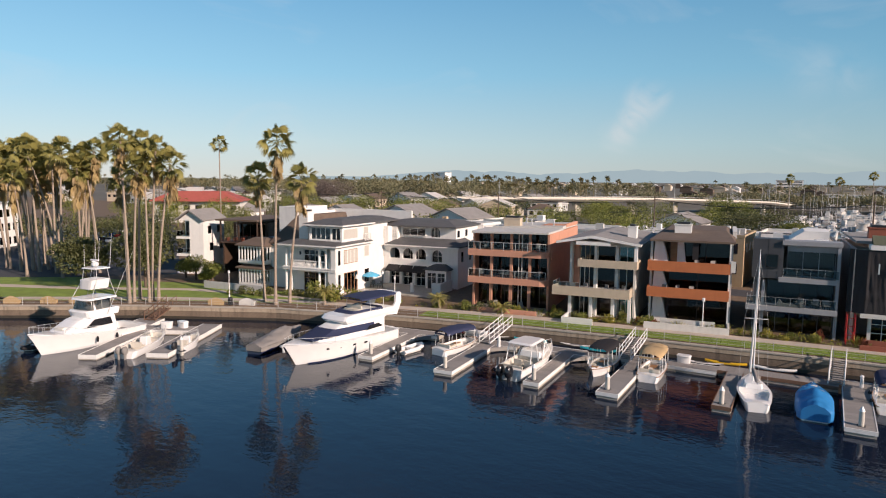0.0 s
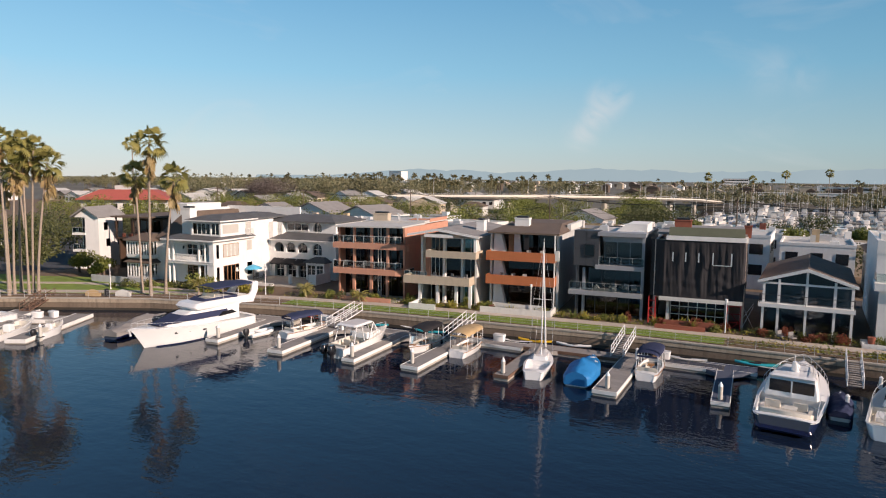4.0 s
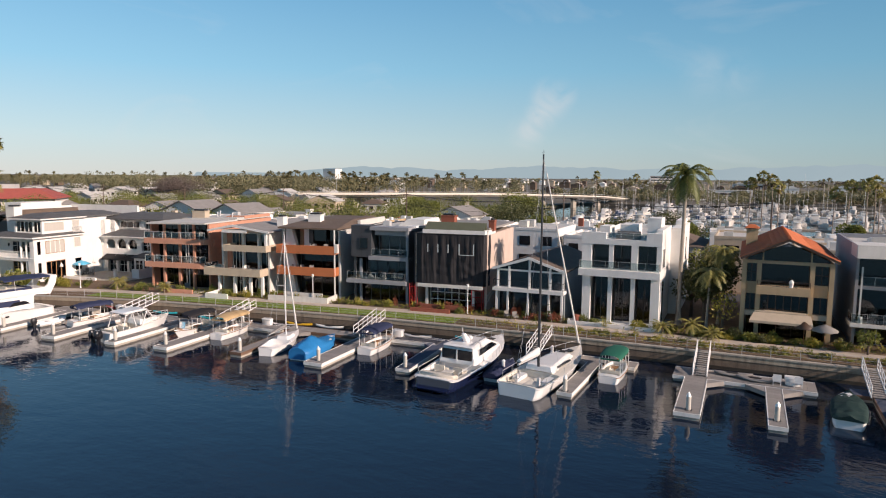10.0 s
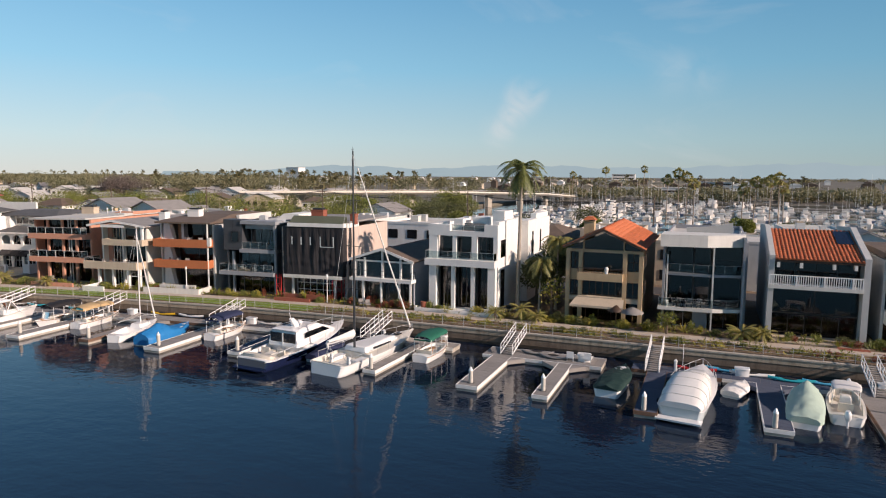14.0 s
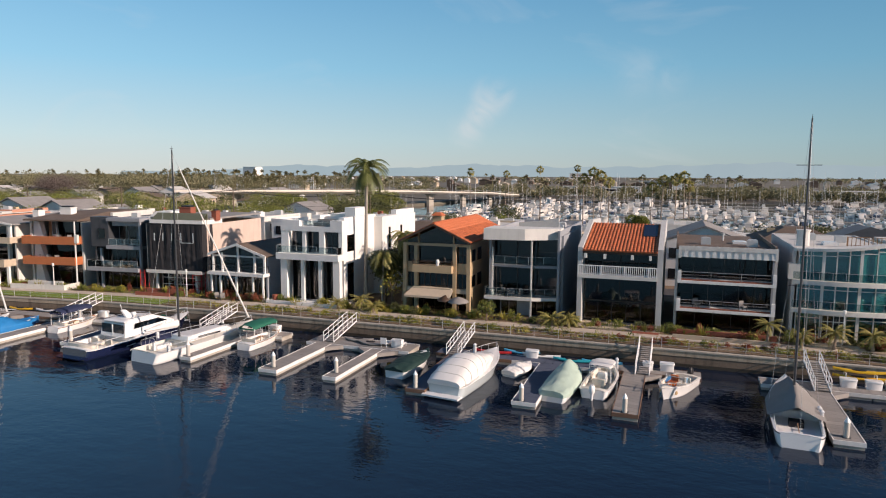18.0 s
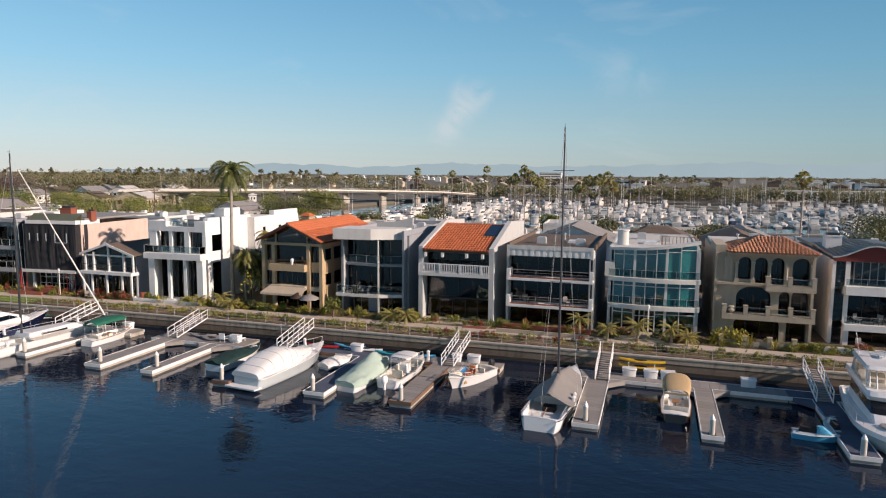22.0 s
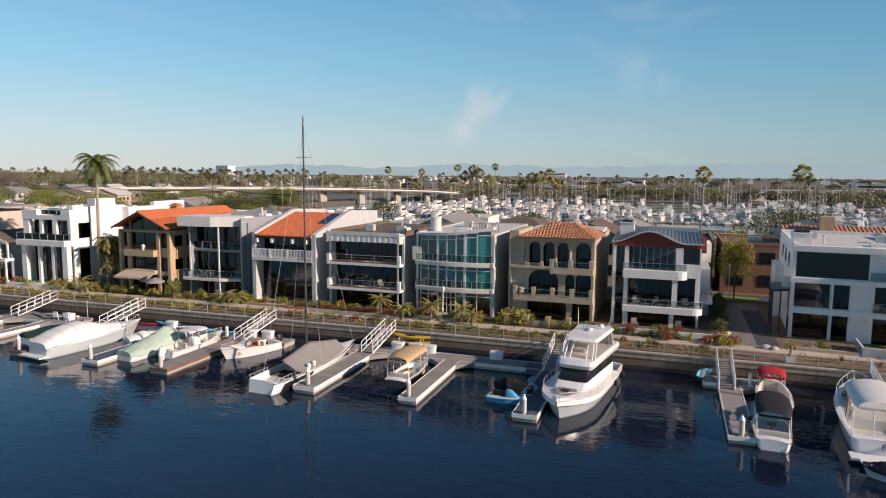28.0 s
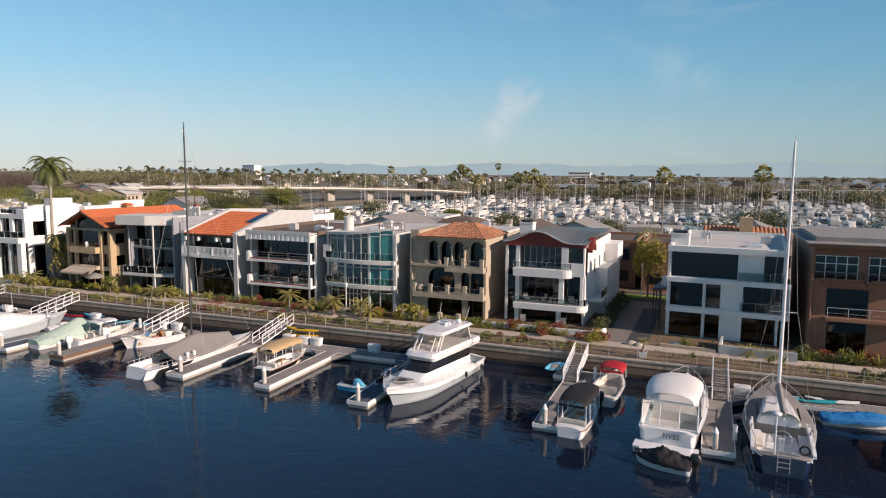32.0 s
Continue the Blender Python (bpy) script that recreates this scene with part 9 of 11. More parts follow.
part("radar_mast", G().loft([rrect(6.0, 6.9, 0.3, 2.8, 0.15), rrect(5.4, 5.9, 0.14, 3.7, 0.1)]).tube((5.6, 0, 3.6), (5.4, 0, 4.3), 0.03, n=5), GEL, P)
part("radar_dome", G().ball((6.9, 0, 3.05), 0.32, 0.32, 0.22, 10, 5), GEL, P)
part("roof_rail", G().pipe([(5.0, 1.3, 3.0), (8.2, 1.1, 2.95), (8.4, 0, 2.95), (8.2, -1.1, 2.95), (5.0, -1.3, 3.0)], 0.03, 5), STEEL, P)
part("deck_hatch", G().box(11.4, 12.0, -0.35, 0.35, 1.88, 1.96), BLACKGEL, P)
pulpit(P, at, L, 0.5, 0.6)
covered(17.3, 55.6, 88, NAVYC, "small boat under a slack dark blue cover", 5.6, 1.7, GREYGEL, 0.45, 0.6, 0.3, 0.5)

# large white racing cruiser
P = boat(20.7, 52.6, 82, "large white cruising sloop with open transom and tall mast", "sailboat", "sailboat")
L = 14.2
at = hull(P, L, 4.3, 0.98, 1.3, GEL, GELWARM, (0.02, 0.3), 0.5, tr=0.96, full=0.4, power=1.9, draft=0.35, stripe=GEL)
cab(P, [(4.2, 10.6, 1.4, 1.2), (4.3, 9.8, 1.25, 1.62), (4.5, 9.0, 1.1, 1.7)], GEL, "coachroof", nose=0.45)
for s in (1, -1):
    part("coach_window", G().box(5.4, 8.2, s * 1.28 - 0.06, s * 1.28 + 0.06, 1.35, 1.5), BLACKGEL, P)
    wheel(P, 1.9, s * 1.0, 1.35, 0.45)
    part("pedestal", G().box(1.95, 2.2, s * 1.0 - 0.12, s * 1.0 + 0.12, 0.55, 1.3), GEL, P)
    seat(P, 2.4, 4.1, s * 1.3 - 0.35, s * 1.3 + 0.35, 0.55, GEL)
part("hatch", G().box(9.3, 9.9, -0.3, 0.3, 1.7, 1.76), BLACKGEL, P)
part("hatch", G().box(11.0, 11.6, -0.3, 0.3, 1.35, 1.45), BLACKGEL, P)
mast(P, 4.2, 1.6, 19.75, 0.12, (0.3, 0.52, 0.75), True, (13.8, 1.4), (0.2, 1.2), 2.0, mat("dark_carbon_mast", (0.06, 0.062, 0.066), 0.35, 0.3))
part("furled_jib", G().tube((13.6, 0, 1.7), (4.9, 0, 18.2), 0.10, 0.05, 8), WHITEC, P)
part("boom", G().tube((4.0, 0, 2.6), (0.2, 0, 2.7), 0.08, n=8), STEEL, P)
part("flaked_sail", G().loft([[(4.1 - 3.7 * k / 8, (0.2 + 0.05 * (k % 2)) * math.cos(a), 2.95 + 0.38 * (1 - k / 11) * math.sin(a)) for a in [2 * math.pi * j / 8 for j in range(8)]] for k in range(9)]), WHITEC, P, "white flaked mainsail")
pulpit(P, at, L, 0.1, 0.6)
duffy(26.7, 59.5, 88, GREENC, GEL, "white electric boat with green canopy", 6.0, 2.2)

# beyond the empty u-shaped dock
covered(44.4, 56.6, 84, DKGREENC, "low white runabout under a dark green cover", 6.6, 2.4, GEL, 0.4, 0.42, 0.08, 0.72)
P = boat(50.1, 53.4, 83, "white express cruiser under pale canvas enclosure", "motor cruiser")
P.matrix_basis = P.matrix_basis @ Matrix.Diagonal((0.9, 0.93, 0.84, 1))
L = 12.4
at = hull(P, L, 3.9, 1.15, 1.75, GREYGEL, GEL, (0.04, 0.3), 0.8, power=2.3)
part("swim_platform", G().box(-0.9, 0.1, -1.7, 1.7, 0.25, 0.4), GEL, P)
rings = []
for x, hw, zt in ((-0.1, 1.55, 1.75), (0.8, 1.68, 2.2), (2.0, 1.74, 2.62), (3.4, 1.72, 2.95), (4.8, 1.64, 3.05), (5.8, 1.56, 2.8), (7.2, 1.35, 2.3), (8.6, 1.1, 2.05)):
    rings.append([(x, hw * (abs(math.cos(a)) ** 0.6) * (1 if math.cos(a) > 0 else -1), 1.25 + (zt - 1.25) * math.sin(a) ** 0.75 + 0.03 * noise.noise((x * 2, a * 4, 2))) for a in [math.pi * k / 12 for k in range(13)]])
part("enclosure", G().loft(rings, closed=False, caps=False).add(rings[0], [tuple(range(12, -1, -1))]), WHITEC, P, "white canvas cockpit enclosure")
for r_ in rings[1:6]:
    part("enclosure_seam", G().pipe([(p[0], p[1] * 1.01, p[2] + 0.015) for p in r_], 0.03, 5), OFFWHITE, P)
cab(P, [(6.0, 10.4, 1.4, 1.4), (6.1, 9.6, 1.2, 1.95), (6.3, 8.8, 1.0, 2.05)], GEL, "foredeck_cabin", nose=0.45)
part("side_window", G().box(3.5, 6.0, 1.86, 1.9, 0.85, 1.1), BLACKGEL, P)
pulpit(P, at, L, 0.5, 0.65)
part("antenna", G().tube((6.4, 0.9, 3.0), (6.4, 0.9, 5.2), 0.02, n=5), GEL, P)
fenders(P, [(2.5, 2.1, 0.6), (5, 2.1, 0.7)])
covered(53.6, 60.4, 72, WHITEC, "small inflatable tender under a white cover", 3.8, 1.7, GREYGEL, 0.4, 0.4, 0.25, 0.4, "dinghy")
covered(58.3, 55.4, 83, MINTC, "boat under a pale green peaked cover", 7.2, 2.5, GEL, 0.62, 1.35, 0.35, 0.7)
open_boat(61.2, 57.3, 84, "white centre-console boat with pale hardtop", 7.2, 2.5, GEL, WHITEC, 1, True, GEL, 2.1)
P = open_boat(68.4, 64.4, -110, "white bowrider with tan cockpit, bow towards the channel", 6.2, 2.3, GEL, None, 1, False)
seat(P, 2.0, 2.8, -0.8, -0.2, 0.3, ORANGEP, 2.0)
seat(P, 2.0, 2.8, 0.2, 0.8, 0.3, VINYL, 2.0)
seat(P, 4.0, 4.8, -0.7, 0.7, 0.3, TANC)
windscreen(P, 3.8, 0.95, 0.9, 0.45)

# racing sloop under a grey boom tent
P = boat(75.0, 52.2, 86, "white racing sloop with grey boom tent and dark mast", "sailboat", "sailboat")
P.matrix_basis = P.matrix_basis @ Matrix.Diagonal((1.06, 0.94, 0.8, 1))
L = 13.4
at = hull(P, L, 3.7, 1.12, 1.28, GEL, GEL, (0.02, 0.34), 0.55, tr=0.85, full=0.4, power=1.9, stripe=BLACKGEL)
cab(P, [(5.0, 9.4, 1.1, 1.1), (5.2, 8.8, 0.95, 1.45)], GEL, "coachroof", nose=0.4)
for s in (1, -1):
    part("bow_stripe", G().add([(0.5, s * 1.76, 0.2), (3.6, s * 1.86, 0.2), (4.4, s * 1.95, 1.0), (1.0, s * 1.86, 0.98)], [(0, 1, 2, 3) if s < 0 else (3, 2, 1, 0)]), BLACKGEL, P)
    part("hull_mark", G().add([(1.5, s * 1.835, 0.45), (2.9, s * 1.895, 0.45), (3.1, s * 1.925, 0.62), (1.8, s * 1.87, 0.62)], [(0, 1, 2, 3) if s < 0 else (3, 2, 1, 0)]), WHITEC, P, "white slanted bar on the black panel")
rings = []
for i in range(17):
    x = 2.6 + 7.6 * i / 16
    hw = 1.95 * (1 - 0.5 * max(0, (x - 6.1) / 4.1) ** 1.2)
    ridge = 2.0 - 1.0 * (abs(x - 6.1) / 4.0) ** 0.9
    rings.append([(x, hw * c, 1.3 + ridge * (1 - abs(c)) ** 1.15 + 0.05 * noise.noise((x * 2, c * 3, 5)) + (0.1 if i in (0, 16) else 0.0) * c * c) for c in [-1 + k / 7 for k in range(15)]])
part("boom_tent", G().loft(rings, closed=False, caps=False), GREYC, P, "grey canvas boom tent")
mast(P, 5.8, 1.4, 27.0, 0.11, (0.42, 0.7, 0.84), True, (13.0, 1.2), (0.2, 1.0), 1.7, mat("dark_grey_mast", (0.09, 0.09, 0.095), 0.35, 0.4))
for sd in (1.5, -1.5):
    g = G().pipe([(2.5, sd, 1.5), (0.3, sd, 1.5)], 0.022, 5)
    for k in range(5):
        g.tube((0.5 + 0.5 * k, sd, 0.95), (0.5 + 0.5 * k, sd, 1.5), 0.02, n=5)
    part("stern_rail", g, STEEL, P)
part("tiller", G().tube((0.6, 0, 0.95), (2.2, 0, 1.2), 0.03, n=6), WOOD, P)
part("engine_box", G().box(2.7, 3.4, -0.5, 0.5, 0.55, 1.05), BLACKC, P)
duffy(84.2, 57.0, 88, TANC, BLACKGEL, "dark-hulled electric boat with tan canopy", 6.4, 2.2)
jet_ski(91.9, 57.2, -8, LBLUE, "light blue jet ski on a small floating lift")
jet_ski(94.9, 57.6, 92, GREYGEL, "grey jet ski beside the dock")

# flybridge motor yacht, bow to the channel
P = boat(99.2, 67.6, -97, "white flybridge motor yacht with grey hull and enclosed bridge", "yacht")
P.matrix_basis = P.matrix_basis @ Matrix.Diagonal((0.98, 0.94, 0.79, 1))
L = 13.6
at = hull(P, L, 4.7, 1.25, 1.85, GREYGEL, GEL, (0.04, 0.2), 0.7, power=3.8, rake=0.06, full=0.5, stripe=GEL, camber=0.14)
part("upper_hull", G().loft([[(L * t, s * (at(t)[0] + 0.015), at(t)[1] - dz) for dz in (0.02, 0.45)] for t in [i / 14 for i in range(15)] for s in (1,)], closed=False, caps=False).loft([[(L * t, -(at(t)[0] + 0.015), at(t)[1] - dz) for dz in (0.45, 0.02)] for t in [i / 14 for i in range(15)]], closed=False, caps=False), GEL, P, "white sheer band")
cab(P, [(2.6, 11.0, 1.75, 1.5), (2.6, 10.4, 1.75, 2.0), (2.6, 9.8, 1.72, 2.3)], GEL, "deckhouse", nose=0.3)
part("saloon_window", G().loft([rrect(2.7, 9.7, 1.72, 2.3, 0.25, 0.3), rrect(2.7, 8.5, 1.65, 3.15, 0.25, 0.28)]), BLACKGEL, P, "black wrap-round saloon window")
cab(P, [(1.0, 8.7, 1.75, 3.15), (0.9, 9.0, 1.9, 3.6), (1.1, 8.7, 1.85, 4.0)], GEL, "flybridge", nose=0.25)
q = part("bridge_glass", G().loft([rrect(2.4, 8.0, 1.65, 4.0, 0.25, 0.2), rrect(2.7, 7.0, 1.5, 5.5, 0.25, 0.2)], caps=False), CLEARVINYL, P, "clear bridge enclosure")
q.visible_shadow = False
for a, b in zip(rrect(2.4, 8.0, 1.66, 4.0, 0.25, 0.2), rrect(2.7, 7.0, 1.51, 5.5, 0.25, 0.2)):
    part("bridge_post", G().tube(a, b, 0.05, n=6), GEL, P)
cab(P, [(2.0, 7.4, 1.65, 5.5), (2.2, 7.0, 1.5, 5.75)], GEL, "hardtop")
part("radar", G().box(3.6, 4.6, -0.1, 0.1, 5.75, 6.0).box(4.0, 4.2, -0.75, 0.75, 6.0, 6.12).ball((3.2, 0.7, 6.0), 0.28, 0.28, 0.25, 10, 5), GEL, P)
for s in (1, -1):
    part("antenna", G().tube((3.4, s * 1.3, 5.7), (2.6, s * 1.5, 7.6), 0.02, n=5), GEL, P)
seat(P, 5.6, 6.3, -0.9, 0.2, 4.0, VINYL, 5.6)
part("sun_pad", G().loft([rrect(10.6, 12.3, 0.9, 1.8, 0.3, 0.3), rrect(10.7, 12.2, 0.85, 2.02, 0.3, 0.3)]), GREYC, P, "grey foredeck sun pad")
part("hatch", G().box(11.1, 11.7, -0.3, 0.3, 2.02, 2.08), BLACKGEL, P)
for s in (1, -1):
    part("hull_window", G().box(5.8, 7.4, s * 2.33 - 0.03, s * 2.33 + 0.03, 0.95, 1.15), BLACKGEL, P)
part("bow_ring", G().box(L - 0.2, L + 0.2, -0.1, 0.1, 1.72, 1.87), STEEL, P)
pulpit(P, at, L, 0.4, 0.7)
fenders(P, [(2.0, 2.5, 0.8), (5.0, 2.5, 0.9)])

duffy(111.2, 54.2, 86, BLACKC, GEL, "white electric boat with black canopy", 6.4, 2.3)
P = open_boat(112.3, 61.2, 88, "white open bowrider with red bow canopy", 6.4, 2.4, GEL, None, 1, False)
canopy(P, 3.8, 6.0, 1.0, 1.9, REDC, 0.25, 0.2, posts=(4.0, 5.8))
seat(P, 1.6, 2.4, -0.8, 0.8, 0.3, VINYL, 1.6)

# white express cruiser with a canvas back and its name
P = boat(117.35, 54.7, 86, "white express cruiser with canvas cockpit enclosure and grey tender", "motor cruiser")
L = 12.0
at = hull(P, L, 4.0, 1.2, 1.8, GEL, GEL, (0.05, 0.3), 0.7, power=2.3)
part("swim_platform", G().wedge([(-0.2, 0.22), (-1.2, 0.26), (-1.45, 0.33), (-1.3, 0.4), (0.1, 0.4)], -1.5, 1.5).box(-1.0, 0.1, -1.95, 1.95, 0.25, 0.396), GEL, P)
canopy(P, 0.9, 5.8, 1.75, 3.3, WHITEC, 0.5, 0.15, name="bimini", label="white canvas top", n=10)
q = part("enclosure", G().loft([[(0.7, -1.75, 1.3), (0.7, 1.75, 1.3), (5.9, 1.7, 1.6), (5.9, -1.7, 1.6)], [(1.0, -1.7, 2.85), (1.0, 1.7, 2.85), (5.5, 1.6, 2.9), (5.5, -1.6, 2.9)]], caps=False), CLEARVINYL, P, "clear vinyl enclosure panels")
q.visible_shadow = False
g = G()
for py in (-1.72, -0.6, 0.6, 1.72):
    g.tube((0.7, py, 1.3), (1.0, py, 2.85), 0.04, n=6)
g.tube((0.7, -1.75, 1.3), (0.7, 1.75, 1.3), 0.05, n=6)
part("enclosure_frame", g, GEL, P)
tx = bpy.data.curves.new("boat_name", "FONT")
tx.body, tx.size, tx.extrude, tx.align_x = "FIVES", 0.46, 0.005, "CENTER"
tob = new("boat_name", tx)
tob.parent = P
tob.matrix_basis = Matrix.Translation((-0.09, -0.25, 0.84)) @ Matrix(((0, 0, -1), (-1, 0, 0), (0, 1, 0))).to_4x4()
tx.materials.append(BLACK)
cab(P, [(5.6, 10.2, 1.45, 1.4), (5.7, 9.4, 1.3, 2.0), (5.8, 8.6, 1.1, 2.1)], GEL, "foredeck_cabin", nose=0.45)
pulpit(P, at, L, 0.45, 0.65)
D = covered(118.9, 51.95, 172, BLACKC, "small tender under a black cover behind the cruiser", 3.4, 1.7, GREYGEL, 0.45, 0.62, 0.2, 0.5, "dinghy")
outboard(D, -0.05, 0, BLACK, 0.5)

# navy sloop
P = boat(123.9, 53.6, 88, "navy-hulled cruising sloop with grey sail cover and tall pale mast", "sailboat", "sailboat")
L = 15.0
at = hull(P, L, 4.3, 1.05, 1.4, NAVYGEL, DECKING, (0.05, 0.36), 0.5, tr=0.68, full=0.42, power=1.9, stripe=GREYGEL, rake=0.12)
cab(P, [(5.2, 10.8, 1.35, 1.2), (5.3, 10.0, 1.2, 1.65), (5.5, 9.2, 1.0, 1.75)], GEL, "coachroof", nose=0.4)
for s in (1, -1):
    seat(P, 1.4, 5.0, s * 1.35 - 0.3, s * 1.35 + 0.3, 0.5, GEL)
    part("coach_window", G().box(6.0, 8.4, s * 1.27 - 0.05, s * 1.27 + 0.05, 1.36, 1.52), BLACKGEL, P)
part("cockpit_sole", G().box(0.85, 5.25, -1.02, 1.02, 0.5, 0.56), GEL, P, "white moulded cockpit sole")
for s in (1, -1):
    part("coaming", G().wedge([(0.8, 1.0), (5.6, 1.1), (5.5, 1.5), (1.4, 1.34), (0.8, 1.2)], s * 1.66 - 0.1, s * 1.66 + 0.1), GEL, P)
    part("cushion", G().box(1.6, 3.1, s * 1.32 - 0.26, s * 1.32 + 0.26, 0.96, 1.06), VINYL, P, "cream cockpit cushion")
    for px in (3.6, 4.9):
        part("winch", G().tube((px, s * 1.66, 1.4), (px, s * 1.66, 1.66), 0.11, 0.08, n=10), STEEL, P)
    part("hatch_rail", G().pipe([(5.8, s * 0.8, 1.7), (5.9, s * 0.8, 1.86), (8.6, s * 0.7, 1.9), (8.7, s * 0.7, 1.74)], 0.025, 5), STEEL, P)
part("spray_hood", G().loft([[(5.0 + 0.9 * k / 4, 1.25 * math.cos(a), 1.5 + (0.75 - 0.55 * (k / 4) ** 2) * math.sin(a)) for a in [math.pi * j / 10 for j in range(11)]] for k in range(5)], closed=False, caps=False), WHITEC, P, "pale canvas spray hood")
part("stern_post", G().tube((0.35, 0.5, 1.0), (0.35, 0.5, 3.5), 0.05, n=8), GEL, P)
part("radar_dome", G().ball((0.35, 0.5, 3.6), 0.3, 0.3, 0.14, 12, 6), GEL, P)
part("life_ring", G().pipe([(0.5, -1.1 + 0.26 * math.cos(2 * math.pi * k / 12), 1.55 + 0.26 * math.sin(2 * math.pi * k / 12)) for k in range(13)], 0.06, 6), BLACKC, P)
wheel(P, 2.2, 0, 1.4, 0.55)
part("pedestal", G().box(2.25, 2.5, -0.13, 0.13, 0.5, 1.4), GEL, P)
mast(P, 8.0, 1.7, 19.75, 0.13, (0.36, 0.68), True, (14.7, 1.45), (0.2, 1.1), 2.0, GEL)
part("boom", G().tube((7.8, 0, 2.6), (2.0, 0, 2.7), 0.09, n=8), GEL, P)
part("sail_cover", G().loft([[(7.8 - 5.6 * k / 9, (0.24 - 0.01 * k) * math.cos(a), 2.95 + (0.42 - 0.02 * k) * math.sin(a)) for a in [2 * math.pi * j / 8 for j in range(8)]] for k in range(10)]), GREYC, P, "grey canvas sail cover")
pulpit(P, at, L, 0.06, 0.65)
part("swim_ladder", G().box(-0.05, 0.0, -0.35, -0.3, 0.2, 1.6).box(-0.05, 0.0, 0.3, 0.35, 0.2, 1.6).box(-0.05, 0.0, -0.3, 0.3, 0.5, 0.54).box(-0.05, 0.0, -0.3, 0.3, 0.8, 0.84).box(-0.05, 0.0, -0.3, 0.3, 1.1, 1.14), STEEL, P)
covered(127.3, 64.2, 8, BLUEC, "long narrow skiff under a blue tarpaulin", 5.6, 1.5, GEL, 0.5, 0.35, 0.3, 0.5)
open_boat(131.6, 57.0, 88, "white open motorboat tied to the dock", 6.5, 2.4, GEL, None, 1, True)

# ---- gangways and more docks ----
for x, y0, y1, m, sl in [(-31.8, 58.2, 63.4, None, False), (-17.9, 60.4, 65.7, None, False), (-0.8, 62.8, 67.7, None, False), (18.6, 63.6, 68.6, None, False), (33.9, 63.8, 68.9, None, False),
                         (47.3, 63.6, 69.0, None, False), (64.6, 63.6, 69.2, None, False), (78.4, 64.0, 69.3, None, False), (95.4, 64.0, 69.5, None, False), (109.2, 64.6, 69.6, None, True), (120.6, 64.6, 69.6, None, True)]:
    gangway(x, y0, y1, 1.15, 0.0, m, DECKING, sl)

# the angled dock at the bend with its brown gangway
P = thing("dock", "angled floating dock with grey decking and white edge boards", "dock", "docks along the quay", at=pose(-55.6, 36.6, 0, 0, 0, 29))
for x0, x1, y0, y1 in ((-1.0, 1.2, 0.5, 13.5), (-7.0, -5.2, -0.6, 9.8), (-9.4, -1.0, 9.8, 12.2), (-9.6, -6.6, 12.2, 15.6)):
    part("float", G().box(x0 + 0.05, x1 - 0.05, y0 + 0.05, y1 - 0.05, -0.3, 0.38), CONC, P)
    gg = G().box(x0, x0 + 0.06, y0, y1, 0.12, 0.52).box(x1 - 0.06, x1, y0, y1, 0.12, 0.52).box(x0 + 0.06, x1 - 0.06, y0, y0 + 0.06, 0.12, 0.52)
    part("edge_board", gg, DOCKEDGE, P)
    planks(P, x0 + 0.07, x1 - 0.07, y0 + 0.07, y1 - 0.05, 0.46, DECKING, "y")
W0 = gangway(-69.4, 45.4, 50.4, 1.3, 26, RUSTWOOD, RUSTWOOD)
W0["label"] = "brown timber gangway with white rails leading down to a dock"
pile(-54.9, 39.2)
pile(-30.5, 48.6)
pile(-16.4, 50.9)
pile(-22.4, 49.8)
pile(-38.9, 48.5)
pile(47.6, 53.6)
pile(24.2, 54.6)
for x, y in [(-63.2, 45.4), (-34.6, 60.4), (-13, 62.6), (3.2, 64.6), (26.4, 65.6), (41.2, 64.6), (54.6, 65.6), (66.6, 65.6), (80.6, 66.2), (90.2, 66.3), (122.2, 66.8)]:
    dock_box(x, y)
dock_box(-64.4, 44.2, rot=30)
dock_box(-33.2, 60.2, rot=8)
dock_box(82.4, 66.2)
dock_box(83.8, 66.2)
dock_box(65.0, 65.4, w=0.9)
for x, y in [(-30.0, 58.0), (-15.6, 61.4), (1.0, 63.2), (20.4, 64.4), (49.2, 64.8), (62.4, 64.6), (76.9, 56.2), (76.9, 57.0), (111.0, 66.2), (121.4, 57.0), (17.8, 57.6), (97.2, 65.2)]:
    power_post(x, y)

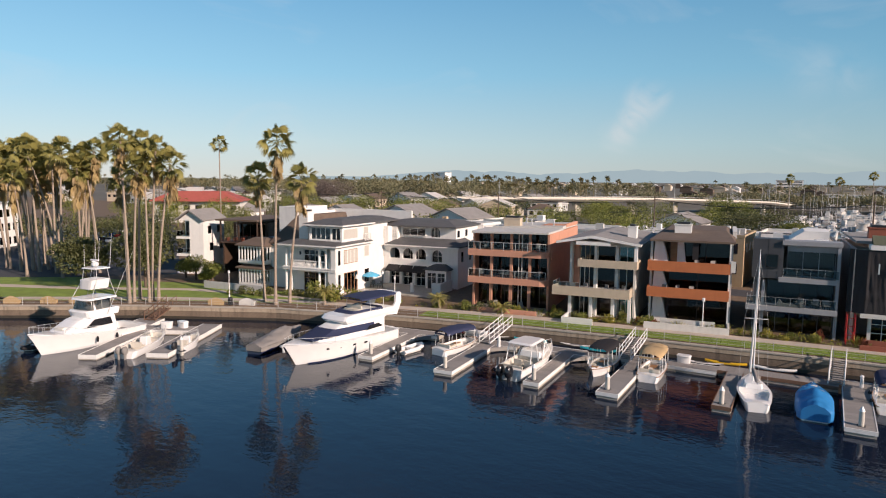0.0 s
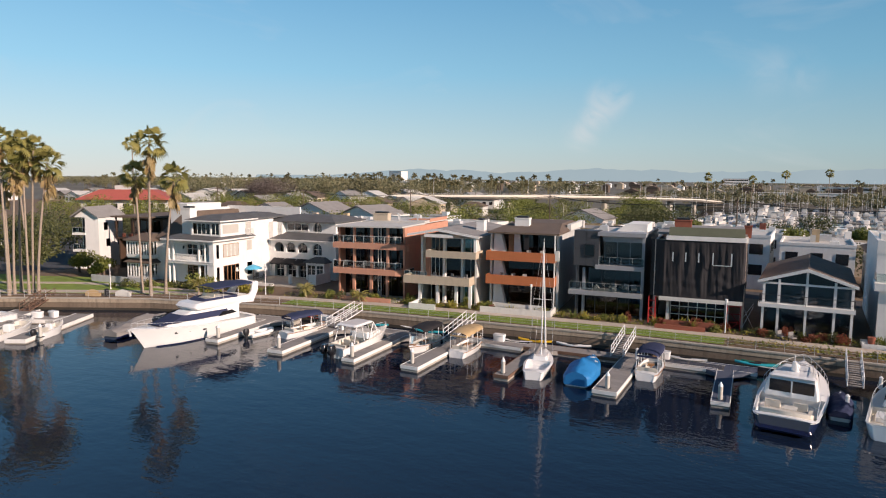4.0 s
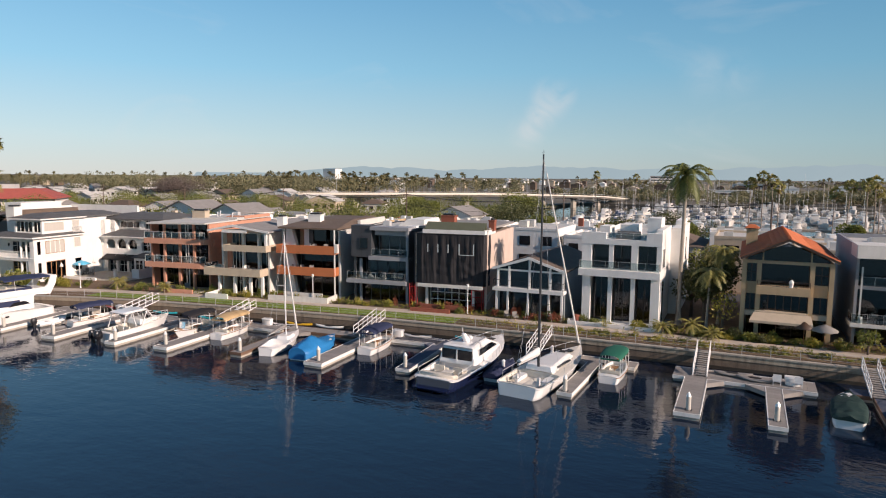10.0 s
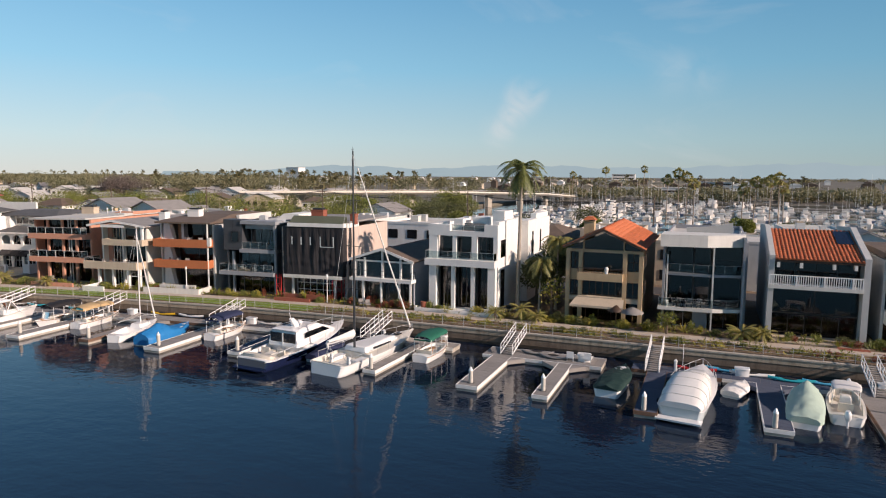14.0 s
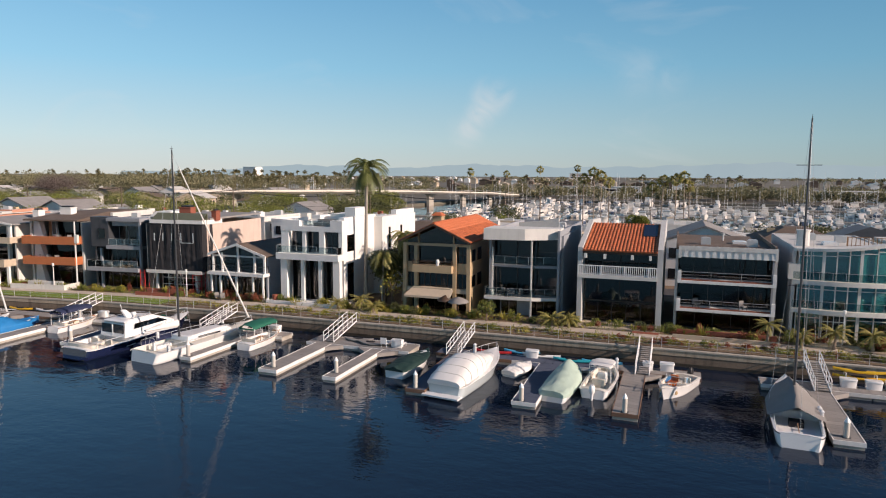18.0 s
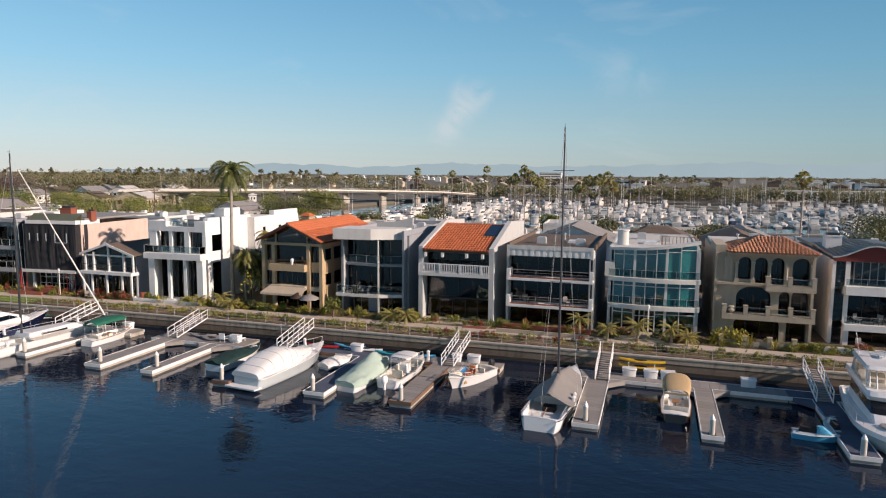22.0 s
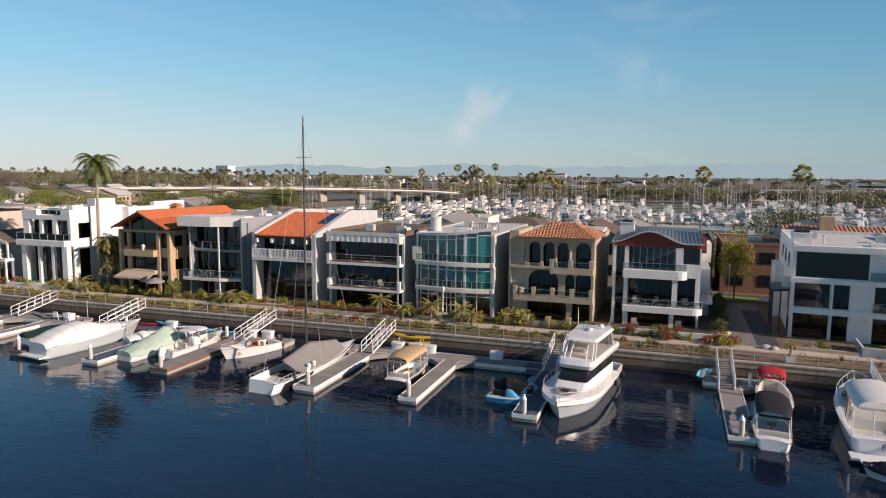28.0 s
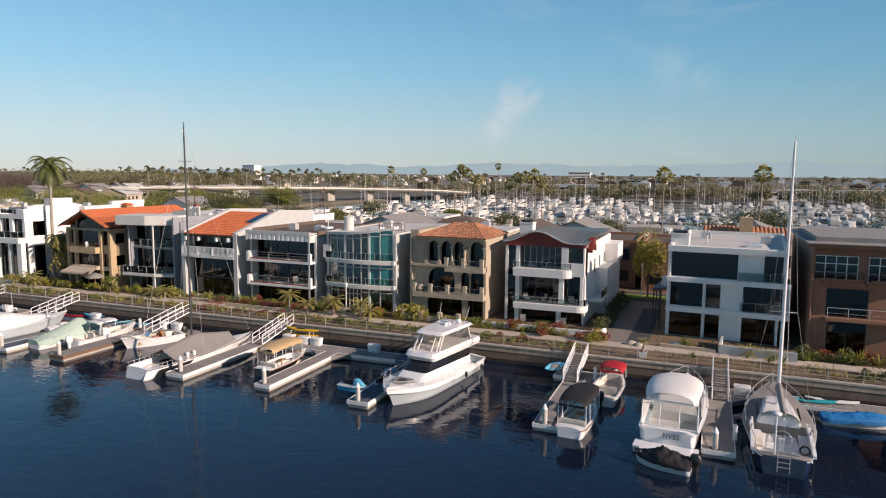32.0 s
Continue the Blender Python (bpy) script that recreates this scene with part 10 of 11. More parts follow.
# kayaks and boards lying on the floats
for x, y, h, m, lab, flat in [(-35.8, 60.9, 8, REDP, "red kayak lying on the float", False), (-34.6, 61.5, 8, ORANGEP, "orange kayak lying on the float", False), (-32.5, 61.4, 10, WHITEC, "white paddle board on the float", True),
                              (-28.2, 61.6, 8, TEAL, "teal kayak on the float", False), (-23.6, 62.9, 8, WHITEC, "white and red paddle board on a rack", True), (-21.0, 61.9, 8, TEAL, "teal kayak on the float", False),
                              (-11.5, 63.4, 5, WHITEC, "white paddle board on the float", True), (-9.6, 64.0, 5, YELLOW, "yellow kayak beside white boards", False), (-5.6, 64.4, 4, WHITEC, "white kayak on the float", False),
                              (5.2, 65.0, 3, OFFWHITE, "pale upturned kayak on the float", False), (11.0, 66.4, 2, TEAL, "teal kayak on a rack", False), (11.5, 66.9, 2, GREENC, "green kayak on a rack", False), (12.5, 66.3, 2, WHITEC, "white paddle board on a rack", True),
                              (50.8, 65.6, 0, REDP, "red kayak on the float", False), (53.4, 66.4, -4, LBLUE, "light blue kayak on the float", False),
                              (55.4, 65.9, 0, WHITEC, "white kayak on the float", False), (58.4, 65.4, 0, TEAL, "teal kayak on the float", False), (61.0, 65.6, 0, LBLUE, "blue kayak on the float", False),
                              (126.8, 66.9, 0, TEAL, "teal kayak beside the dock", False), (128.4, 67.4, 0, WHITEC, "white kayak beside the dock", False)]:
    kayak(x, y, DOCK_Z, h, m, lab, flat=flat)
for x, y, h in ((36.6, 65.3, 4), (38.4, 64.5, -6)):
    kayak(x, y, DOCK_Z, h, GREYC, "small upturned dinghy in grey canvas on the float", 3.2, 1.25, cat="dinghy")
for z, m in ((1.5, YELLOW), (0.95, YELLOW)):
    kayak(81.6, 67.0, z, -4, m, "yellow kayak on a rack by the seawall", 4.0)
rk = thing("kayak_rack", "white tube rack holding two yellow kayaks", "rack", at=pose(81.6, 67.0, 0))
for sx in (-1.1, 1.1):
    part("rack_leg", G().tube((sx, -0.35, DOCK_Z), (sx, -0.35, 1.55), 0.03, n=6).tube((sx, 0.35, DOCK_Z), (sx, 0.35, 1.55), 0.03, n=6), GEL, rk)
    part("rack_arm", G().tube((sx, -0.4, 0.95), (sx, 0.4, 0.95), 0.03, n=6).tube((sx, -0.4, 1.5), (sx, 0.4, 1.5), 0.03, n=6), GEL, rk)
kayak(107.5, 66.4, 1.1, 60, LBLUE, "light blue paddle board leaning on a post", 2.6, 0.7, 55, "paddle board", True)
kayak(94.6, 60.5, 0.55, 95, LBLUE, "blue and white inflatable paddle board standing by the yacht", 3.0, 0.9, 40, "paddle board", True)
for x in (40.0, 41.6):
    P = thing("deck_chair", "white plastic lounge chair on the dock", "chair", "dock chairs", at=pose(x, 64.4, DOCK_Z, 0, 0, 180))
    part("seat", G().box(-0.32, 0.32, -0.9, 0.5, 0.3, 0.38), GEL, P)
    part("backrest", G().wedge([(-0.32, 0.38), (0.32, 0.38), (0.32, 0.95), (-0.32, 0.95)], 0.45, 0.53), GEL, P)
    for sx in (-0.28, 0.28):
        for sy in (-0.8, 0.4):
            part("leg", G().box(sx - 0.03, sx + 0.03, sy - 0.03, sy + 0.03, 0, 0.3), GEL, P)

# ---- plants ----
rp = random.Random(21)


def fan_frond(g, p, d, ln, blades=9, spread=1.5, droop=0.25):
    """A fan leaf: a stalk and a fan of narrow blades."""
    p, d = Vector(p), Vector(d).normalized()
    side = d.cross(Vector((0, 0, 1)))
    side = side.normalized() if side.length > 0.05 else Vector((1, 0, 0))
    up = side.cross(d)
    roll = rp.uniform(-1.1, 1.1)
    side, up = side * math.cos(roll) + up * math.sin(roll), up * math.cos(roll) - side * math.sin(roll)
    q = p + d * ln * 0.5
    g.add([p - side * 0.03, p + side * 0.03, q + side * 0.02, q - side * 0.02], [(0, 1, 2, 3)])
    for i in range(blades):
        a = spread * (i / (blades - 1) - 0.5) * 2
        e = (d * math.cos(a) + side * math.sin(a)).normalized()
        l2 = ln * 0.62 * (1 - 0.25 * abs(a) / spread)
        tip = q + e * l2 - Vector((0, 0, droop * l2)) + up * rp.uniform(-0.05, 0.05)
        w = side * math.cos(a) - d * math.sin(a)
        g.add([q, q + e * l2 * 0.55 + w * 0.085, tip, q + e * l2 * 0.55 - w * 0.085], [(0, 1, 2, 3)])


def fan_crown(seed, r=1.0, n=34, green=True):
    global rp
    rp = random.Random(seed)
    g = G()
    for i in range(n):
        a = 2.399 * i + rp.uniform(-0.3, 0.3)
        if green:
            el = math.pi * (0.47 - 0.74 * (i / n) ** 0.85) + rp.uniform(-0.2, 0.2)
            ln = r * rp.uniform(1.45, 2.15)
        else:
            el = -math.pi * rp.uniform(0.24, 0.47)
            ln = r * rp.uniform(0.8, 1.5)
        d = (math.cos(a) * math.cos(el), math.sin(a) * math.cos(el), math.sin(el))
        fan_frond(g, (0.1 * d[0], 0.1 * d[1], 0.15 * d[2] - (0 if green else rp.uniform(0.0, 1.7))), d, ln, 11 if green else 6, 1.15 if green else 0.6, 0.28)
    return g


CROWNS = [fan_crown(3 + k, 1.0, 30).mesh("crown", FROND) for k in range(3)]
SKIRTS = [fan_crown(30 + k, 0.95, 46, False).mesh("dry_skirt", DRYFROND) for k in range(2)]


def trunk_mesh(h, r, bend, m=TRUNK, n=10, foot=1.5, seed=0):
    rings = []
    for i in range(n + 1):
        t = i / n
        rr = r * (1 + (foot - 1) * max(0, 1 - t * 8)) * (1 - 0.35 * t)
        ox, oy = bend[0] * t ** 1.6, bend[1] * t ** 1.6
        rings.append([(ox + rr * math.cos(2 * math.pi * k / 9), oy + rr * math.sin(2 * math.pi * k / 9), h * t) for k in range(9)])
    return G().loft(rings).mesh("trunk", m)


def fan_palm(x, y, h, bend=(0, 0), s=1.0, label="tall slender fan palm with green crown and dry skirt", z=ZG, skirt=1.0):
    P = thing("palm_tree", label, "palm tree", "fan palms", at=pose(x, y, z))
    part("trunk", trunk_mesh(h, 0.155 * s, bend), TRUNK, P)
    k = rp.randrange(3)
    part("crown", CROWNS[k], FROND, P, at=Matrix.Translation((bend[0], bend[1], h)) @ Matrix.Rotation(rp.uniform(0, 6), 4, "Z") @ Matrix.Scale(s, 4))
    if skirt:
        part("dry_skirt", SKIRTS[k % 2], DRYFROND, P, at=Matrix.Translation((bend[0] * 0.98, bend[1] * 0.98, h - 0.2)) @ Matrix.Rotation(rp.uniform(0, 6), 4, "Z") @ Matrix.Diagonal((s * 0.9, s * 0.9, s * skirt, 1)))
    return P


def feather_crown(seed, n=26, ln=3.2, lift=1.0, width=0.62, leaf=30):
    r = random.Random(seed)
    g = G()
    for i in range(n):
        a = 2.399 * i + r.uniform(-0.2, 0.2)
        up = lift * (1 - 1.5 * i / n) + r.uniform(-0.1, 0.15)
        p = Vector((0, 0, 0))
        d = Vector((math.cos(a), math.sin(a), up)).normalized()
        prev = p
        for k in range(leaf):
            t = k / leaf
            q = prev + d * ln / leaf
            d = (d + Vector((0, 0, -0.075))).normalized()
            s = d.cross(Vector((0, 0, 1)))
            s = s.normalized() if s.length > 1e-3 else Vector((1, 0, 0))
            w = width * math.sin(math.pi * min(1, t * 0.9 + 0.12)) ** 0.7
            for sg in (1, -1):
                tip = q + s * sg * w + d * w * 0.6 - Vector((0, 0, w * 0.45))
                g.add([prev, q, tip], [(0, 1, 2)])
            prev = q
    return g


FEATHER = [feather_crown(5 + k).mesh("crown", FROND) for k in range(2)]
QUEEN = feather_crown(41, 30, 2.7, 2.0, 0.52, 34).mesh("crown", QFROND)
PYGMY = [feather_crown(15 + k, 22, 1.35, 1.1, 0.24, 14).mesh("crown", FROND) for k in range(3)]


def feather_palm(x, y, h, s=1.0, label="feather-leaved queen palm with slim grey trunk", z=ZG):
    P = thing("palm_tree", label, "palm tree", "feather palms", at=pose(x, y, z))
    part("trunk", trunk_mesh(h, 0.18 * s, (0.2, 0.1), mat("grey_palm_trunk", (0.34, 0.30, 0.25), 0.9, var=0.2) if "grey_palm_trunk" not in bpy.data.materials else bpy.data.materials["grey_palm_trunk"]), TRUNK, P)
    part("crown", QUEEN if h > 10 else FEATHER[rp.randrange(2)], QFROND if h > 10 else FROND, P, at=Matrix.Translation((0.2, 0.1, h)) @ Matrix.Rotation(rp.uniform(0, 6), 4, "Z") @ Matrix.Scale(s, 4))
    return P


def small_palm(x, y, h=1.4, s=1.0, label="low garden palm with arching fronds", z=ZG):
    P = thing("garden_palm", label, "palm", "garden palms", at=pose(x, y, z))
    part("trunk", trunk_mesh(h, 0.14, (rp.uniform(-0.2, 0.2), 0), n=5), TRUNK, P)
    part("crown", PYGMY[rp.randrange(3)], FROND, P, at=Matrix.Translation((0, 0, h)) @ Matrix.Rotation(rp.uniform(0, 6), 4, "Z") @ Matrix.Scale(s, 4))
    return P


def clump(seed, rx, ry, rz, n, leaf, lumps=6, m=None):
    """Leaves on the shells of several lumps, uneven and with gaps; resting on z = 0."""
    r = random.Random(seed)
    g = G()
    cs = []
    for k in range(lumps):
        a = r.uniform(0, 6.28)
        q = r.uniform(0.1, 0.6)
        cs.append((rx * q * math.cos(a), ry * q * math.sin(a), rz * r.uniform(0.35, 1.35), r.uniform(0.4, 0.65)))
    for i in range(n):
        cx_, cy_, cz_, sc = cs[i % lumps]
        v = Vector((r.gauss(0, 1), r.gauss(0, 1), r.gauss(0, 1))).normalized()
        rad = r.uniform(0.72, 1.06)
        p = Vector((cx_ + v.x * rx * sc * rad, cy_ + v.y * ry * sc * rad, max(0.02, cz_ + v.z * rz * sc * rad)))
        d = (v + Vector((r.uniform(-0.8, 0.8), r.uniform(-0.8, 0.8), r.uniform(-0.5, 0.7)))).normalized()
        g.leaf(p, d, v, leaf * r.uniform(0.7, 1.3), leaf * 0.3)
    return g


SHRUBS = {}
for nm, m in (("green", LEAF), ("dark", LEAFDARK), ("yellow", LEAFYEL), ("red", LEAFRED)):
    SHRUBS[nm] = [clump(50 + k + len(nm) * 7, 0.7, 0.7, 0.5, 260, 0.2).mesh("shrub", m) for k in range(3)]


def spiky(seed, n=26, ln=1.0):
    r = random.Random(seed)
    g = G()
    for i in range(n):
        a, e = r.uniform(0, 6.28), r.uniform(0.25, 1.3)
        d = Vector((math.cos(a) * math.cos(e), math.sin(a) * math.cos(e), math.sin(e)))
        g.leaf((0, 0, 0.05), d, (0, 0, 1), ln * r.uniform(0.7, 1.2), 0.05)
    return g


SPIKES = [spiky(k).mesh("spiky_plant", m) for k, m in enumerate((LEAFYEL, LEAF, LEAFYEL))]
SHRUB_LABEL = {"green": "leafy green garden shrub", "dark": "dark green clipped garden shrub", "yellow": "yellow-green flowering garden shrub", "red": "red-leaved garden shrub"}


def shrub(x, y, kind="green", s=1.0, sz=None, z=ZG):
    ob = new("shrub", SHRUBS[kind][rp.randrange(3)])
    ob.matrix_basis = pose(x, y, z, 0, 0, rp.uniform(0, 360)) @ Matrix.Diagonal((s, s, sz or s, 1))
    return tagged(ob, SHRUB_LABEL[kind] + " in a planted bed", "shrub", "garden shrubs")


def spike(x, y, s=1.0, k=0, z=ZG):
    ob = new("spiky_plant", SPIKES[k])
    ob.matrix_basis = pose(x, y, z, 0, 0, rp.uniform(0, 360)) @ Matrix.Scale(s, 4)
    return tagged(ob, "spiky strap-leaved garden plant in a bed", "plant", "spiky garden plants")


def tree(x, y, h, r, m=None, label="broad leafy green tree", leaf=0.45, n=900, z=ZG, seed=None, trunk_r=0.2, squat=1.0):
    P = thing("tree", label, "tree", "trees", at=pose(x, y, z))
    sd = seed or rp.randrange(9999)
    g = G().tube((0, 0, -0.1), (0, 0, h * 0.4), trunk_r, trunk_r * 0.7, 8)
    q = random.Random(sd)
    for k in range(5):
        a = k * 1.26 + q.uniform(-0.3, 0.3)
        g.tube((0, 0, h * 0.3 + 0.05 * k), (r * 0.55 * math.cos(a), r * 0.55 * math.sin(a), h * q.uniform(0.55, 0.8)), trunk_r * 0.5, trunk_r * 0.15, 6)
    part("trunk", g, BARK, P)
    c = clump(sd, r, r, h * 0.3 * squat, n, leaf, 9)
    part("crown", c, m or LEAFDARK, P, at=Matrix.Translation((0, 0, h * 0.32)))
    return P


# fan palms on the lawn at the bend
for x, y, h, b in [(-75.6, 46.9, 21.2, (-1.6, 0.6)), (-74.3, 48.7, 19.4, (-1.2, 0.8)), (-77.0, 49.2, 20.6, (0.6, 0.4)), (-75.2, 49.8, 20.0, (1.2, 0.3)), (-76.2, 47.9, 17.6, (1.0, 0.4)), (-78.6, 48.6, 16.4, (-2.0, 1.0)), (-73.9, 49.7, 18.4, (1.6, 1.2)),
                   (-60.3, 56.5, 21.0, (0.4, 0.3)), (-63.0, 57.2, 16.8, (-1.5, 0.6)), (-59.7, 58.3, 16.6, (1.8, 0.5))]:
    fan_palm(x, y, h - 1.2, b, rp.uniform(1.0, 1.2), skirt=rp.uniform(0.9, 1.6))
for i in range(30):
    x, y = -124 + 22 * rp.random(), 50 + 14 * rp.random()
    fan_palm(x, y, rp.uniform(15.5, 20.0), (rp.uniform(-5, 2.5), rp.uniform(-2, 2)), rp.uniform(1.1, 1.35), skirt=rp.uniform(0.9, 1.7))
fan_palm(-124, 100, 23.0, (0, 0), 1.1, "lone tall fan palm behind the houses", skirt=0)
# queen palm and garden palms
feather_palm(30.6, 79.0, 16.6, 1.4)
feather_palm(33.6, 77.4, 6.4, 0.8, "short feather palm with yellowing fronds")
feather_palm(34.6, 81.5, 8.4, 0.85)
for x, y, h, s in [(29.6, 73.6, 0.9, 1.1), (32.4, 74.2, 1.3, 1.15), (34.4, 73.2, 0.8, 1.0), (54.8, 74.2, 0.8, 1.3), (56.6, 74.0, 1.0, 1.1), (75.4, 73.6, 2.0, 1.15), (78.2, 73.0, 1.4, 0.95), (81.0, 73.9, 1.7, 1.25), (84.2, 74.4, 1.5, 1.15), (85.6, 73.6, 1.0, 1.0), (-44.2, 68.2, 1.0, 1.0), (-42.6, 66.4, 1.2, 1.0), (-55.4, 60.0, 1.8, 1.2), (-34.4, 67.2, 1.0, 1.0), (123, 74.2, 0.6, 0.9), (125, 74.0, 0.5, 0.8)]:
    small_palm(x, y, h, s)
tree(47.8, 73.6, 2.6, 0.9, LEAF, "small rounded dragon tree in a pot", 0.3, 260, trunk_r=0.12)
tree(33.2, 79.2, 8.0, 2.5, LEAFDARK, "dark bushy tree between two houses", 0.34, 2600)
tree(34.2, 85.0, 9.0, 2.6, LEAFDARK, "dark bushy tree between two houses", 0.34, 2600)
tree(32.6, 91.0, 8.5, 2.6, LEAF, "green bushy tree between two houses", 0.34, 2000)
tree(35.2, 76.8, 5.2, 1.6, LEAFYEL, "sparse small tree with yellow leaves", 0.3, 260)
tree(31.6, 84, 7.0, 2.6, LEAFDARK, "dark bushy tree between two houses", 0.4, 700)
tree(112.3, 99.4, 8.6, 2.0, LEAFYEL, "slender yellow-green tree at the end of the alley", 0.26, 3400, trunk_r=0.12, squat=1.35)
for x, y, h, r in [(-85.0, 63.6, 4.2, 2.2), (-82.2, 64.4, 3.4, 2.0), (-88, 64, 3.2, 1.8), (-80.6, 62.6, 2.4, 1.4)]:
    tree(x, y, h, r, LEAF, "rounded green shrub tree behind the lawn", 0.3, 1200)
for x, y, h, r in [(-92.0, 50.6, 7.8, 4.0), (-85.0, 55.2, 9.0, 4.5), (-103.5, 55.4, 6.4, 3.0), (-106, 58.0, 6.4, 3.0)]:
    tree(x, y, h, r, LEAFDARK, "dense dark green tree on the lawn", 0.36, 5200)
# garden beds along the walkway
for x0, x1, kinds, dens in [(-42, -31, ("green", "dark", "green"), 1.5), (-29, -20.5, ("green", "dark", "green", "yellow"), 1.4), (-19, -10, ("yellow", "red", "green"), 1.6), (-9, -1, ("yellow", "green", "red"), 1.2), (0, 9, ("red", "green", "yellow"), 1.2), (10, 19, ("red", "green", "red", "dark"), 1.6), (20, 30, ("green", "yellow"), 1.0), (30, 46, ("yellow", "green", "yellow", "green", "dark"), 1.9), (46, 57, ("green", "dark", "yellow"), 1.1), (57, 67, ("green", "red", "dark"), 1.1), (67, 77, ("red", "red", "green"), 1.2), (77, 88, ("red", "green", "dark"), 1.4), (88, 99, ("green", "yellow", "green"), 1.5), (99, 110, ("red", "green", "yellow"), 1.4), (115, 127, ("green",), 0.15), (127, 140, ("dark", "dark", "green", "red"), 2.2)]:
    for i in range(int((x1 - x0) * dens)):
        x = rp.uniform(x0, x1)
        wx, wy = wall_at(x, rp.uniform(5.5, 7.4))
        shrub(wx, wy, rp.choice(kinds), rp.uniform(0.5, 1.15), rp.uniform(0.45, 1.2))
    if x0 >= 19 and x0 != 115:
        for i in range(int((x1 - x0) * 1.1)):
            wx, wy = wall_at(rp.uniform(x0, x1), rp.uniform(1.2, 2.9))
            shrub(wx, wy, rp.choice(kinds), rp.uniform(0.35, 0.7), rp.uniform(0.3, 0.75))
    for i in range(int((x1 - x0) * 0.3)):
        wx, wy = wall_at(rp.uniform(x0, x1), rp.uniform(5.4, 6.4))
        spike(wx, wy, rp.uniform(0.7, 1.3), rp.randrange(3))
for x in (88.6, 89.6, 90.4):
    shrub(x, 76.0, "yellow", 1.4, 1.7)
for i in range(26):
    wx, wy = wall_at(rp.uniform(-70, -46), rp.uniform(6.5, 9))
    shrub(wx, wy, rp.choice(("green", "dark", "yellow")), rp.uniform(0.6, 1.4))
for x, y, sx, sz in ((-60.3, 63.0, 1.9, 2.6), (-55.7, 61.9, 2.2, 2.5), (-63.6, 61.9, 1.2, 1.0)):
    shrub(x, y, "green", sx, sz)
solid("hedge", clump(77, 3.0, 0.6, 0.5, 900, 0.22, 14), LEAFDARK, "low clipped dark hedge by the villa", "hedge", at=pose(-62.5, 62.4, ZG, 0, 0, 8))

# low ground cover over the planted beds
g, gy = G(), G()
for i in range(30000):
    x = rp.uniform(-44, 140)
    off = rp.choice((rp.uniform(0.7, 3.2), rp.uniform(5.3, 8.0)))
    if (x < 8 and off < 4) or 110 < x < 115 or (115 <= x < 127 and i % 6):
        continue
    k = noise.noise((x * 0.45, off * 0.9, 3.0)) + 0.35 * noise.noise((x * 1.9, off * 2.0, 8.0))
    if k < -0.12:
        continue
    wx, wy = wall_at(x, off)
    a = rp.uniform(0, 6.28)
    hh = max(0.0, k) * rp.uniform(0.0, 1.1)
    (gy if noise.noise((x * 0.3, 5.0, off)) > 0.18 else g).leaf((wx, wy, ZG + 0.01 + hh), (math.cos(a), math.sin(a), rp.uniform(0.2, 1.2)), (0, 0, 1), rp.uniform(0.14, 0.34), 0.06)
solid("ground_cover", gy, LEAFYEL, "low yellow-green flowering plants in the beds", "ground cover", kind="stuff")
solid("ground_cover", g, LEAF, "low green ground cover plants in the beds", "ground cover", kind="stuff")
g = G()
for i in range(9000):
    x = rp.uniform(-42, 8)
    wx, wy = wall_at(x, rp.uniform(0.65, 3.35))
    a = rp.uniform(0, 6.28)
    g.add([(wx - 0.02, wy, ZG + 0.02), (wx + 0.02, wy, ZG + 0.02), (wx + 0.05 * math.cos(a), wy + 0.05 * math.sin(a), ZG + rp.uniform(0.06, 0.12))], [(0, 1, 2)])
solid("grass", g, GRASS, "short mown grass blades on the lawn strip", "grass", kind="stuff")
g = G().slab([wall_at(x, 3.0) for x in range(-104, -54, 2)] + [(-56, 62), (-64, 64), (-80, 62.4), (-90, 58), (-101, 55), (-116, 44)], ZG - 0.2, ZG + 0.03)
solid("lawn", g, GRASS, "open green lawn under the palms", "lawn", kind="structure")
solid("pavement", G().slab([(-109, 40), (-92, 48), (-78, 56.6), (-66, 60.2), (-58, 61.4), (-58, 62.6), (-66, 61.6), (-78.6, 58), (-92.6, 49.6), (-110, 42)], ZG - 0.2, ZG + 0.05), PATH, "curved concrete path across the lawn", "path", kind="structure")
solid("pavement", G().box(109.6, 114.4, 74.6, 96, ZG - 0.2, ZG + 0.03), ALLEY, "wide concrete alley between two houses", "path", kind="structure")
# thin darker strip on the alley's right side
solid("pavement", G().box(112.5, 114.4, 75.4, 92, ZG - 0.1, ZG + 0.045), ASPHALT, "dark strip along the right side of the alley", "path", kind="structure")
solid("lawn", G().box(108.4, 115.2, 98.2, 100.6, ZG - 0.1, ZG + 0.14), GRASS, "narrow sunlit grass strip at the end of the alley", "lawn", kind="structure")
for i in range(14):
    shrub(109.7 + rp.uniform(-0.3, 0.5), 78.5 + i * 1.25, "dark", rp.uniform(0.8, 1.3), rp.uniform(0.9, 2.2))
for x, y, k in ((108.2, 74.2, "red"), (110.4, 74.6, "red"), (109.2, 73.8, "yellow"), (110.0, 74.0, "yellow"), (104.5, 74.0, "red")):
    shrub(x, y, k, 0.9, 0.9)
for x, y, r in ((113.0, 74.2, 0.42), (113.7, 74.0, 0.36), (116.8, 75.2, 0.5)):
    solid("boulder", G().ball((0, 0, r * 0.35), r * 1.2, r * 0.9, r * 0.7, 10, 6), CONC, "pale rounded garden boulder beside the walkway", "boulder", "garden boulders", at=pose(x, y, ZG, 0, 0, 40 * x))
P = thing("plant_pot", "white square planter on the walkway edge", "planter", at=pose(114.4, 70.4, ZG - 0.02))
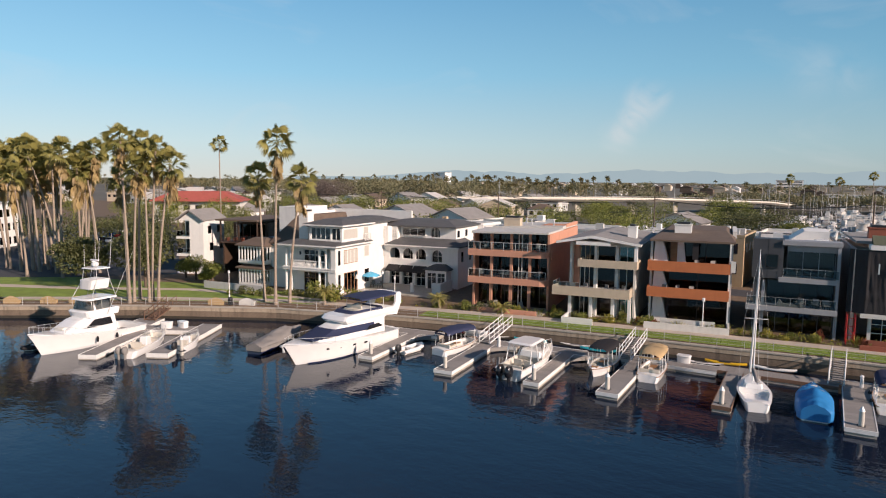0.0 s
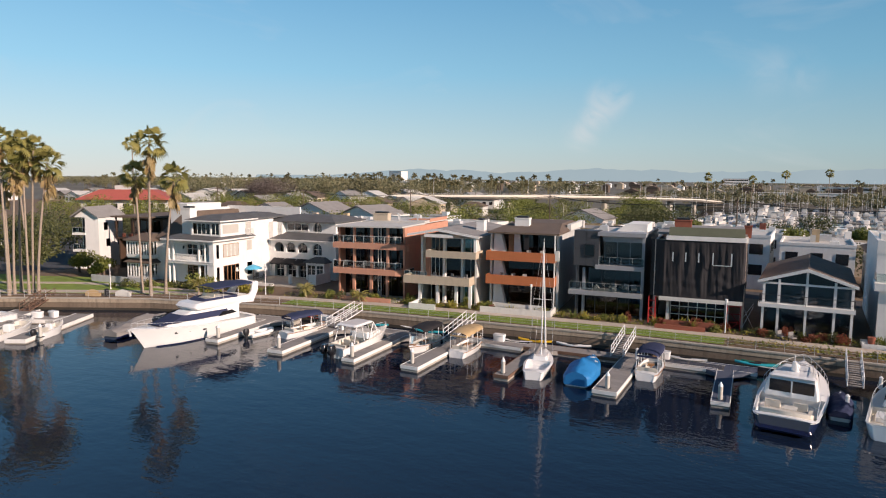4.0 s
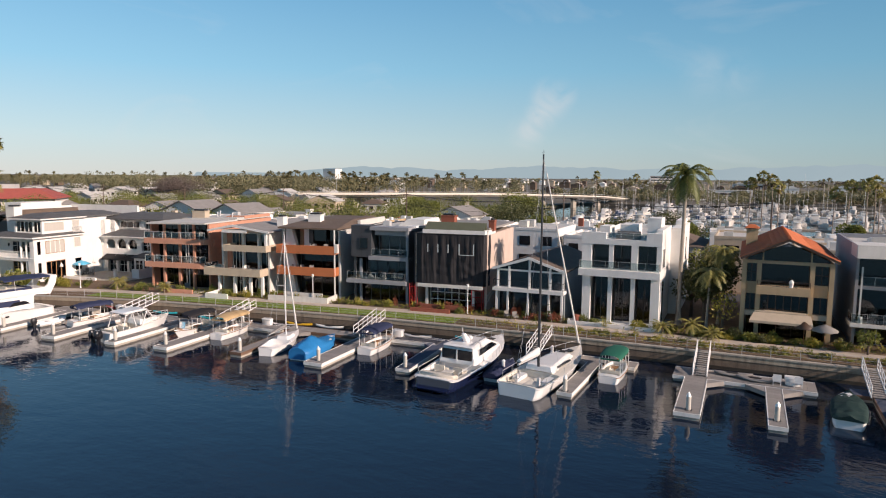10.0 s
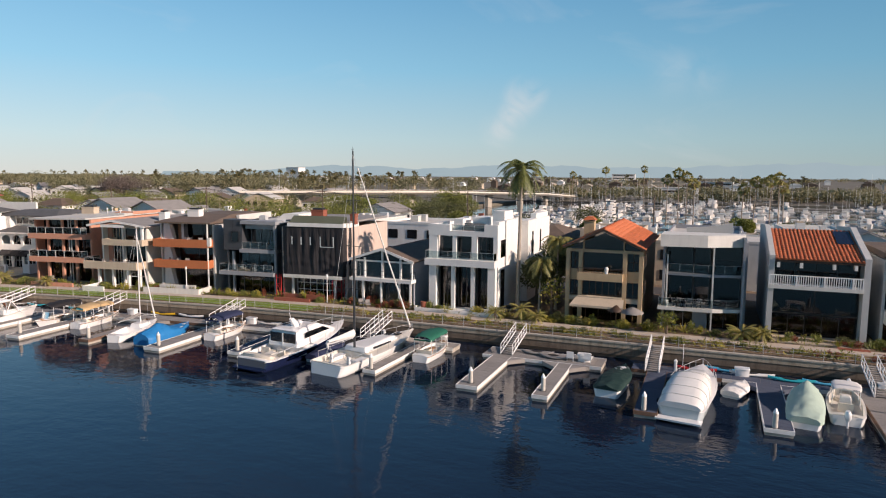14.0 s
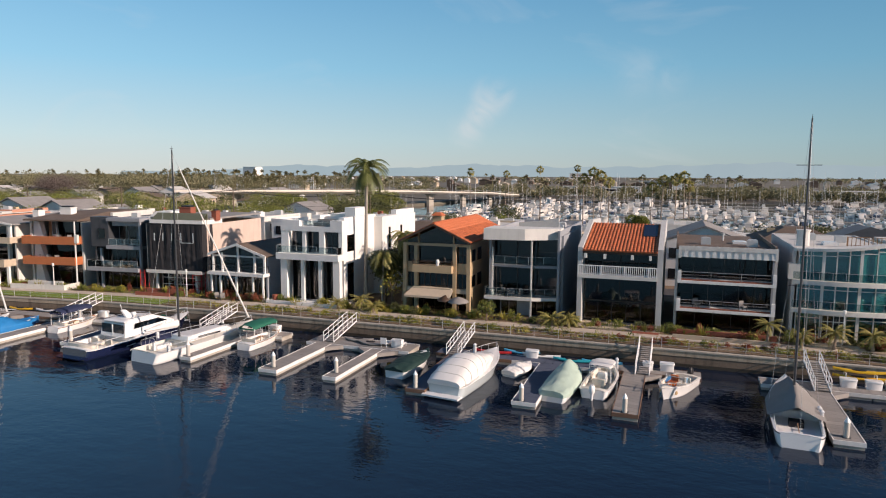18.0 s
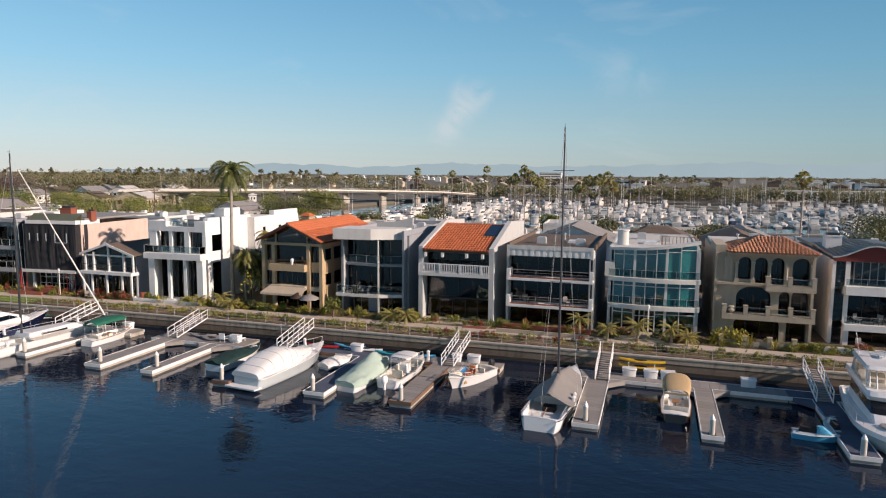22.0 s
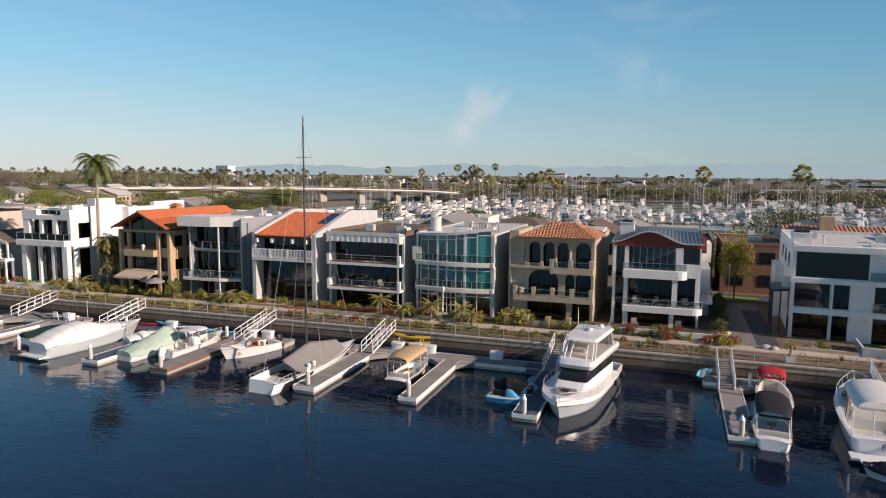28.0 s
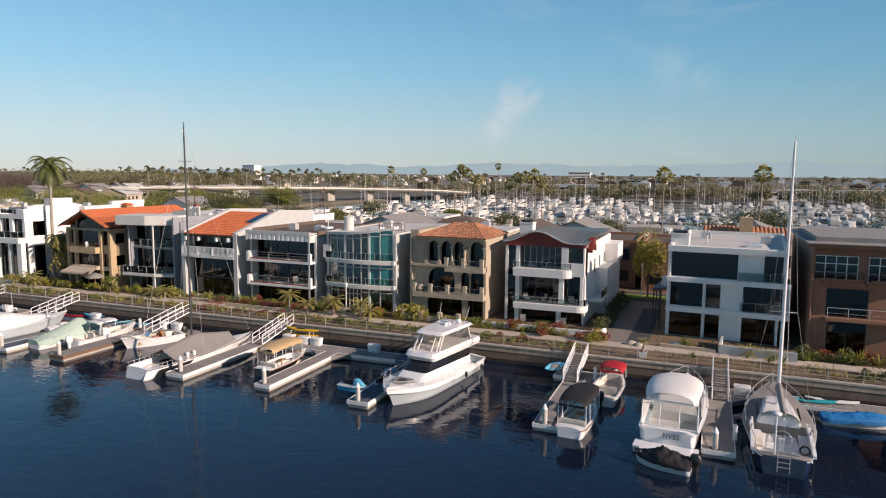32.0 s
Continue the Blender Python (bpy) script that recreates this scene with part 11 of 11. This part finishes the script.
part("pot", G().loft([[(-0.28, -0.28, 0), (0.28, -0.28, 0), (0.28, 0.28, 0), (-0.28, 0.28, 0)], [(-0.36, -0.36, 0.55), (0.36, -0.36, 0.55), (0.36, 0.36, 0.55), (-0.36, 0.36, 0.55)]], smooth=False), GEL, P)
part("soil", G().box(-0.3, 0.3, -0.3, 0.3, 0.55, 0.57), EARTH, P)
small_palm(114.4, 70.4, 1.0, 0.5, "small potted palm with arching fronds", ZG + 0.5)
for x, y, sc in ((118.4, 71.6, 0.7), (124.4, 72.4, 0.8), (125.4, 72.2, 0.9), (116.8, 71.2, 0.5), (121.0, 71.0, 0.5)):
    spike(x, y, sc, 1)

# far woods: crowns of leaf clumps
def woods(label, spots, m, leaf, name="far_trees", n=46):
    g = G()
    for x, y, h, r in spots:
        for i in range(n):
            v = Vector((rp.gauss(0, 1), rp.gauss(0, 1), rp.gauss(0, 0.8))).normalized()
            lump = rp.choice((0.55, 0.8, 1.0))
            p = Vector((x + v.x * r * lump + 0.3 * r * math.sin(i * 2.1), y + v.y * r * lump, ZG + h * 0.62 + v.z * h * 0.38 * lump))
            d = (v + Vector((rp.uniform(-1, 1), rp.uniform(-1, 1), rp.uniform(-0.4, 0.9)))).normalized()
            g.leaf(p, d, v, leaf * rp.uniform(0.7, 1.4), leaf * 0.42)
        g.tube((x, y, ZG), (x, y, ZG + h * 0.6), 0.25, 0.15, 5)
    solid(name, g, m, label, "trees", kind="stuff")


def far_palms(label, spots, m, n=20):
    g = G()
    for x, y, h in spots:
        g.tube((x, y, ZG), (x, y, ZG + h), 0.22, 0.16, 5)
        for i in range(n):
            a, e = 2.4 * i, rp.uniform(-0.7, 1.1)
            d = Vector((math.cos(a) * math.cos(e), math.sin(a) * math.cos(e), math.sin(e)))
            ln = rp.uniform(1.6, 2.4)
            q = Vector((x, y, ZG + h))
            s = d.cross(Vector((0, 0, 1))).normalized() * 0.55
            g.add([q, q + d * ln * 0.6 - s, q + d * ln - Vector((0, 0, 0.6)), q + d * ln * 0.6 + s], [(0, 1, 2, 3)])
    solid("far_palms", g, m, label, "palm trees", kind="stuff")


woods("scattered trees among the back streets", [(rp.uniform(-110, 230), rp.uniform(118, 124) if k % 2 else rp.uniform(142, 172), rp.uniform(4, 8.5), rp.uniform(2, 4)) for k in range(44)] + [(rp.uniform(-330, -60), rp.uniform(140, 300), rp.uniform(5, 9), rp.uniform(3, 5)) for k in range(60)], LEAFDARK, 0.42, n=420)
woods("light green street trees", [(rp.uniform(-240, -30), rp.uniform(122, 230), rp.uniform(6, 9.5), rp.uniform(2.5, 5)) for k in range(85)], LEAF, 0.34, n=900)
woods("street trees beside the road at the bend", [(rp.uniform(-170, -104), rp.uniform(64, 120), rp.uniform(4.5, 8), rp.uniform(2.5, 4)) for k in range(26)], LEAFDARK, 0.4, n=700)
woods("bare brown winter trees of the middle distance", [(rp.uniform(-262, -236), rp.uniform(258, 276), rp.uniform(12.0, 15.5), rp.uniform(4, 6)) for k in range(12)], BARE, 0.4, n=1400)
woods("large dark trees by the marina", [(-22, 176, 9.5, 5), (-16, 180, 9, 5), (-26, 182, 8, 5), (-30, 196, 8, 5), (16, 205, 6.6, 4), (-58, 190, 8, 5), (8, 172, 6, 4), (-40, 184, 7, 4), (128, 175, 8.5, 5), (133, 178, 8, 4), (70, 178, 5.5, 3.5), (96, 172, 5, 4)], LEAFDARK, 0.36, n=1800)
sp = []
for k in range(260):
    x = rp.uniform(-1000, 330)
    y = 430 + rp.uniform(0, 260) - 0.12 * (x + 300)
    sp.append((x, y, rp.uniform(4, 8.5) + (6 if x < -150 else 0), rp.uniform(4, 8)))
for k in range(130):
    x = rp.uniform(-60, 430)
    sp.append((x, (428 if x < 255 else 524) + rp.uniform(0, 70), rp.uniform(4, 9), rp.uniform(3, 6)))
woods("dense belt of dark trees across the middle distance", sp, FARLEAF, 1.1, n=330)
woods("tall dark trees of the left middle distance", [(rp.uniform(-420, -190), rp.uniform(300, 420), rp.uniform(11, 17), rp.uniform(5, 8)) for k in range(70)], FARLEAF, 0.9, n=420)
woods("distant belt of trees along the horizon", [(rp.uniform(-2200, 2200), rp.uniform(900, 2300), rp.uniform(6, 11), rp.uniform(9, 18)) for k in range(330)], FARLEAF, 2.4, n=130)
for m_, lab_ in ((WHITE, "scattered white house fronts of the far town"), (BEIGE, "scattered beige house fronts of the far town"), (ROOFBROWN, "scattered brown roofs of the far town")):
    g = G()
    for k in range(110):
        x, y = rp.uniform(-900, 900), rp.uniform(540, 1500)
        w_, h_ = rp.uniform(6, 16), rp.uniform(4, 8.5)
        g.box(x, x + w_, y, y + 8, ZG - 0.3, ZG + h_)
        g.wedge([(x - 0.5, ZG + h_), (x + w_ + 0.5, ZG + h_), (x + w_ / 2, ZG + h_ + 2.2)], y - 0.4, y + 8.4)
    solid("far_houses", g, m_, lab_, "houses", kind="stuff")
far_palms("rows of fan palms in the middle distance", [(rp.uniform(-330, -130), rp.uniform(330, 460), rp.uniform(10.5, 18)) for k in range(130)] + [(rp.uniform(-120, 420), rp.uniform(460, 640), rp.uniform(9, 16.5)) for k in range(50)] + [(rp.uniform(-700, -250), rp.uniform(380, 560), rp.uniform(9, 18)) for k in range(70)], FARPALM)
for x, y, h in [(41, 223, 16.6), (43.5, 221, 15.6), (37.5, 224, 14.6), (45.5, 226, 13.4), (62, 214, 14.2), (66, 211, 14.6), (68.5, 214, 15.4), (70, 217, 12.8), (59, 217, 12.2), (110.2, 155.3, 15.6), (128.5, 160, 16.0), (165, 205, 14.6), (168, 207, 15.0), (171, 204, 13.6), (174, 207, 14.2), (178, 208, 13.2), (20, 330, 19), (-25, 300, 17.0), (-8, 300, 16), (4, 320, 18.2)]:
    fan_palm(x, y, h, (rp.uniform(-0.5, 0.5), 0), 1.05, "fan palm by the marina", skirt=0.5)

# rounded broad-leaved trees between the back rows and the marina
for x, y, h, r in [(-37.5, 226, 12.0, 7.0), (-31.0, 224, 10.0, 5.0), (-78.0, 227, 9.5, 6.0), (-70.5, 224, 8.0, 4.5), (-12.0, 172, 7.0, 3.6), (24.0, 168, 6.5, 3.0), (58.0, 170, 7.0, 3.4), (12.0, 131, 8.2, 2.6)]:
    tree(x, y, h * 0.85, r, LEAF, "broad rounded green tree behind the back houses", 0.42, 5200, squat=1.35)

# ---- the marina behind the town ----
rm_ = random.Random(99)
sail_hull = G().loft([[(L_, b, 1.0), (L_, b * 0.8, 0.05), (L_, -b * 0.8, 0.05), (L_, -b, 1.0)] for L_, b in ((0, 1.2), (3, 1.6), (6.5, 1.4), (9, 0.7), (10.2, 0.05))], smooth=False).mesh("hull", MARGEL)
sail_cabin = G().loft([rrect(3, 7.4, 0.95, 1.0, 0.2, 0.3), rrect(3.2, 6.8, 0.8, 1.5, 0.2, 0.3)]).mesh("cabin", MARGEL)
motor_hull = G().loft([[(L_, b, 1.3 + 0.05 * L_), (L_, b * 0.8, 0.05), (L_, -b * 0.8, 0.05), (L_, -b, 1.3 + 0.05 * L_)] for L_, b in ((0, 1.6), (4, 1.8), (8, 1.4), (10.5, 0.7), (11.8, 0.05))], smooth=False).mesh("hull", MARGEL)
motor_cab = G().loft([rrect(1.6, 8.2, 1.4, 1.5, 0.2, 0.3), rrect(1.8, 6.6, 1.3, 2.9, 0.2, 0.3), rrect(1.6, 6.0, 1.4, 3.4, 0.2, 0.2)]).mesh("cabin", MARGEL)
motor_win = G().loft([rrect(2.2, 7.6, 1.41, 1.9, 0.2, 0.3), rrect(2.3, 6.9, 1.37, 2.5, 0.2, 0.3)], caps=False).mesh("window_band", BLACKGEL)
sail_mast = G().tube((6.0, 0, 1.2), (6.0, 0, 15.5), 0.05, 0.035, 6).tube((6.0, -0.8, 8), (6.0, 0.8, 8), 0.04, n=4).tube((5.9, 0, 2.5), (1.8, 0, 2.5), 0.07, n=5).mesh("mast", MAST)
sail_cover = G().tube((5.8, 0, 2.75), (2.0, 0, 2.7), 0.24, 0.16, 7).mesh("sail_cover", NAVYC)

slips = []
for row in range(21):
    y = 186 + row * 11.5 + (6 if row % 2 else 0)
    x = -52 + 0.18 * (y - 190) + rm_.uniform(0, 6)
    while x < 150 + (y - 180) * 1.35:
        ok = not (95 < x < 135 and 205 < y < 250) and not (150 < x < 185 and y < 225)
        gap = noise.noise((x * 0.021, y * 0.03, 4.4)) + 0.5 * noise.noise((x * 0.07, y * 0.09, 1.2))
        if rm_.random() < 0.72 + 0.5 * gap and gap > -0.3 and ok:
            slips.append((x, y, rm_.random() < 0.56, rm_.uniform(0.5, 1.1), rm_.choice((90, 90, -90))))
        x += rm_.uniform(4.4, 7.4)
slips.sort(key=lambda s: s[1])
for x, y, sail, s, hd in slips[:120]:
    P = thing("moored_sailboat" if sail else "moored_motorboat", "white sailboat moored in the marina" if sail else "white motor cruiser moored in the marina", "sailboat" if sail else "motorboat", "boats in the marina", at=pose(x, y, 0, 0, 0, hd) @ Matrix.Diagonal((s, s, s * rm_.uniform(0.7, 1.25), 1)))
    if sail:
        part("hull", sail_hull, MARGEL, P)
        part("cabin", sail_cabin, GEL, P)
        part("mast", sail_mast, MAST, P)
        part("sail_cover", sail_cover, NAVYC, P)
    else:
        part("hull", motor_hull, GEL, P)
        part("cabin", motor_cab, GEL, P)
        part("window_band", motor_win, BLACKGEL, P)


def gather(g, me, m):
    g.add([m @ v.co for v in me.vertices], [tuple(f.vertices) for f in me.polygons])


gw, gn, gb, gm, gd = G(), G(), G(), G(), G()
for x, y, sail, s, hd in slips[120:]:
    m = pose(x, y, 0, 0, 0, hd) @ Matrix.Diagonal((s, s, s * rm_.uniform(0.7, 1.25), 1))
    for me in ((sail_hull, sail_cabin) if sail else (motor_hull, motor_cab)):
        gather(gd if me is sail_hull and rm_.random() < 0.4 else gw, me, m)
    if sail:
        gather(gm, sail_mast, m)
    gather(gn if sail else gb, sail_cover if sail else motor_win, m)
P = thing("marina_fleet", "hundreds of white boats with bare masts in the marina", "boats", kind="stuff")
tagged(part("hulls", gw, MARGEL, P), kind="stuff")
tagged(part("dark_hulls", gd, MARBLUE, P), kind="stuff")
tagged(part("masts", gm, MAST, P), kind="stuff")
tagged(part("sail_covers", gn, NAVYC, P), kind="stuff")
tagged(part("window_bands", gb, BLACKGEL, P), kind="stuff")
for row in range(9):
    y = 200 + row * 30
    P = thing("marina_dock", "long floating dock of the marina", "dock", "marina docks", at=pose(0, 0, 0))
    part("float", G().box(-50 + 0.18 * (y - 190), 150 + (y - 180) * 1.3, y - 1, y + 1, -0.3, 0.45), CONC, P)
solid("pier", G().box(86, 112, 214, 226, -1, 1.8), CONC, "concrete boatyard pier in the marina", "pier", kind="structure")

# ---- rails, lamps, benches, furniture, cars ----
P = thing("quay_railing", "thin steel post-and-rail fence along the seawall", "railing")
pts = [wall_at(x, 0.25) for x in np.arange(-90, 140.1, 2.4)]
pm = G().box(-0.02, 0.02, -0.02, 0.02, 0, 0.95).mesh("post", STEEL)
for x, y in pts:
    part("post", pm, STEEL, P, at=pose(x, y, ZG - 0.06))
for k in (0.32, 0.63, 0.95):
    part("rail", G().pipe([(x, y, ZG - 0.06 + k) for x, y in pts], 0.012, 5), STEEL, P)

# joints in the walkway: slabs laid along it
sl = [wall_at(x, 3.45) for x in np.arange(-88, 140, 2.0)]
sr = [wall_at(x, 5.15) for x in np.arange(-88, 140, 2.0)]
walkway = thing("walkway_slabs", "pale concrete walkway slabs with open joints", "pavement", kind="structure")
for (a, b), (c, d) in zip(zip(sl, sl[1:]), zip(sr, sr[1:])):
    k = 0.01
    part("slab", G().slab([(a[0] + k, a[1]), (b[0] - k, b[1]), (d[0] - k, d[1]), (c[0] + k, c[1])], ZG + 0.025, ZG + 0.06), PATH, walkway)


def lamp(x, y, h=3.2, label="slim white walkway lamp post", double=False):
    P = thing("street_lamp", label, "street lamp", "walkway lamps", at=pose(x, y, ZG))
    part("pole", G().tube((0, 0, 0), (0, 0, h), 0.06, 0.045, 8).tube((0, 0, 0), (0, 0, 0.3), 0.11, 0.08, 8), GEL, P)
    part("lamp_head", G().tube((0, 0, h), (0, 0, h + 0.28), 0.16, 0.12, 10).tube((0, 0, h + 0.28), (0, 0, h + 0.36), 0.2, 0.06, 10), GEL, P)
    return P


for x in (-66, -46.5, 7.8, 82.0, -12.5):
    wx, wy = wall_at(x, 6.0)
    lamp(wx, wy)
lamp(111.6, 98.5, 4.2, "slim white lamp post at the end of the alley")


def umbrella(x, y, m, label, h=2.5, r=1.3, z=ZG):
    P = thing("parasol", label, "parasol", at=pose(x, y, z))
    part("pole", G().tube((0, 0, 0), (0, 0, h), 0.03, n=6), WOOD, P)
    rings = [[(rr * math.cos(2 * math.pi * k / 16), rr * math.sin(2 * math.pi * k / 16), h - zz - 0.05 * (k % 2) * rr) for k in range(16)] for rr, zz in ((0.02, 0), (r * 0.5, 0.2), (r, 0.5), (r, 0.62))]
    part("canopy", G().loft(rings, caps=False), m, P)
    part("base", G().tube((0, 0, 0), (0, 0, 0.1), 0.3, n=12), CONC, P)


umbrella(-58.2, 72.6, LBLUE, "light blue parasol on the villa terrace")
umbrella(-57.6, 68.8, WHITEC, "closed pale parasol on the villa terrace", 2.6, 0.25)
umbrella(-57.1, 73.9, WHITEC, "closed pale parasol on the villa terrace", 2.6, 0.25)
umbrella(44.3, 74.4, GREYC, "grey-brown parasol in the garden", 2.4, 1.15)
umbrella(42.6, 74.8, DARKWOOD, "dark parasol in the garden", 2.4, 0.9)


def arched_bench(x, y, rot, m, label):
    P = thing("bench", label, "bench", "arched benches", at=pose(x, y, ZG, 0, 0, rot))
    pts = [(-1.0, 0.0), (1.0, 0.0), (1.0, 0.5)] + [(1.0 - 2.0 * k / 10, 0.5 + 0.42 * math.sin(math.pi * k / 10)) for k in range(1, 10)] + [(-1.0, 0.5)]
    part("backrest", G().wedge(pts, -0.05, 0.03), m, P)
    part("seat", G().box(-0.95, 0.95, 0.03, 0.5, 0.36, 0.44), m, P)
    for sx in (-0.85, 0.85):
        part("leg", G().box(sx - 0.06, sx + 0.06, 0.05, 0.48, 0, 0.36), m, P)


for x, m, lab in [(-86.6, TANC, "tan arched-back bench facing the lawn"), (-83.0, TANC, "tan arched-back bench facing the lawn"), (-80.2, TANC, "tan arched-back bench facing the lawn"), (-65.8, TANC, "tan arched-back bench facing the lawn"), (-62.4, OFFWHITE, "off-white arched-back bench facing the lawn")]:
    wx, wy = wall_at(x, 0.9)
    arched_bench(wx, wy, 33 if x < -70 else 25, m, lab)
bx, by = wall_at(-64.2, 0.9)
P = thing("litter_bin", "dark round litter bin between two benches", "litter bin", at=pose(bx, by, ZG))
part("bin_body", G().tube((0, 0, 0), (0, 0, 0.85), 0.28, 0.3, 12), BLACK, P)
part("bin_lid", G().tube((0, 0, 0.85), (0, 0, 1.0), 0.32, 0.15, 12), BLACK, P)

# chairs and tables on the balconies and terraces
def chair_proto():
    P = thing("terrace_chair", "grey outdoor armchair on a balcony", "chair", "balcony furniture", at=pose(-39.2, 68.9, ZG + 3.3))
    part("seat", G().box(-0.28, 0.28, -0.28, 0.28, 0.36, 0.46), GREYC, P)
    part("backrest", G().box(-0.28, 0.28, 0.22, 0.3, 0.46, 0.95), GREYC, P)
    for sx in (-0.25, 0.25):
        part("armrest", G().box(sx - 0.03, sx + 0.03, -0.28, 0.22, 0.58, 0.63), GREYC, P)
        for sy in (-0.25, 0.25):
            part("leg", G().box(sx - 0.025, sx + 0.025, sy - 0.025, sy + 0.025, 0, 0.36), BLACK, P)
    return P


def on_house(ox, oy, rot, lx, ly, lz, turn=0):
    return pose(ox, oy, ZG, 0, 0, rot) @ pose(lx, ly, lz, 0, 0, turn)


proto = chair_proto()
proto.matrix_basis = on_house(-40.2, 70.3, 10, 1.2, -0.2, 3.8, 20)
rf = random.Random(4)
for (ox, oy, rot), spots in [((-40.2, 70.3, 10), [(3.6, 0.2, 3.8), (4.4, -0.2, 3.8), (6.3, 0, 3.8), (8.2, 0.2, 3.8), (1.6, 0, 7.15), (6.6, -0.2, 7.15), (8.4, 0, 7.15), (3.4, -1, 0.1), (6.6, -1.2, 0.1)]),
                             ((-27.9, 71.3, 8), [(-0.2, -0.6, 3.05), (0.6, -1.0, 3.05), (1.8, -0.4, 3.05), (4.2, -0.6, 3.05), (6.0, -0.5, 3.05)]), ((-19.4, 73.6, 9), [(1.5, -0.5, 3.4), (3.2, -0.4, 3.4), (4.6, -0.6, 3.4), (5.0, -0.5, 6.25), (6.6, -0.4, 6.25)]),
                             ((-8.9, 74.9, 6), [(4.2, -0.4, 3.0), (5.6, -0.2, 3.0), (6.6, -0.5, 3.0)]), ((66.9, 77.7, 0), [(2.2, 0.0, 2.4), (6.6, 0.0, 2.4)]),
                             ((99.0, 80.4, 0), [(2.4, -0.4, 2.12), (4.2, -0.3, 2.12), (7.2, -0.4, 2.12), (2.4, -1.8, 0.02), (6.6, -1.8, 0.02)]), ((46.9, 77.6, 0), [(1.6, -0.4, 2.3), (2.8, -0.5, 2.3), (3.6, -0.3, 2.3)]),
                             ((10.7, 75.4, 0), [(2.0, -2.2, 0.02), (3.0, -2.4, 0.02)]), ((-61.2, 77.3, 8), [(2.0, -4, 0.1), (3.4, -4.4, 0.1), (-0.6, -6.2, 0.1), (0.6, -6.6, 0.1)])]:
    for lx, ly, lz in spots:
        copy_thing(proto, on_house(ox, oy, rot, lx, ly, lz, rf.uniform(-60, 60)))
tp = thing("terrace_table", "small round outdoor table on a balcony", "table", "balcony furniture", at=on_house(-40.2, 70.3, 10, 2.4, 0.0, 3.8))
part("tabletop", G().tube((0, 0, 0.68), (0, 0, 0.72), 0.4, n=16), BLACK, tp)
part("stem", G().tube((0, 0, 0), (0, 0, 0.68), 0.04, n=8).tube((0, 0, 0), (0, 0, 0.04), 0.25, n=12), BLACK, tp)
for h_, s_ in [((-40.2, 70.3, 10), (5.3, 0, 3.8)), ((-27.9, 71.3, 8), (5.1, -0.6, 3.05)), ((66.9, 77.7, 0), (2.4, -0.6, 2.4)), ((99.0, 80.4, 0), (5.2, -0.3, 2.12)), ((46.9, 77.6, 0), (2.2, -0.5, 2.3)), ((-61.2, 77.3, 8), (0.2, -5.4, 0.1))]:
    copy_thing(tp, on_house(*h_, *s_))


# parked cars in the street
def car(x, y, rot, m, label):
    P = thing("car", label, "car", "parked cars", at=pose(x, y, ZG + 0.02, 0, 0, rot))
    part("body", G().loft([rrect(-2.2, 2.2, 0.88, 0.3, 0.25, 0.1), rrect(-2.25, 2.25, 0.9, 0.7, 0.3, 0.1), rrect(-2.15, 2.1, 0.85, 0.92, 0.3, 0.1)]), m, P)
    part("cabin", G().loft([rrect(-1.7, 1.1, 0.78, 0.92, 0.25, 0.1), rrect(-1.2, 0.4, 0.66, 1.4, 0.25, 0.1)]), m, P)
    part("windows", G().loft([rrect(-1.66, 1.06, 0.785, 0.97, 0.25, 0.1), rrect(-1.28, 0.52, 0.69, 1.32, 0.25, 0.1)], caps=False), BLACKGEL, P)
    for sx in (-1.35, 1.35):
        for sy in (-0.82, 0.82):
            part("wheel", G().tube((sx, sy - 0.1, 0.32), (sx, sy + 0.1, 0.32), 0.32, n=14), BLACK, P)


CARM = [WHITE, mat("silver_car_paint", (0.4, 0.41, 0.42), 0.25, 0.6, coat=0.5), mat("black_car_paint", (0.02, 0.02, 0.022), 0.2, 0.3, coat=0.5), mat("red_car_paint", (0.3, 0.02, 0.02), 0.25, coat=0.5), mat("blue_car_paint", (0.02, 0.05, 0.16), 0.25, coat=0.5)]
for i in range(14):
    t = i / 13
    k = i % 5
    car(-112 - 78 * t + (3.5 if i % 2 else 0), 58 + 60 * t + (-3 if i % 2 else 2), 142 + rf.uniform(-4, 4), CARM[k], ("white", "silver", "black", "dark red", "dark blue")[k] + " car parked along the street")
car(-120, 44, 20, CARM[4], "dark blue car parked near the lawn")
